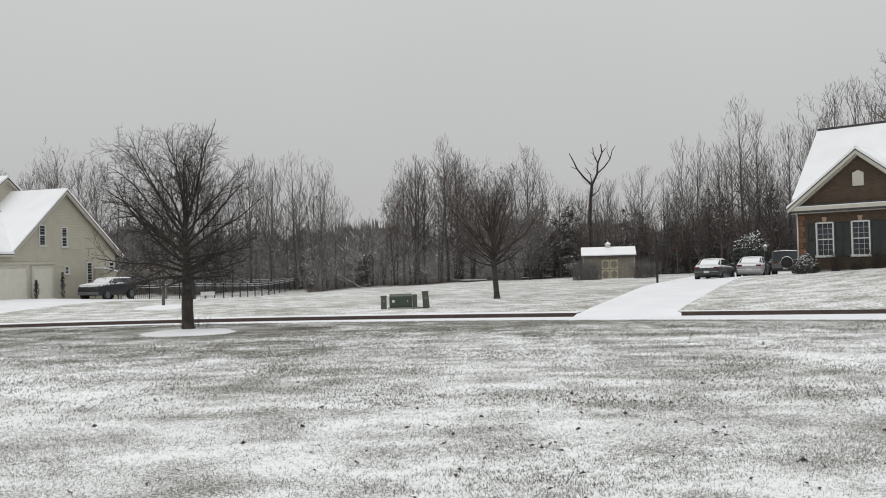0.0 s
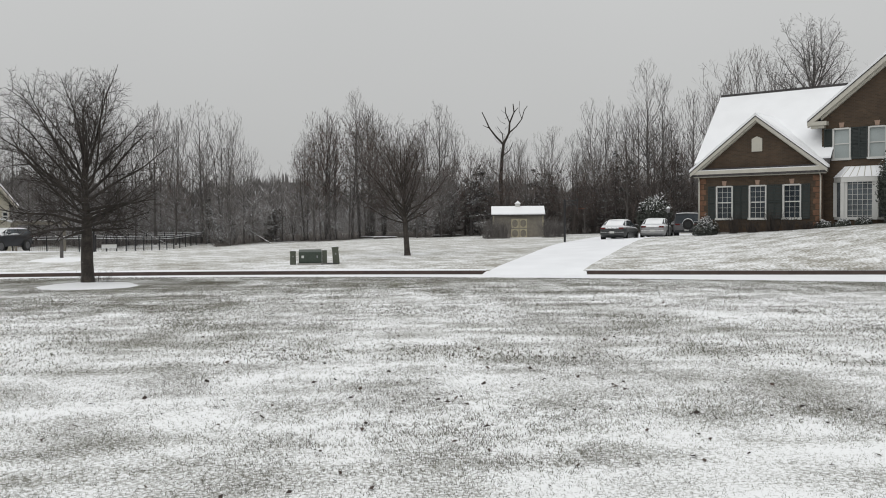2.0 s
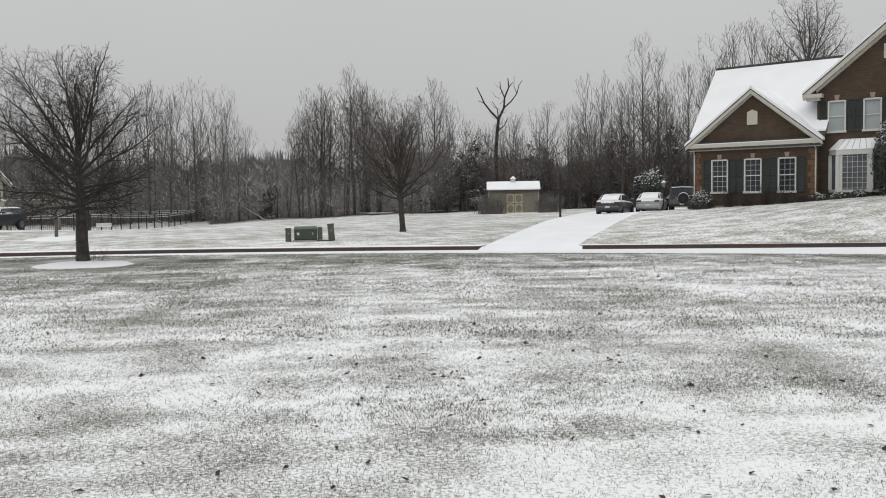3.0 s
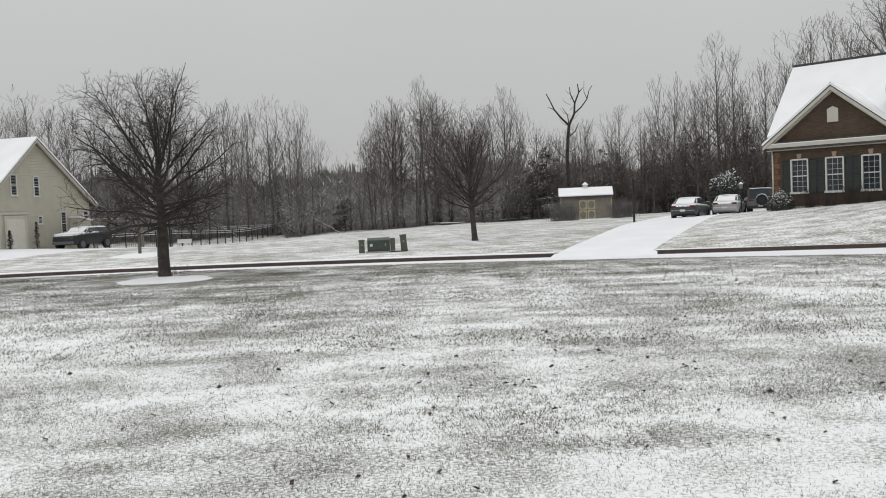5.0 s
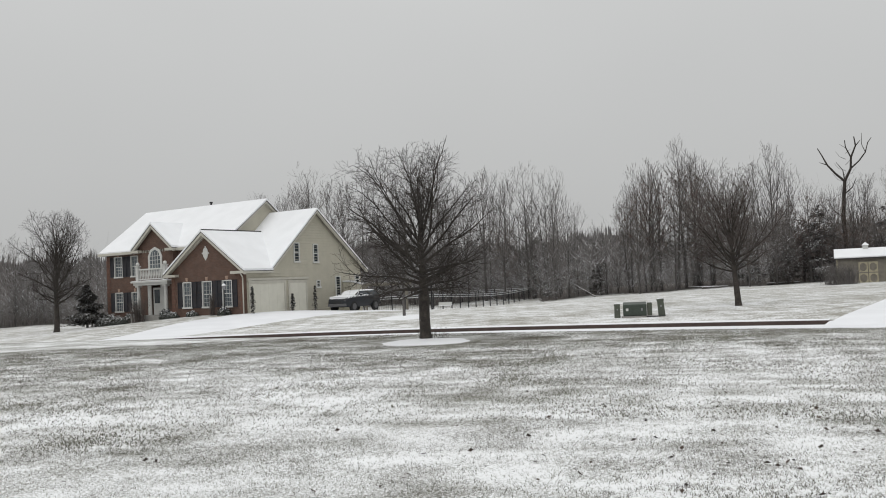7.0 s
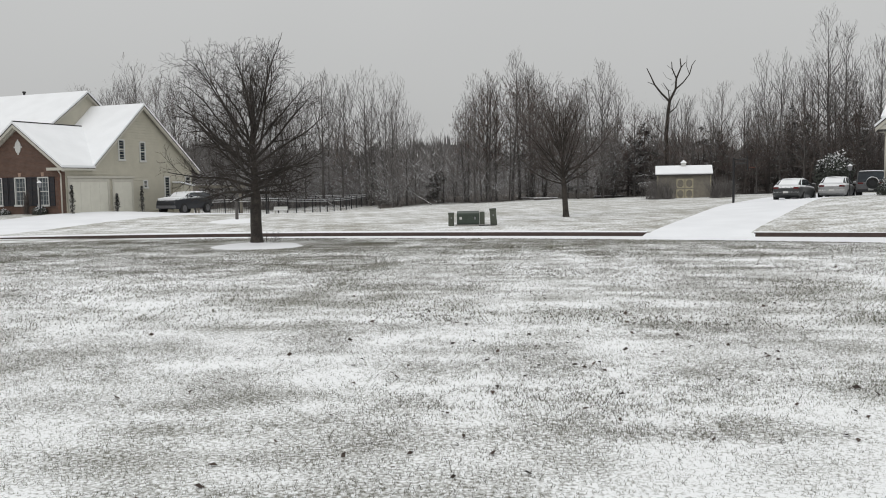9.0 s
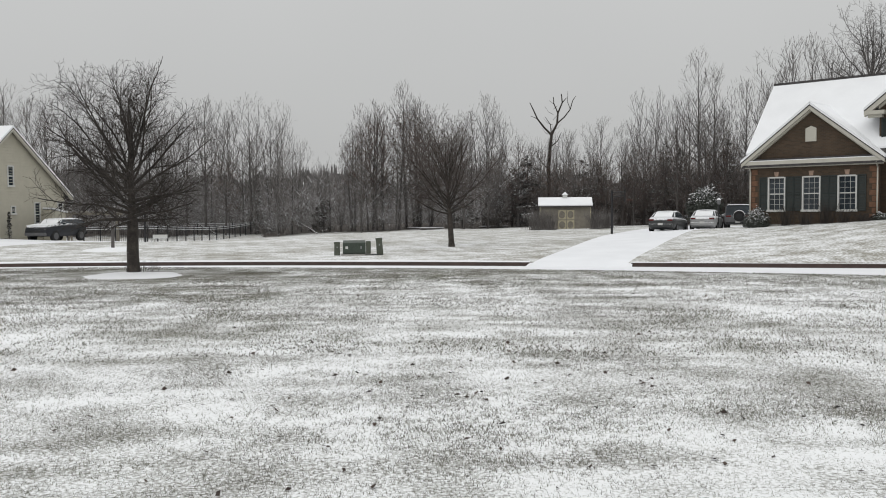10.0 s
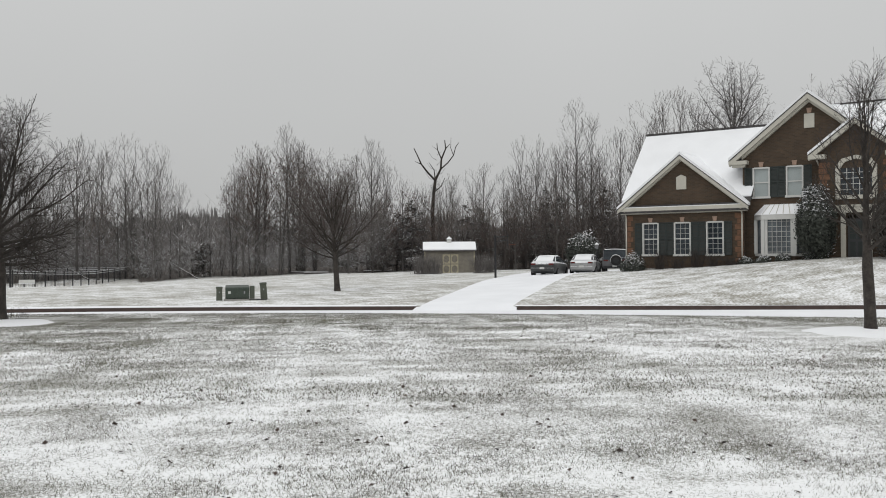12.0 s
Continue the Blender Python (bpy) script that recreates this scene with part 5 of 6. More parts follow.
def boughs(seed, h, r, n, leaf, low, taper):
    """Sprays along separate uneven boughs round a stem, with gaps between them: corners and faces."""
    g = np.random.default_rng(seed)
    m = int(9 * h)
    u = np.sort(g.random(m)) ** 0.9
    a = g.random(m) * 6.2832
    far = r * np.clip((1 - u) ** taper, 0.06, 1) * g.uniform(0.5, 1.12, m)
    k = g.choice(m, n, p=(far + 0.15) / (far + 0.15).sum())
    t = g.random(n) ** 0.7
    side = g.normal(0, 0.16, n) * far[k] * (1.15 - t)
    x = far[k] * t * np.cos(a[k]) - side * np.sin(a[k])
    y = far[k] * t * np.sin(a[k]) + side * np.cos(a[k])
    z = low + (h - low) * u[k] - far[k] * 0.28 * t ** 1.5 + 0.18 * far[k] * t ** 4 + g.normal(0, 0.05, n)
    p = np.stack([x, y, z], 1)
    b = a[k] + g.normal(0, 0.6, n)
    out = np.stack([np.cos(b), np.sin(b), g.normal(-0.25, 0.4, n)], 1)
    wide = np.stack([-np.sin(b), np.cos(b), g.normal(0, 0.5, n)], 1)
    s = leaf * (0.5 + g.random(n))[:, None]
    v = np.stack([p - wide * s * 0.28, p + out * s, p + wide * s * 0.28, p - out * s * 0.4], 1).reshape(-1, 3)
    return v, np.arange(4 * n).reshape(-1, 4)


for az, d, h, r, taper in ((8.2, 91, 7.4, 2.3, 0.42), (7.2, 93, 6.2, 2.1, 0.42), (6.2, 90, 4.6, 1.6, 0.5), (11.8, 92, 7.0, 2.0, 0.5), (12.7, 95, 7.0, 1.9, 0.6), (16.9, 88, 8.0, 1.9, 0.6), (17.8, 88, 7.2, 1.8, 0.6),
                           (20.6, 87, 7.8, 2.1, 0.6), (4.0, 93, 5.0, 1.8, 0.5), (-5.0, 93, 3.6, 1.7, 0.5), (-15.2, 98, 5.2, 2.0, 0.6), (-9.2, 97, 5.0, 1.9, 0.6), (14.6, 92, 5.5, 1.8, 0.6)):
    ob = thing("evergreen_tree", pose(d * math.sin(radians(az)), d * math.cos(radians(az)), ground_z(d * math.sin(radians(az)), d * math.cos(radians(az))) - 0.05, 0, 0, az * 50),
               "dark ragged evergreen in the woods with thin snow and haze-greyed colour", "tree", "woodland evergreens")
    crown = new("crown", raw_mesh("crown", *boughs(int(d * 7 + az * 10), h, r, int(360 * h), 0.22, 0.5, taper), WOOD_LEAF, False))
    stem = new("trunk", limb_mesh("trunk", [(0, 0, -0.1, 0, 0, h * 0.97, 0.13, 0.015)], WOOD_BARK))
    crown.parent = stem.parent = ob


def withered_leaves(seed, rows, n, size):
    """Dry leaves that still hang on the twigs: corners and faces."""
    g = np.random.default_rng(seed)
    s = np.asarray(rows, float)
    k = g.integers(0, len(s), n)
    p = s[k, 0:3] + (s[k, 3:6] - s[k, 0:3]) * g.random((n, 1)) + g.normal(0, 0.04, (n, 3))
    a, b = g.normal(0, 1, (n, 3)), g.normal(0, 1, (n, 3))
    a /= np.linalg.norm(a, axis=1, keepdims=True)
    b /= np.linalg.norm(b, axis=1, keepdims=True)
    q = size * (0.5 + g.random((n, 1)))
    return np.stack([p - a * q * 0.5, p + b * q * 0.3, p + a * q * 0.5, p - b * q * 0.3], 1).reshape(-1, 3), np.arange(4 * n).reshape(-1, 4)


LEAFY = [raw_mesh("foliage", *withered_leaves(60 + k, [q for q in WOODS[k][1] if q[2] < 8.6], 2800, 0.085), DRY_LEAF, False) for k in (1, 3, 5)]
for az, d, e, k in ((-2.6, 92, 0.100, 0), (-1.6, 91, 0.112, 1), (-0.2, 92, 0.125, 2), (0.9, 93, 0.114, 0), (-3.2, 93, 0.080, 2), (3.4, 93, 0.07, 2), (6.6, 90, 0.066, 2), (7.6, 90.5, 0.080, 1),
                    (8.9, 91, 0.074, 2), (12.4, 90, 0.062, 2), (14.2, 88, 0.066, 2), (15.6, 87, 0.072, 0), (17.0, 86, 0.066, 2), (9.9, 88, 0.052, 1), (11.2, 87, 0.056, 2), (13.2, 87, 0.050, 1), (14.9, 85.5, 0.045, 1), (16.3, 85, 0.05, 2), (18.2, 84.5, 0.06, 2), (19.6, 84, 0.062, 1), (21.0, 84, 0.07, 2), (-11.2, 96, 0.07, 2), (-7.6, 95, 0.05, 2)):
    x, y = d * math.sin(radians(az)), d * math.cos(radians(az))
    wood_tree(2 * k + 1, x, y, e * d + 2.0, az * 71 % 360, "woodland tree still holding rusty withered leaves", "woodland trees")
    c = new("foliage", LEAFY[k])
    c.parent = LAST[0]


def thicket(seed, n, lo, hi, mat, label):
    """The tangle of saplings, vines and brush that closes the woods below: too many to count."""
    g = np.random.default_rng(seed)
    az = np.radians(g.uniform(lo, hi, n))
    deep = g.random(n) ** 1.6 * 26
    d = np.array([edge_far(math.degrees(a)) for a in az]) - 1 + deep
    x, y = d * np.sin(az), d * np.cos(az)
    z = np.array([ground_z(a, b) for a, b in zip(x, y)]) - 0.1
    h = np.where(g.random(n) < 0.7, g.gamma(3.0, 0.75, n) * (0.75 + 0.02 * deep) + 0.4, g.uniform(2.5, 7.0, n))
    v1 = np.stack([g.normal(0, 0.25, n) * h, g.normal(0, 0.25, n) * h, h], 1)
    p = np.stack([x, y, z], 1)
    r = 0.010 + 0.0045 * h * g.random(n)
    rows = [np.concatenate([p, p + v1 * 0.6, r[:, None], r[:, None] * 0.7], 1)]
    q = p + v1 * 0.6
    for k in range(7):
        q = p + v1 * (0.35 + 0.09 * k)
        w = v1 * 0.15 + np.stack([g.normal(0, 0.55, n), g.normal(0, 0.4, n), g.normal(0, 0.16, n)], 1) * np.minimum(h, 3.2)[:, None] * 0.5
        rows.append(np.concatenate([q, q + w, r[:, None] * 0.6, r[:, None] * 0.3], 1))
    v, f = tubes(np.concatenate(rows), 2)
    tagged(new("undergrowth", raw_mesh("undergrowth", v, f, mat, False)), label, "undergrowth", kind="stuff")


# The left brush carries mist in its colour; the right is plain brown.
thicket(4, 14000, -48, 6.5, BRUSH, "dense tangle of frosted saplings and brush in mist-paled colour below the woods")
thicket(5, 11000, 5.5, 48, BROWN_BRUSH, "dense wet brown brush and saplings below the woods")


def far_woods():
    """The depth of the wood as a far uneven band behind the trees, haze painted into its pale grey."""
    sh, rr = Shape(), random.Random(3)
    n = 5200
    for i in range(n + 1):
        az = radians(-75 + 150 * i / n)
        d = 128
        h = 6.3 + 2.2 * noise.noise((i * 0.006, 0, 0)) + 1.2 * noise.noise((i * 0.03, 3, 0)) + rr.random() ** 2 * 1.6
        x, y = d * math.sin(az), d * math.cos(az)
        sh.v += [Vector((x, y, -1.5)), Vector((x, y, 1.0 + h))]
    sh.f = [(2 * i, 2 * i + 2, 2 * i + 3, 2 * i + 1) for i in range(n)]
    part("backdrop", sh, material("hazy depth of the woods", (0.215, 0.207, 0.204), 1.0, vary=0.35, scale=0.25, fine=2.5, bump=0), None, "deep winter woods far behind", kind="structure")


far_woods()


# ---- shrubs by the houses ----
def local(m, x, y):
    p = m @ Vector((x, y, 0))
    return p.x, p.y


RH, LH = pose(19.92, 49.34, 1.40, 0, 0, -45), pose(-29.0, 54.7, 0.72, 0, 0, -17)


def mound_bush(x, y, r, h, seed, label, mat=SHRUB, n=2600, leaf=0.06, name="shrub"):
    """A rounded bush of many small leaves on short stems."""
    g = np.random.default_rng(seed)
    d = g.normal(0, 1, (n, 3))
    d /= np.linalg.norm(d, axis=1, keepdims=True)
    full = h > 2 * r
    d[:, 2] = d[:, 2] if full else np.abs(d[:, 2])
    bump = 1 + 0.16 * np.sin(d[:, 0] * 5 + seed) * np.cos(d[:, 1] * 6) + 0.1 * g.normal(0, 1, n)
    c = d * (0.72 + 0.28 * g.random(n) ** 0.4)[:, None] * bump[:, None] * [r, r, 0.52 * h if full else h]
    c[:, 2] += 0.5 * h if full else 0
    t = g.normal(0, 1, (n, 3))
    s = np.cross(d, t)
    s /= np.linalg.norm(s, axis=1, keepdims=True)
    u = np.cross(d, s) + d * 0.5
    k = leaf * (0.6 + 0.8 * g.random(n))[:, None]
    v = np.stack([c - s * k * 0.5, c + u * k, c + s * k * 0.5, c - u * k * 0.5], 1).reshape(-1, 3)
    ob = thing(name, pose(x, y, ground_z(x, y)), label, "shrub", "foundation shrubs")
    a = new("foliage", raw_mesh("foliage", v, np.arange(4 * n).reshape(-1, 4), mat, False))
    rr = random.Random(seed)
    segs = [(0, 0, -0.05, rr.gauss(0, r * 0.4), rr.gauss(0, r * 0.4), h * rr.uniform(0.5, 0.9), 0.015, 0.006) for _ in range(14)]
    b = new("woody_base", limb_mesh("woody_base", segs, TWIG))
    a.parent = b.parent = ob


def twig_bush(x, y, r, h, seed, label, n=110, mat=RED_TWIG):
    rr = random.Random(seed)
    segs = []
    for _ in range(n):
        a, q = rr.uniform(0, 6.28), rr.uniform(0.2, 1)
        b = Vector((rr.gauss(0, r * 0.3), rr.gauss(0, r * 0.3), 0))
        p, m, e = b, b + Vector((math.cos(a) * r * q * 0.5, math.sin(a) * r * q * 0.5, h * rr.uniform(0.4, 0.7))), None
        e = m + Vector((math.cos(a) * r * q * 0.5 + rr.gauss(0, 0.1), math.sin(a) * r * q * 0.5 + rr.gauss(0, 0.1), h * rr.uniform(0.1, 0.4)))
        segs += [(*p, *m, 0.012, 0.008), (*m, *e, 0.008, 0.004)]
    ob = thing("bare_shrub", pose(x, y, ground_z(x, y)), label, "shrub", "bare shrubs")
    c = new("woody_base", limb_mesh("woody_base", segs, mat))
    c.parent = ob


mound_bush(*local(RH, 0.75, -0.8), 0.68, 0.95, 1, "round clipped shrub dusted with snow at a brick corner")
for i, (x, h) in enumerate(((2.3, 1.2), (3.4, 0.8), (4.5, 1.2), (5.4, 0.8), (6.3, 0.5))):
    twig_bush(*local(RH, x, -0.7), 0.55, h, 20 + i, "bare dark twiggy shrub before the brick wall", 70, TWIG)
for i, (x, y) in enumerate(((7.0, -0.2), (8.0, -0.4), (9.0, -0.3))):
    mound_bush(*local(RH, x, y), 0.4, 0.35, 40 + i, "low snow-dusted shrub under the bay window", n=900)
mound_bush(*local(RH, 10.75, -0.75), 0.95, 3.55, 61, "tall dense snow-dusted shrub beside the entry", SHRUB, 9000, 0.085, "tall_shrub")
mound_bush(*local(RH, 14.9, -0.9), 1.6, 3.3, 62, "large dark shrub with thin snow beside the entry", EVERGREEN, 6000, 0.10)
mound_bush(69.5 * math.sin(radians(19.3)), 69.5 * math.cos(radians(19.3)), 1.2, 2.9, 63, "round-topped snowy shrub behind the parked cars", SHRUB, 7000, 0.1, "tall_shrub")
conifer(76 * math.sin(radians(-37.3)), 76 * math.cos(radians(-37.3)), 3.4, 2.1, 64, "dark spreading evergreen beside the red brick house", taper=0.75, n=9000, leaf=0.14)
for i, (x, r, h) in enumerate(((-17.0, 0.8, 0.7), (-15.8, 0.9, 0.8), (-14.8, 0.6, 0.6), (-13.6, 0.6, 0.8), (-8.3, 0.5, 0.7), (-6.6, 0.4, 0.4), (-4.6, 0.4, 0.35), (-1.4, 0.45, 0.5))):
    mound_bush(*local(LH, x, 1.2 if x < -13 else (0.2 if x < -8 else -0.6)), r, h, 70 + i, "rounded shrub capped with snow before the house", n=1300)
twig_bush(*local(LH, -11.0, -0.2), 0.8, 1.9, 90, "bare twiggy shrub beside the portico", 150)
twig_bush(*local(LH, -2.4, -0.7), 0.3, 1.7, 92, "slim bare shrub before the garage wing", 60)
for i, y in enumerate((0.2, 4.25, 6.75)):
    conifer(*local(LH, 0.55, y), 1.9 if i != 1 else 1.3, 0.24, 93 + i, "slim potted evergreen beside a garage door", "slim_evergreen", EVERGREEN, 0.5, 900, 0.06, 0.05, "shrub", "garage evergreens")
for i, (az, d, h, r) in enumerate(((8.9, 73, 1.9, 1.3), (9.7, 72.5, 1.6, 0.8), (12.6, 73, 1.7, 1.1), (13.3, 74, 1.5, 0.9))):
    twig_bush(d * math.sin(radians(az)), d * math.cos(radians(az)), r, h, 120 + i, "bare twiggy bush beside the garden shed", 170, WOOD_TWIG)


# ---- things behind the street ----
def polar_at(az, d, turn=0.0, dz=0.0):
    x, y = d * math.sin(radians(az)), d * math.cos(radians(az))
    return pose(x, y, ground_z(x, y) + dz, 0, 0, turn)


def pedestal(m, h, w, label):
    ob = thing("utility_pedestal", m, label, "pedestal", "utility pedestals")
    part("housing", Shape().add([(-w / 2, -w / 2, -0.1), (w / 2, -w / 2, -0.1), (w / 2, w / 2, -0.1), (-w / 2, w / 2, -0.1),
                                 (-w * 0.46, -w * 0.46, h - 0.1), (w * 0.46, -w * 0.46, h - 0.1), (w * 0.46, w * 0.46, h - 0.1), (-w * 0.46, w * 0.46, h - 0.1)],
                                [(3, 2, 1, 0), (4, 5, 6, 7), (0, 1, 5, 4), (1, 2, 6, 5), (2, 3, 7, 6), (3, 0, 4, 7)]), GREEN_CAP, ob, bevel=0.02)
    part("cap", Shape().box(-w * 0.52, w * 0.52, -w * 0.52, w * 0.52, h - 0.12, h), GREEN_CAP, ob, bevel=0.03)
    part("cap_snow", Shape().box(-w * 0.45, w * 0.45, -w * 0.45, w * 0.45, h, h + 0.02), SNOW, ob, bevel=0.008)
    part("latch", Shape().box(-0.03, 0.03, -w * 0.5 - 0.02, -w * 0.46, h * 0.55, h * 0.65), STEEL, ob)


pedestal(pose(-2.98, 42.9, 0.25, 0, 0, 8), 0.66, 0.28, "grey-green plastic utility pedestal on the verge")
pedestal(pose(-0.9, 43.0, 0.25, 0, -4, 4), 0.84, 0.32, "leaning grey-green utility pedestal on the verge")


def transformer(m):
    ob = thing("transformer_box", m, "dark green metal transformer box on a pad", "utility box")
    part("pad", Shape().box(-0.62, 0.8, -0.4, 0.4, -0.15, 0.05), CONCRETE, ob)
    part("cabinet", Shape().add([(-0.55, -0.32, 0.05), (0.55, -0.32, 0.05), (0.55, 0.35, 0.05), (-0.55, 0.35, 0.05), (-0.55, -0.32, 0.6), (0.55, -0.32, 0.6), (0.55, 0.35, 0.7), (-0.55, 0.35, 0.7)],
                                [(3, 2, 1, 0), (4, 5, 6, 7), (0, 1, 5, 4), (1, 2, 6, 5), (2, 3, 7, 6), (3, 0, 4, 7)]), GREEN_BOX, ob, bevel=0.03)
    part("door", Shape().box(-0.48, 0.48, -0.345, -0.325, 0.1, 0.55), GREEN_BOX, ob, bevel=0.008)
    part("handle", Shape().box(0.3, 0.36, -0.38, -0.346, 0.3, 0.42), STEEL, ob)
    part("warning_sign", Shape().box(-0.42, -0.3, -0.352, -0.346, 0.3, 0.42), WHITE, ob, "small pale sticker")
    part("side_cabinet", Shape().box(0.57, 0.8, -0.22, 0.2, 0.05, 0.66), GREEN_CAP, ob, bevel=0.02)


transformer(pose(-2.15, 42.95, 0.27, 0, 0, 3))
cover = part("ground_box", Shape().box(-0.42, 0.42, -0.22, 0.22, -0.1, 0.035), BLACK_METAL, None, "flat dark utility cover set in the snowy verge", at=pose(-1.2, 42.75, ground_z(-1.2, 42.75), 0, 0, 4), bevel=0.01)
tagged(cover, category="utility cover")


def shed(m):
    ob = thing("garden_shed", m, "tan wooden garden shed with a snow-covered roof", "shed")
    w, d, h = 4.3, 2.6, 1.95
    for i in range(18):
        x = -w / 2 + w * i / 18
        if not (-0.66 < x + w / 36 < 0.8):
            part("wall_board", Shape().box(x + 0.004, x + w / 18 - 0.004, 0, 0.05, -0.3, h), SHED_WALL, ob)
    part("wall", Shape().box(-w / 2, w / 2, 0.052, 0.12, -0.3, h).box(-w / 2, w / 2, d - 0.1, d, -0.3, h), SHED_WALL, ob)
    for x in (-w / 2, w / 2 - 0.08):
        part("end_wall", Shape(pose(x + 0.08, 0, 0, 0, 0, 90)).prism([(0.12, -0.3), (d - 0.1, -0.3), (d - 0.1, h), (d / 2, h + 0.6), (0.12, h)], 0, 0.08), SHED_WALL, ob)
    part("roof", Shape().slab([(-w / 2 - 0.15, -0.2, h - 0.02), (w / 2 + 0.15, -0.2, h - 0.02), (w / 2 + 0.15, d / 2, h + 0.66), (-w / 2 - 0.15, d / 2, h + 0.66)], 0.08)
         .slab([(-w / 2 - 0.15, d / 2, h + 0.66), (w / 2 + 0.15, d / 2, h + 0.66), (w / 2 + 0.15, d + 0.2, h - 0.02), (-w / 2 - 0.15, d + 0.2, h - 0.02)], 0.08), SHINGLE, ob)
    part("roof_snow", Shape().slab([(-w / 2 - 0.13, -0.19, h + 0.07), (w / 2 + 0.13, -0.19, h + 0.07), (w / 2 + 0.13, d / 2, h + 0.74), (-w / 2 - 0.13, d / 2, h + 0.74)], 0.08)
         .slab([(-w / 2 - 0.13, d / 2, h + 0.74), (w / 2 + 0.13, d / 2, h + 0.74), (w / 2 + 0.13, d + 0.19, h + 0.07), (-w / 2 - 0.13, d + 0.19, h + 0.07)], 0.08), SNOW, ob, "blanket of fresh snow")
    c = Shape().box(-0.2, 0.2, d / 2 - 0.2, d / 2 + 0.2, h + 0.55, h + 0.95)
    cup = part("cupola", c, WHITE, ob, "white roof cupola")
    part("cap", Shape().add([(-0.28, d / 2 - 0.28, h + 0.95), (0.28, d / 2 - 0.28, h + 0.95), (0.28, d / 2 + 0.28, h + 0.95), (-0.28, d / 2 + 0.28, h + 0.95), (0, d / 2, h + 1.2)], [(3, 2, 1, 0), (0, 1, 4), (1, 2, 4), (2, 3, 4), (3, 0, 4)]), SNOW, cup)
    for k in (0, 1):
        x0 = -0.62 + 0.7 * k
        dr = part("door", Shape().box(x0 + 0.01, x0 + 0.69, -0.01, 0.045, -0.1, 1.62), SHED_WALL, ob, "shed door with pale rounded trim")
        for z0, z1 in ((-0.06, 0.72), (0.8, 1.58)):
            t, cut = 0.08, 0.16
            a, b = x0 + 0.03, x0 + 0.67
            tr = Shape().box(a, a + t, -0.035, -0.012, z0, z1).box(b - t, b, -0.035, -0.012, z0, z1).box(a + t, b - t, -0.035, -0.012, z0, z0 + t).box(a + t, b - t, -0.035, -0.012, z1 - t, z1)
            for cx, cz, sx, sz in ((a + t, z0 + t, 1, 1), (b - t, z0 + t, -1, 1), (a + t, z1 - t, 1, -1), (b - t, z1 - t, -1, -1)):
                pts = [(cx, cz), (cx + sx * cut, cz), (cx, cz + sz * cut)]
                tr.prism(pts if sx * sz > 0 else [pts[0], pts[2], pts[1]], -0.034, -0.0125)
            part("door_trim", tr, SHED_TRIM, dr)
    part("corner_trim", Shape().box(-w / 2 - 0.01, -w / 2 + 0.09, -0.02, -0.002, -0.3, h), SHED_TRIM, ob)
    part("corner_trim", Shape().box(w / 2 - 0.09, w / 2 + 0.01, -0.02, -0.002, -0.3, h), SHED_TRIM, ob)


shed(polar_at(10.65, 75.2, -9))


def hoop(m, h, label, bw=0.6):
    """A basketball hoop on a pole; local -y is the board's front."""
    ob = thing("basketball_hoop", m, label, "basketball hoop", "basketball hoops")
    part("pole", Shape().tube((0, 0, -0.2), (0, 0, h + 0.02), 0.075, 0.065, 10), BLACK_METAL, ob)
    part("arm", Shape().tube((0, 0, h - 0.1), (0, -0.8, h - 0.06), 0.035, 0.035, 6).tube((0, 0, h - 0.4), (0, -0.8, h - 0.3), 0.03, 0.03, 6), BLACK_METAL, ob)
    board = part("backboard", Shape().box(-bw, bw, -0.84, -0.8, h - bw * 1.2, h + 0.05), GLASS if bw > 0.5 else WHITE, ob, bevel=0.01)
    part("board_frame", Shape().box(-bw, bw, -0.85, -0.79, h + 0.05, h + 0.09).box(-bw, bw, -0.85, -0.79, h - bw * 1.2 - 0.04, h - bw * 1.2)
         .box(-bw - 0.04, -bw, -0.85, -0.79, h - bw * 1.2, h + 0.05).box(bw, bw + 0.04, -0.85, -0.79, h - bw * 1.2, h + 0.05), BLACK_METAL, board)
    rim = Shape()
    for i in range(16):
        a, b = 6.2832 * i / 16, 6.2832 * (i + 1) / 16
        rim.tube((0.22 * math.cos(a), -1.1 + 0.22 * math.sin(a), h - 0.6), (0.22 * math.cos(b), -1.1 + 0.22 * math.sin(b), h - 0.6), 0.012, 0.012, 5, False)
    part("rim", rim, material("orange rim paint", (0.25, 0.07, 0.03), 0.5), board)


hoop(polar_at(13.65, 58, 76.4), 2.8, "black basketball hoop on a pole beside the driveway")
hoop(polar_at(-15.95, 67, 10), 2.6, "basketball hoop with a small pale board near the fence", 0.27)


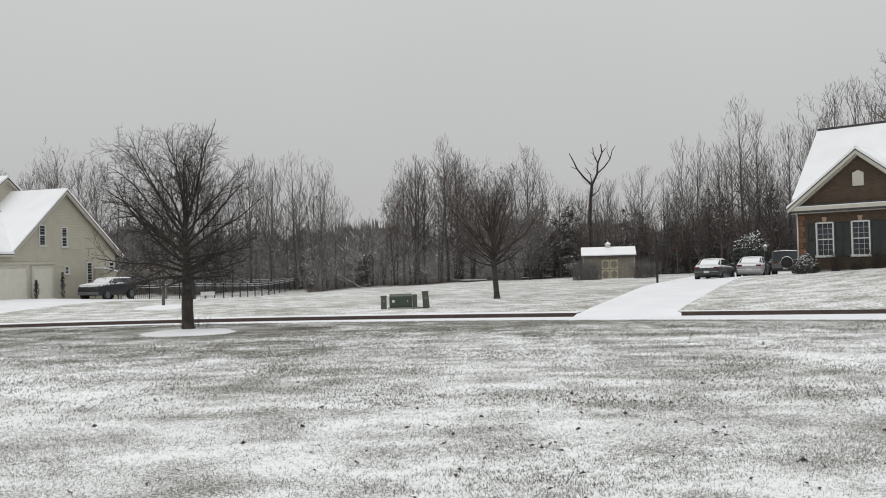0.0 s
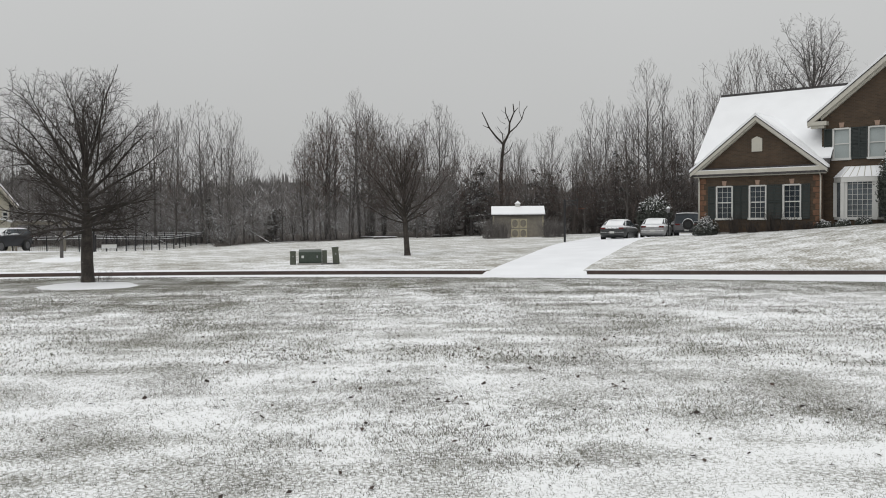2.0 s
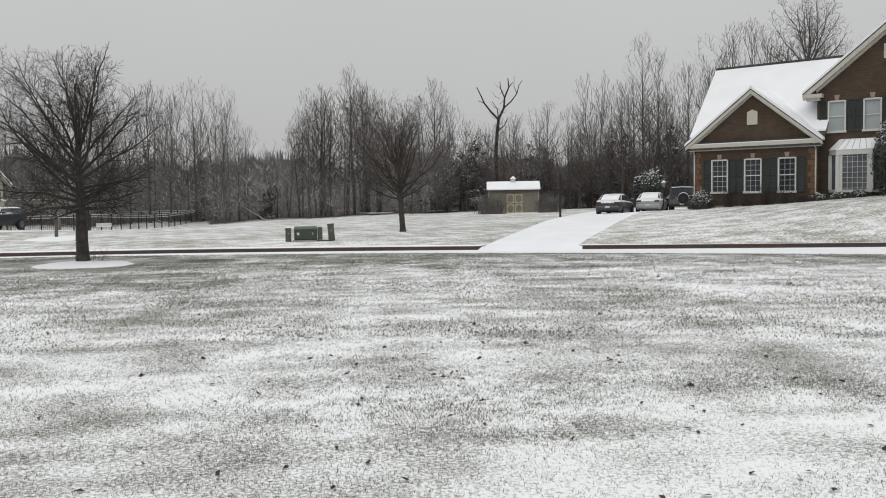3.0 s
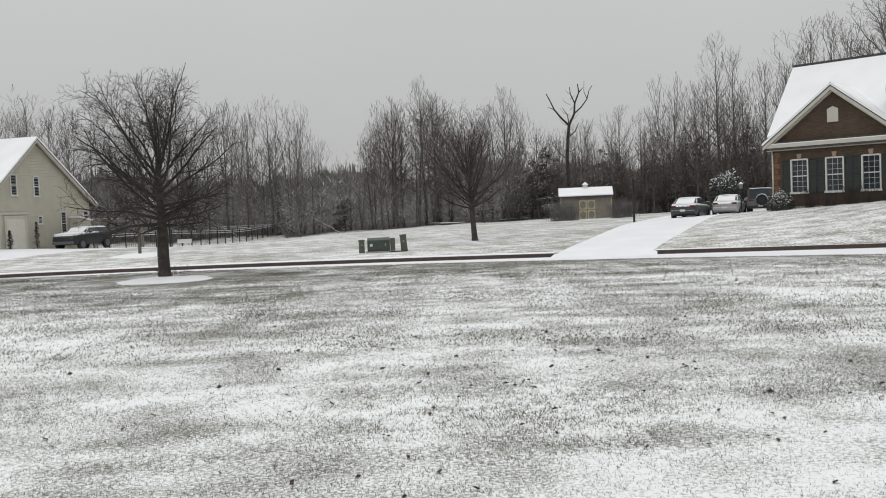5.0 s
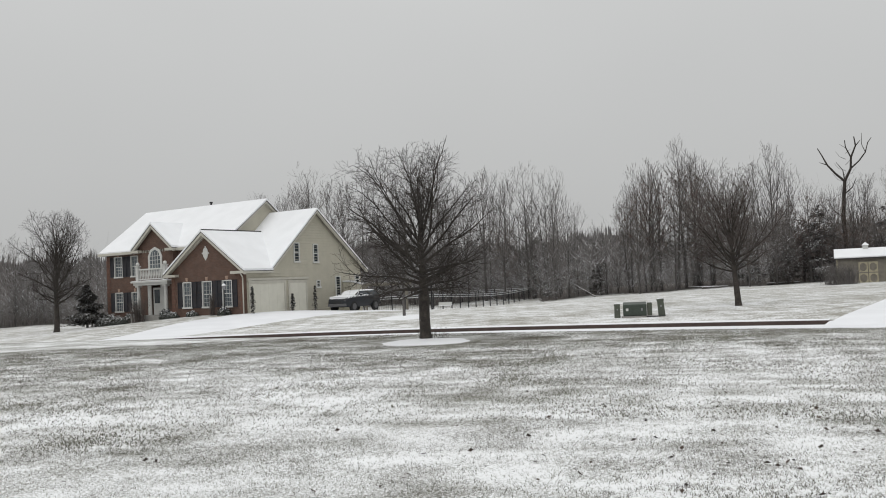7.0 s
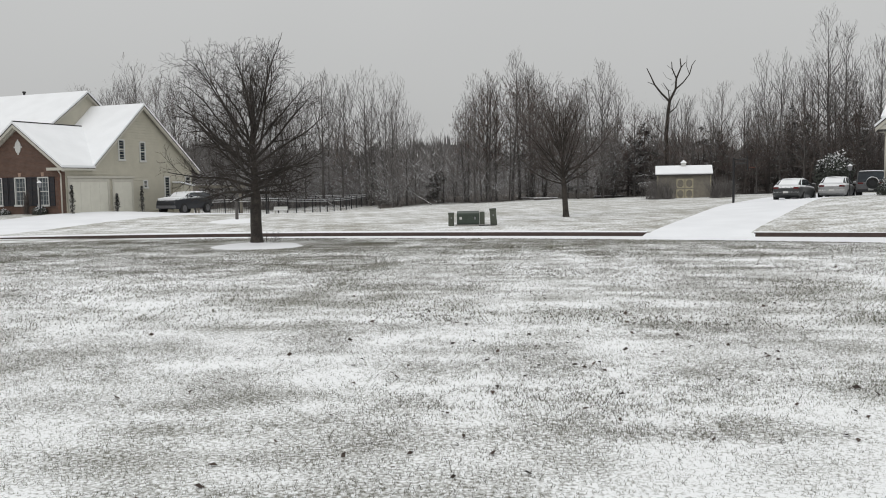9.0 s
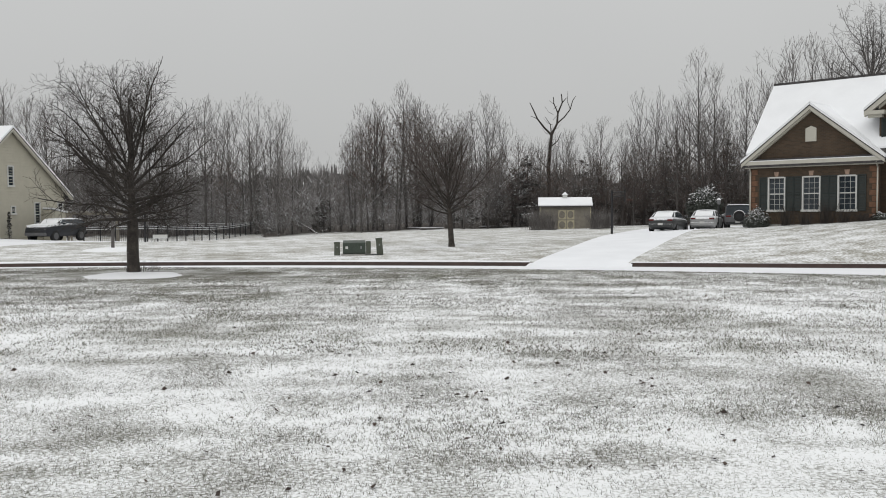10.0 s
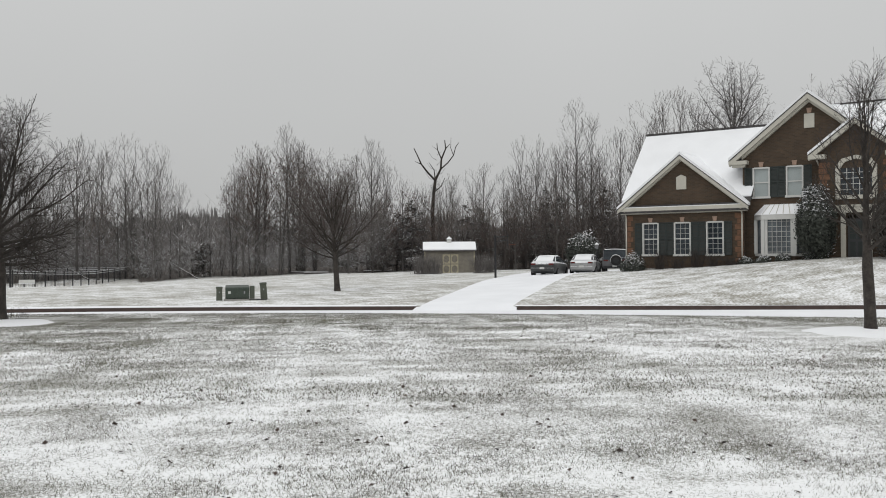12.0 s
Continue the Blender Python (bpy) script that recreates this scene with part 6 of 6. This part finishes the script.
def fence(points, label):
    """Black metal fence: posts, rails with a line of snow."""
    ob = thing("fence", Matrix(), label, "fence", "yard fences")
    for (x0, y0), (x1, y1) in zip(points, points[1:]):
        n = max(1, round(math.hypot(x1 - x0, y1 - y0) / 1.85))
        for i in range(n):
            a = Vector((x0 + (x1 - x0) * i / n, y0 + (y1 - y0) * i / n, 0))
            b = Vector((x0 + (x1 - x0) * (i + 1) / n, y0 + (y1 - y0) * (i + 1) / n, 0))
            a.z, b.z = ground_z(a.x, a.y), ground_z(b.x, b.y)
            part("post", Shape().box(a.x - 0.04, a.x + 0.04, a.y - 0.04, a.y + 0.04, a.z - 0.2, a.z + 1.28), BLACK_METAL, ob)
            up = Vector((0, 0, 1))
            for h in (1.0, 1.18):
                part("rail", Shape().tube(a + up * h, b + up * h, 0.016, 0.016, 4), BLACK_METAL, ob)
            wires = Shape()
            for j in range(1, 8):
                p = a.lerp(b, j / 8)
                wires.box(p.x - 0.008, p.x + 0.008, p.y - 0.008, p.y + 0.008, p.z + 0.02, p.z + 1.0)
            part("wire_panel", wires, BLACK_METAL, ob)
            for h in (1.03, 1.21):
                part("rail_snow", Shape().tube(a + up * h, b + up * h, 0.022, 0.022, 5), SNOW, ob)


fence([(-27.5, 74), (-24.0, 71.5), (-19.64, 69.2), (-18.6, 77), (-17.2, 86), (-16.1, 94.6)], "black metal fence with snow on its rails")
fence([(-16.1, 94.6), (-22, 96), (-29, 94)], "far side of a black metal yard fence")


def pergola(m):
    ob = thing("pergola", m, "dark wooden pergola behind a yard fence", "pergola")
    for x in (-2.0, 2.0):
        for y in (0, 2.6):
            part("post", Shape().box(x - 0.08, x + 0.08, y - 0.08, y + 0.08, -0.3, 2.5), SHED_WALL, ob)
    for y in (0, 2.6):
        part("beam", Shape().box(-2.4, 2.4, y - 0.05, y + 0.05, 2.4, 2.6), SHED_WALL, ob)
    for i in range(9):
        x = -2.2 + 0.55 * i
        part("rafter", Shape().box(x - 0.03, x + 0.03, -0.4, 3.0, 2.6, 2.75), SHED_WALL, ob)
        part("rafter_snow", Shape().box(x - 0.03, x + 0.03, -0.38, 2.98, 2.75, 2.78), SNOW, ob)


pergola(polar_at(-19.0, 84, 15))


def garden_bench(m):
    ob = thing("garden_bench", m, "pale garden bench dusted with snow by the fence", "bench")
    for x in (-0.6, 0.6):
        part("leg", Shape().box(x - 0.03, x + 0.03, -0.25, 0.25, -0.05, 0.4), WHITE, ob)
    part("seat", Shape().box(-0.75, 0.75, -0.28, 0.25, 0.4, 0.45), SNOW, ob)
    part("backrest", Shape().box(-0.75, 0.75, 0.25, 0.3, 0.45, 0.85), WHITE, ob)


garden_bench(polar_at(-15.1, 71, 10) @ Matrix.Diagonal((0.72, 0.72, 0.62, 1)))


# ---- cars ----
def car(m, label, paint, kind="sedan", length=4.75, width=1.82, high=1.45, group="parked cars"):
    """A parked car; local +y is its front. The body is a skin over cross-sections along its length."""
    ob = thing("car", m, label, "car", group)
    L, w, H = length, width / 2, high
    if kind == "sedan":
        prof = ((0, 0.62, 0.86, 0.0), (0.02, 0.40, 0.98, 0.0), (0.06, 0.30, 1.04, 0.0), (0.16, 0.22, 1.05, 0.0), (0.55, 0.20, 1.0, 0.0), (0.72, 0.20, 0.96, 0.0), (0.88, 0.22, 0.86, 0.0), (0.97, 0.30, 0.72, 0.0), (1.0, 0.42, 0.6, 0.0))
        cab = ((0.10, 0.0), (0.27, 0.92), (0.36, 1.0), (0.50, 1.0), (0.56, 0.93), (0.73, 0.0))
        belt = 1.0
    elif kind == "pickup":
        prof = ((0, 0.6, 1.15, 0.0), (0.015, 0.45, 1.2, 0.0), (0.05, 0.38, 1.22, 0.0), (0.5, 0.34, 1.22, 0.0), (0.68, 0.34, 1.2, 0.0), (0.93, 0.36, 1.12, 0.0), (0.985, 0.42, 1.0, 0.0), (1.0, 0.5, 0.85, 0.0))
        cab = ((0.03, 0.0), (0.10, 0.9), (0.16, 1.0), (0.52, 1.0), (0.58, 0.94), (0.70, 0.0))
        belt = 1.18
    else:
        prof = ((0, 0.55, 1.05, 0.0), (0.01, 0.45, 1.12, 0.0), (0.6, 0.42, 1.12, 0.0), (0.66, 0.45, 1.1, 0.0), (0.95, 0.5, 1.02, 0.0), (1.0, 0.55, 0.95, 0.0))
        cab = ((0.0, 0.0), (0.015, 0.97), (0.04, 1.0), (0.56, 1.0), (0.58, 0.96), (0.64, 0.0))
        belt = 1.1
    sh, n = Shape(), 10
    for t, lo, hi, _ in prof:
        y = (t - 0.5) * L
        nose = 1 - 0.18 * max(0.0, abs(t - 0.5) * 2 - 0.85) / 0.15 if kind != "jeep" else 1 - 0.04 * (abs(t - 0.5) > 0.49)
        a = w * nose
        sec = [(a * 0.9, lo), (a * 0.985, lo + (hi - lo) * 0.25), (a, lo + (hi - lo) * 0.55), (a * 0.965, lo + (hi - lo) * 0.85), (a * 0.86, hi)]
        sh.v += [Vector((x, y, z)) for x, z in sec] + [Vector((-x, y, z)) for x, z in reversed(sec)]
    k = len(prof)
    for i in range(k - 1):
        sh.f += [(i * n + j, i * n + (j + 1) % n, (i + 1) * n + (j + 1) % n, (i + 1) * n + j) for j in range(n)]
    sh.f += [tuple(range(n - 1, -1, -1)), tuple((k - 1) * n + j for j in range(n))]
    part("body", sh, paint, ob, smooth=True, bevel=0.012)
    # cabin: glass below, painted roof and pillars
    gl = Shape()
    for t, u in cab:
        y, z = (t - 0.5) * L, belt + (H - 0.05 - belt) * u
        b, c = w * 0.90, w * (0.90 - 0.20 * u if kind != "jeep" else 0.9 - 0.05 * u)
        gl.v += [Vector((b, y, belt - 0.06)), Vector((c, y, z)), Vector((-c, y, z)), Vector((-b, y, belt - 0.06))]
    for i in range(len(cab) - 1):
        gl.f += [(i * 4 + j, i * 4 + j + 1, i * 4 + 5 + j, i * 4 + 4 + j) for j in range(3)]
    cabin = part("cabin_glass", gl, GLASS, ob, "dark car windows")
    rf = Shape()
    top = [(t, u) for t, u in cab if u > 0.85]
    for t, u in top:
        y, z = (t - 0.5) * L, belt + (H - 0.05 - belt) * u
        c = w * (0.90 - 0.20 * u if kind != "jeep" else 0.9 - 0.05 * u) + 0.012
        rf.v += [Vector((c, y, z - 0.03)), Vector((c * 0.96, y, z + 0.03)), Vector((0, y, z + 0.055)), Vector((-c * 0.96, y, z + 0.03)), Vector((-c, y, z - 0.03))]
    for i in range(len(top) - 1):
        rf.f += [(i * 5 + j, i * 5 + j + 1, i * 5 + 6 + j, i * 5 + 5 + j) for j in range(4)]
    part("roof", rf, BLACK_METAL if kind == "jeep" else paint, ob, smooth=True)
    sn = Shape()
    for i, (t, u) in enumerate(top):
        y, z = (t - 0.5) * L, belt + (H - 0.05 - belt) * u + 0.04
        c = w * 0.68 if kind != "jeep" else w * 0.8
        lift = 0.03 if 0 < i < len(top) - 1 else 0.012
        sn.v += [Vector((c, y, z - 0.01)), Vector((c * 0.9, y, z + lift)), Vector((0, y, z + lift + 0.025)), Vector((-c * 0.9, y, z + lift)), Vector((-c, y, z - 0.01))]
    for i in range(len(top) - 1):
        sn.f += [(i * 5 + j, i * 5 + j + 1, i * 5 + 6 + j, i * 5 + 5 + j) for j in range(4)]
    part("roof_snow", sn, SNOW, ob, "snow lying on the car roof", smooth=True)
    # snow on rear window, boot and bonnet
    def sheet(t0, t1, z0, z1, half):
        part("snow", Shape().slab([(-half, (t0 - 0.5) * L, z0), (half, (t0 - 0.5) * L, z0), (half * 0.96, (t1 - 0.5) * L, z1), (-half * 0.96, (t1 - 0.5) * L, z1)], 0.03), SNOW, ob)
    if kind == "sedan":
        sheet(0.035, 0.10, 1.05, 1.075, w * 0.8), sheet(0.72, 0.93, 1.0, 0.84, w * 0.8)
        sheet(0.125, 0.275, belt + 0.10, belt + (H - belt) * 0.93, w * 0.66)
    elif kind == "pickup":
        sheet(0.70, 0.965, 1.235, 1.12, w * 0.86)
        sheet(0.58, 0.69, belt + (H - belt) * 0.94, belt + 0.08, w * 0.68)
    for sx in (1, -1):
        for t, u in (("rear", cab[1]), ("mid", ((cab[2][0] + cab[3][0]) / 2, 1.0)), ("front", cab[4])):
            y0 = (cab[0][0] - 0.5) * L if t == "rear" else ((cab[5][0] - 0.5) * L if t == "front" else (u[0] - 0.5) * L)
            y1 = (u[0] - 0.5) * L
            z1 = belt + (H - 0.05 - belt) * u[1]
            c1 = w * (0.90 - 0.20 * u[1] if kind != "jeep" else 0.9 - 0.05 * u[1])
            part("pillar", Shape().tube((sx * w * 0.905, y0, belt - 0.05), (sx * (c1 + 0.006), y1, z1), 0.035, 0.03, 6), paint, cabin)
        for t in (0.19, 0.81):
            R0 = 0.33 if kind == "sedan" else 0.39
            yy = (t - 0.5) * L
            wh = part("wheel", Shape().tube((sx * (w - 0.2), yy, R0 - 0.02), (sx * (w + 0.01), yy, R0 - 0.02), R0, R0, 22).tube((sx * (w + 0.01), yy, R0 - 0.02), (sx * (w + 0.03), yy, R0 - 0.02), R0 * 0.97, R0 * 0.85, 22), RUBBER, ob, smooth=False)
            part("rim", Shape().tube((sx * (w + 0.02), yy, R0 - 0.02), (sx * (w + 0.036), yy, R0 - 0.02), R0 * 0.66, R0 * 0.62, 18), RIM, wh)
        part("mirror", Shape().box(sx * w - 0.0 if sx > 0 else -w - 0.2, sx * w + 0.2 if sx > 0 else -w, (cab[5][0] - 0.5) * L - 0.35, (cab[5][0] - 0.5) * L - 0.22, belt - 0.02, belt + 0.13), paint, ob, bevel=0.03)
        zt = 0.82 if kind == "sedan" else 0.95
        part("tail_light", Shape().box(min(sx * w * 0.5, sx * w * 0.86), max(sx * w * 0.5, sx * w * 0.86), -L / 2 - 0.012, -L / 2 + 0.12, zt, zt + 0.12), TAIL, ob, "red tail light", bevel=0.015)
        part("headlight", Shape().box(min(sx * w * 0.52, sx * w * 0.80), max(sx * w * 0.52, sx * w * 0.80), L / 2 - 0.14, L / 2 - 0.005, zt - 0.2, zt - 0.08), RIM, ob, "headlight", bevel=0.015)
    zb = 0.42
    part("rear_bumper", Shape().box(-w * 0.88, w * 0.88, -L / 2 - 0.05, -L / 2 + 0.1, zb, zb + 0.2), paint if kind == "sedan" else BLACK_METAL, ob, bevel=0.03)
    part("front_bumper", Shape().box(-w * 0.84, w * 0.84, L / 2 - 0.12, L / 2 + 0.04, zb, zb + 0.2), RIM if kind == "pickup" else paint, ob, bevel=0.03)
    part("grille", Shape().box(-w * 0.45, w * 0.45, L / 2 - 0.1, L / 2 + 0.012, zb + 0.22, zb + 0.36), BLACK_METAL, ob)
    part("number_plate", Shape().box(-0.16, 0.16, -L / 2 - 0.062, -L / 2 - 0.051, zb + 0.12, zb + 0.26), WHITE, ob, "plain pale number plate")
    if kind == "jeep":
        spare = part("spare_wheel", Shape().tube((0.1, -L / 2 - 0.26, 1.02), (0.1, -L / 2 - 0.02, 1.02), 0.38, 0.38, 24), RUBBER, ob, "spare wheel on the tailgate")
        ring = Shape()
        for i in range(24):
            a, b = 6.2832 * i / 24, 6.2832 * (i + 1) / 24
            if math.sin(a) > -0.2:
                ring.tube((0.1 + 0.36 * math.cos(a), -L / 2 - 0.15, 1.02 + 0.38 * math.sin(a)), (0.1 + 0.36 * math.cos(b), -L / 2 - 0.15, 1.02 + 0.38 * math.sin(b)), 0.05, 0.05, 5, False)
        part("spare_snow", ring, SNOW, spare)
        part("spare_rim", Shape().tube((0.1, -L / 2 - 0.28, 1.02), (0.1, -L / 2 - 0.262, 1.02), 0.2, 0.2, 16), BLACK_METAL, spare)
    return ob


TAIL = material("red lamp glass", (0.12, 0.012, 0.012), 0.2, vary=0.2)
GREY_PAINT = snow_topped("dark grey car paint", (0.040, 0.042, 0.042), 0.62, fine=12, vary=0.15, rough=0.35, bump=0)
SILVER_PAINT = snow_topped("silver car paint", (0.34, 0.34, 0.34), 0.75, fine=12, vary=0.12, rough=0.35, bump=0)
WHITE_PAINT = snow_topped("grey jeep paint", (0.13, 0.13, 0.135), 0.5, fine=12, vary=0.12, rough=0.4, bump=0)
BLUE_PAINT = snow_topped("dark blue car paint", (0.010, 0.012, 0.017), 0.5, fine=12, vary=0.15, rough=0.5, bump=0)
car(polar_at(17.15, 63.0, -30, -0.1), "dark grey sedan with snow on its roof and boot", GREY_PAINT)
car(polar_at(19.45, 65.8, -27, -0.08), "silver sedan with snow on its roof and boot", SILVER_PAINT)
car(polar_at(21.35, 67.5, -24, -0.12), "grey off-road car with a spare wheel on the tailgate", WHITE_PAINT, "jeep", 4.2, 1.85, 1.82)
car(polar_at(-20.95, 67, 166), "dark blue pickup with snow on bonnet and windscreen", BLUE_PAINT, "pickup", 4.6, 1.9, 1.55)


def lamp_post(m):
    ob = thing("lamp_post", m, "short garden lamp post with a snow-capped lantern", "lamp post")
    part("post", Shape().tube((0, 0, -0.2), (0, 0, 1.75), 0.05, 0.04, 8), BLACK_METAL, ob)
    part("lantern", Shape().tube((0, 0, 1.75), (0, 0, 2.05), 0.09, 0.14, 6), STEEL, ob)
    part("cap_snow", Shape().tube((0, 0, 2.05), (0, 0, 2.2), 0.17, 0.04, 8), SNOW, ob)


lamp_post(polar_at(20.15, 64.5))
lamp_post(pose(*local(LH, -0.85, -1.06), ground_z(*local(LH, -0.85, -1.06))))


# ---- fallen timber at the edge of the woods ----
def log(az, d, length, r, turn, tilt, label):
    ob = thing("fallen_log", polar_at(az, d, turn, r * 0.6), label, "log", "fallen logs")
    n = 8
    segs = [(length * (i / n - 0.5), 0.06 * math.sin(i * 2.1), tilt * length * i / n, length * ((i + 1) / n - 0.5), 0.06 * math.sin((i + 1) * 2.1), tilt * length * (i + 1) / n, r * (1 - 0.5 * i / n), r * (1 - 0.5 * (i + 1) / n)) for i in range(n)]
    a = new("trunk", limb_mesh("trunk", segs, WOOD_BARK))
    s = [(*q[:2], q[2] + q[6] * 0.75, *q[3:5], q[5] + q[7] * 0.75, q[6] * 0.55, q[7] * 0.55) for q in segs]
    b = new("log_snow", limb_mesh("log_snow", s, SNOW))
    a.parent = b.parent = ob


for az, d, ln, r, turn, tilt in ((-6.3, 90, 3.6, 0.06, 150, 0.5), (2.0, 89, 2.4, 0.13, 10, 0.02), (-12.5, 98, 3.0, 0.06, 160, 0.5), (1.0, 91, 2.0, 0.12, 170, 0.05), (6.0, 89, 3.0, 0.12, 5, 0.03)):
    log(az, d, ln, r, turn, tilt, "fallen log with snow along its top at the woods")


# ---- grass and leaves on the near lawn ----
def blades(seed, near, far, count, width, high, bare):
    """Single grass blades that stand through the snow, thicker where the snow is thin."""
    g = np.random.default_rng(seed)
    az = np.radians(g.uniform(-47, 44, count))
    r = np.sqrt(g.uniform(near * near, far * far, count))
    x, y = r * np.sin(az), r * np.cos(az)
    mask = 0.80 * (thin_snow(x, y) - 0.5) + 0.6 * (value_noise(x, y, 0.07, 2) - 0.5)
    line = np.interp(x, range(-60, 61), [kerb_y(a) for a in range(-60, 61)])
    ok = (g.random(count) < np.clip(bare + mask, 0.03, 0.95)) & ((y - line) / np.hypot(1, 0.2) < -road_width(x) - 0.15)
    for cx, cy, cr in ((T1[0] + 0.3, T1[1] - 0.95, 1.6), (T3[0] + 0.1, T3[1] - 0.2, 1.75)):
        ok &= np.hypot(x - cx, y - cy) > cr * (0.9 + 0.2 * g.random(count))
    x, y = x[ok], y[ok]
    n = len(x)
    z = lawn_level(x, y) - 0.012
    a = g.uniform(0, 6.2832, n)
    h = high * (0.45 + 0.9 * g.random(n))
    w = width * (0.6 + 0.8 * g.random(n))
    lean = g.normal(0, 0.55, (n, 2)) * h[:, None]
    base = np.stack([x, y, z], 1)
    side = np.stack([np.cos(a), np.sin(a), np.zeros(n)], 1) * w[:, None] * 0.5
    tip = base + np.stack([lean[:, 0], lean[:, 1], h], 1)
    v = np.stack([base - side, base + side, tip], 1).reshape(-1, 3)
    return v, np.arange(3 * n).reshape(-1, 3)


va, fa = blades(1, 4.3, 11, 700000, 0.0056, 0.030, 0.31)
vb, fb = blades(2, 11, 36, 1200000, 0.015, 0.036, 0.36)
tagged(new("lawn_grass", raw_mesh("lawn_grass", np.concatenate([va, vb]), np.concatenate([fa, fb + len(va)]), GRASS, False)),
       "short winter grass blades standing through thin snow", "grass", kind="stuff")


def fallen_leaves():
    g = np.random.default_rng(8)
    n = 520
    az, r = np.radians(g.uniform(-46, 42, n)), np.sqrt(g.uniform(4.6 ** 2, 26 ** 2, n))
    x, y = r * np.sin(az), r * np.cos(az)
    more = g.random(n) < 0.35
    x[more], y[more] = g.normal(1.2, 1.6, more.sum()), g.normal(8.5, 2.4, more.sum())
    y = np.maximum(y, 4.5)
    z = lawn_level(x, y) + 0.015
    s = 0.016 + 0.022 * g.random(n)
    a = g.uniform(0, 6.2832, n)
    d = np.stack([np.cos(a), np.sin(a), g.normal(0, 0.2, n)], 1) * s[:, None]
    e = np.stack([-np.sin(a), np.cos(a), g.normal(0.3, 0.35, n)], 1) * s[:, None] * 0.6
    c = np.stack([x, y, z], 1)
    up = np.array([0, 0, 1.0]) * s[:, None] * 0.15
    v = np.stack([c - d, c - e + up, c + d, c + e + up], 1).reshape(-1, 3)
    f = (np.arange(n) * 4)[:, None, None] + np.array([[0, 1, 2], [0, 2, 3]])[None]
    tagged(new("fallen_leaves", raw_mesh("fallen_leaves", v, f.reshape(-1, 3), LEAF, False)), "dark curled dead leaves scattered over the snowy lawn", "leaves", kind="stuff")


fallen_leaves()
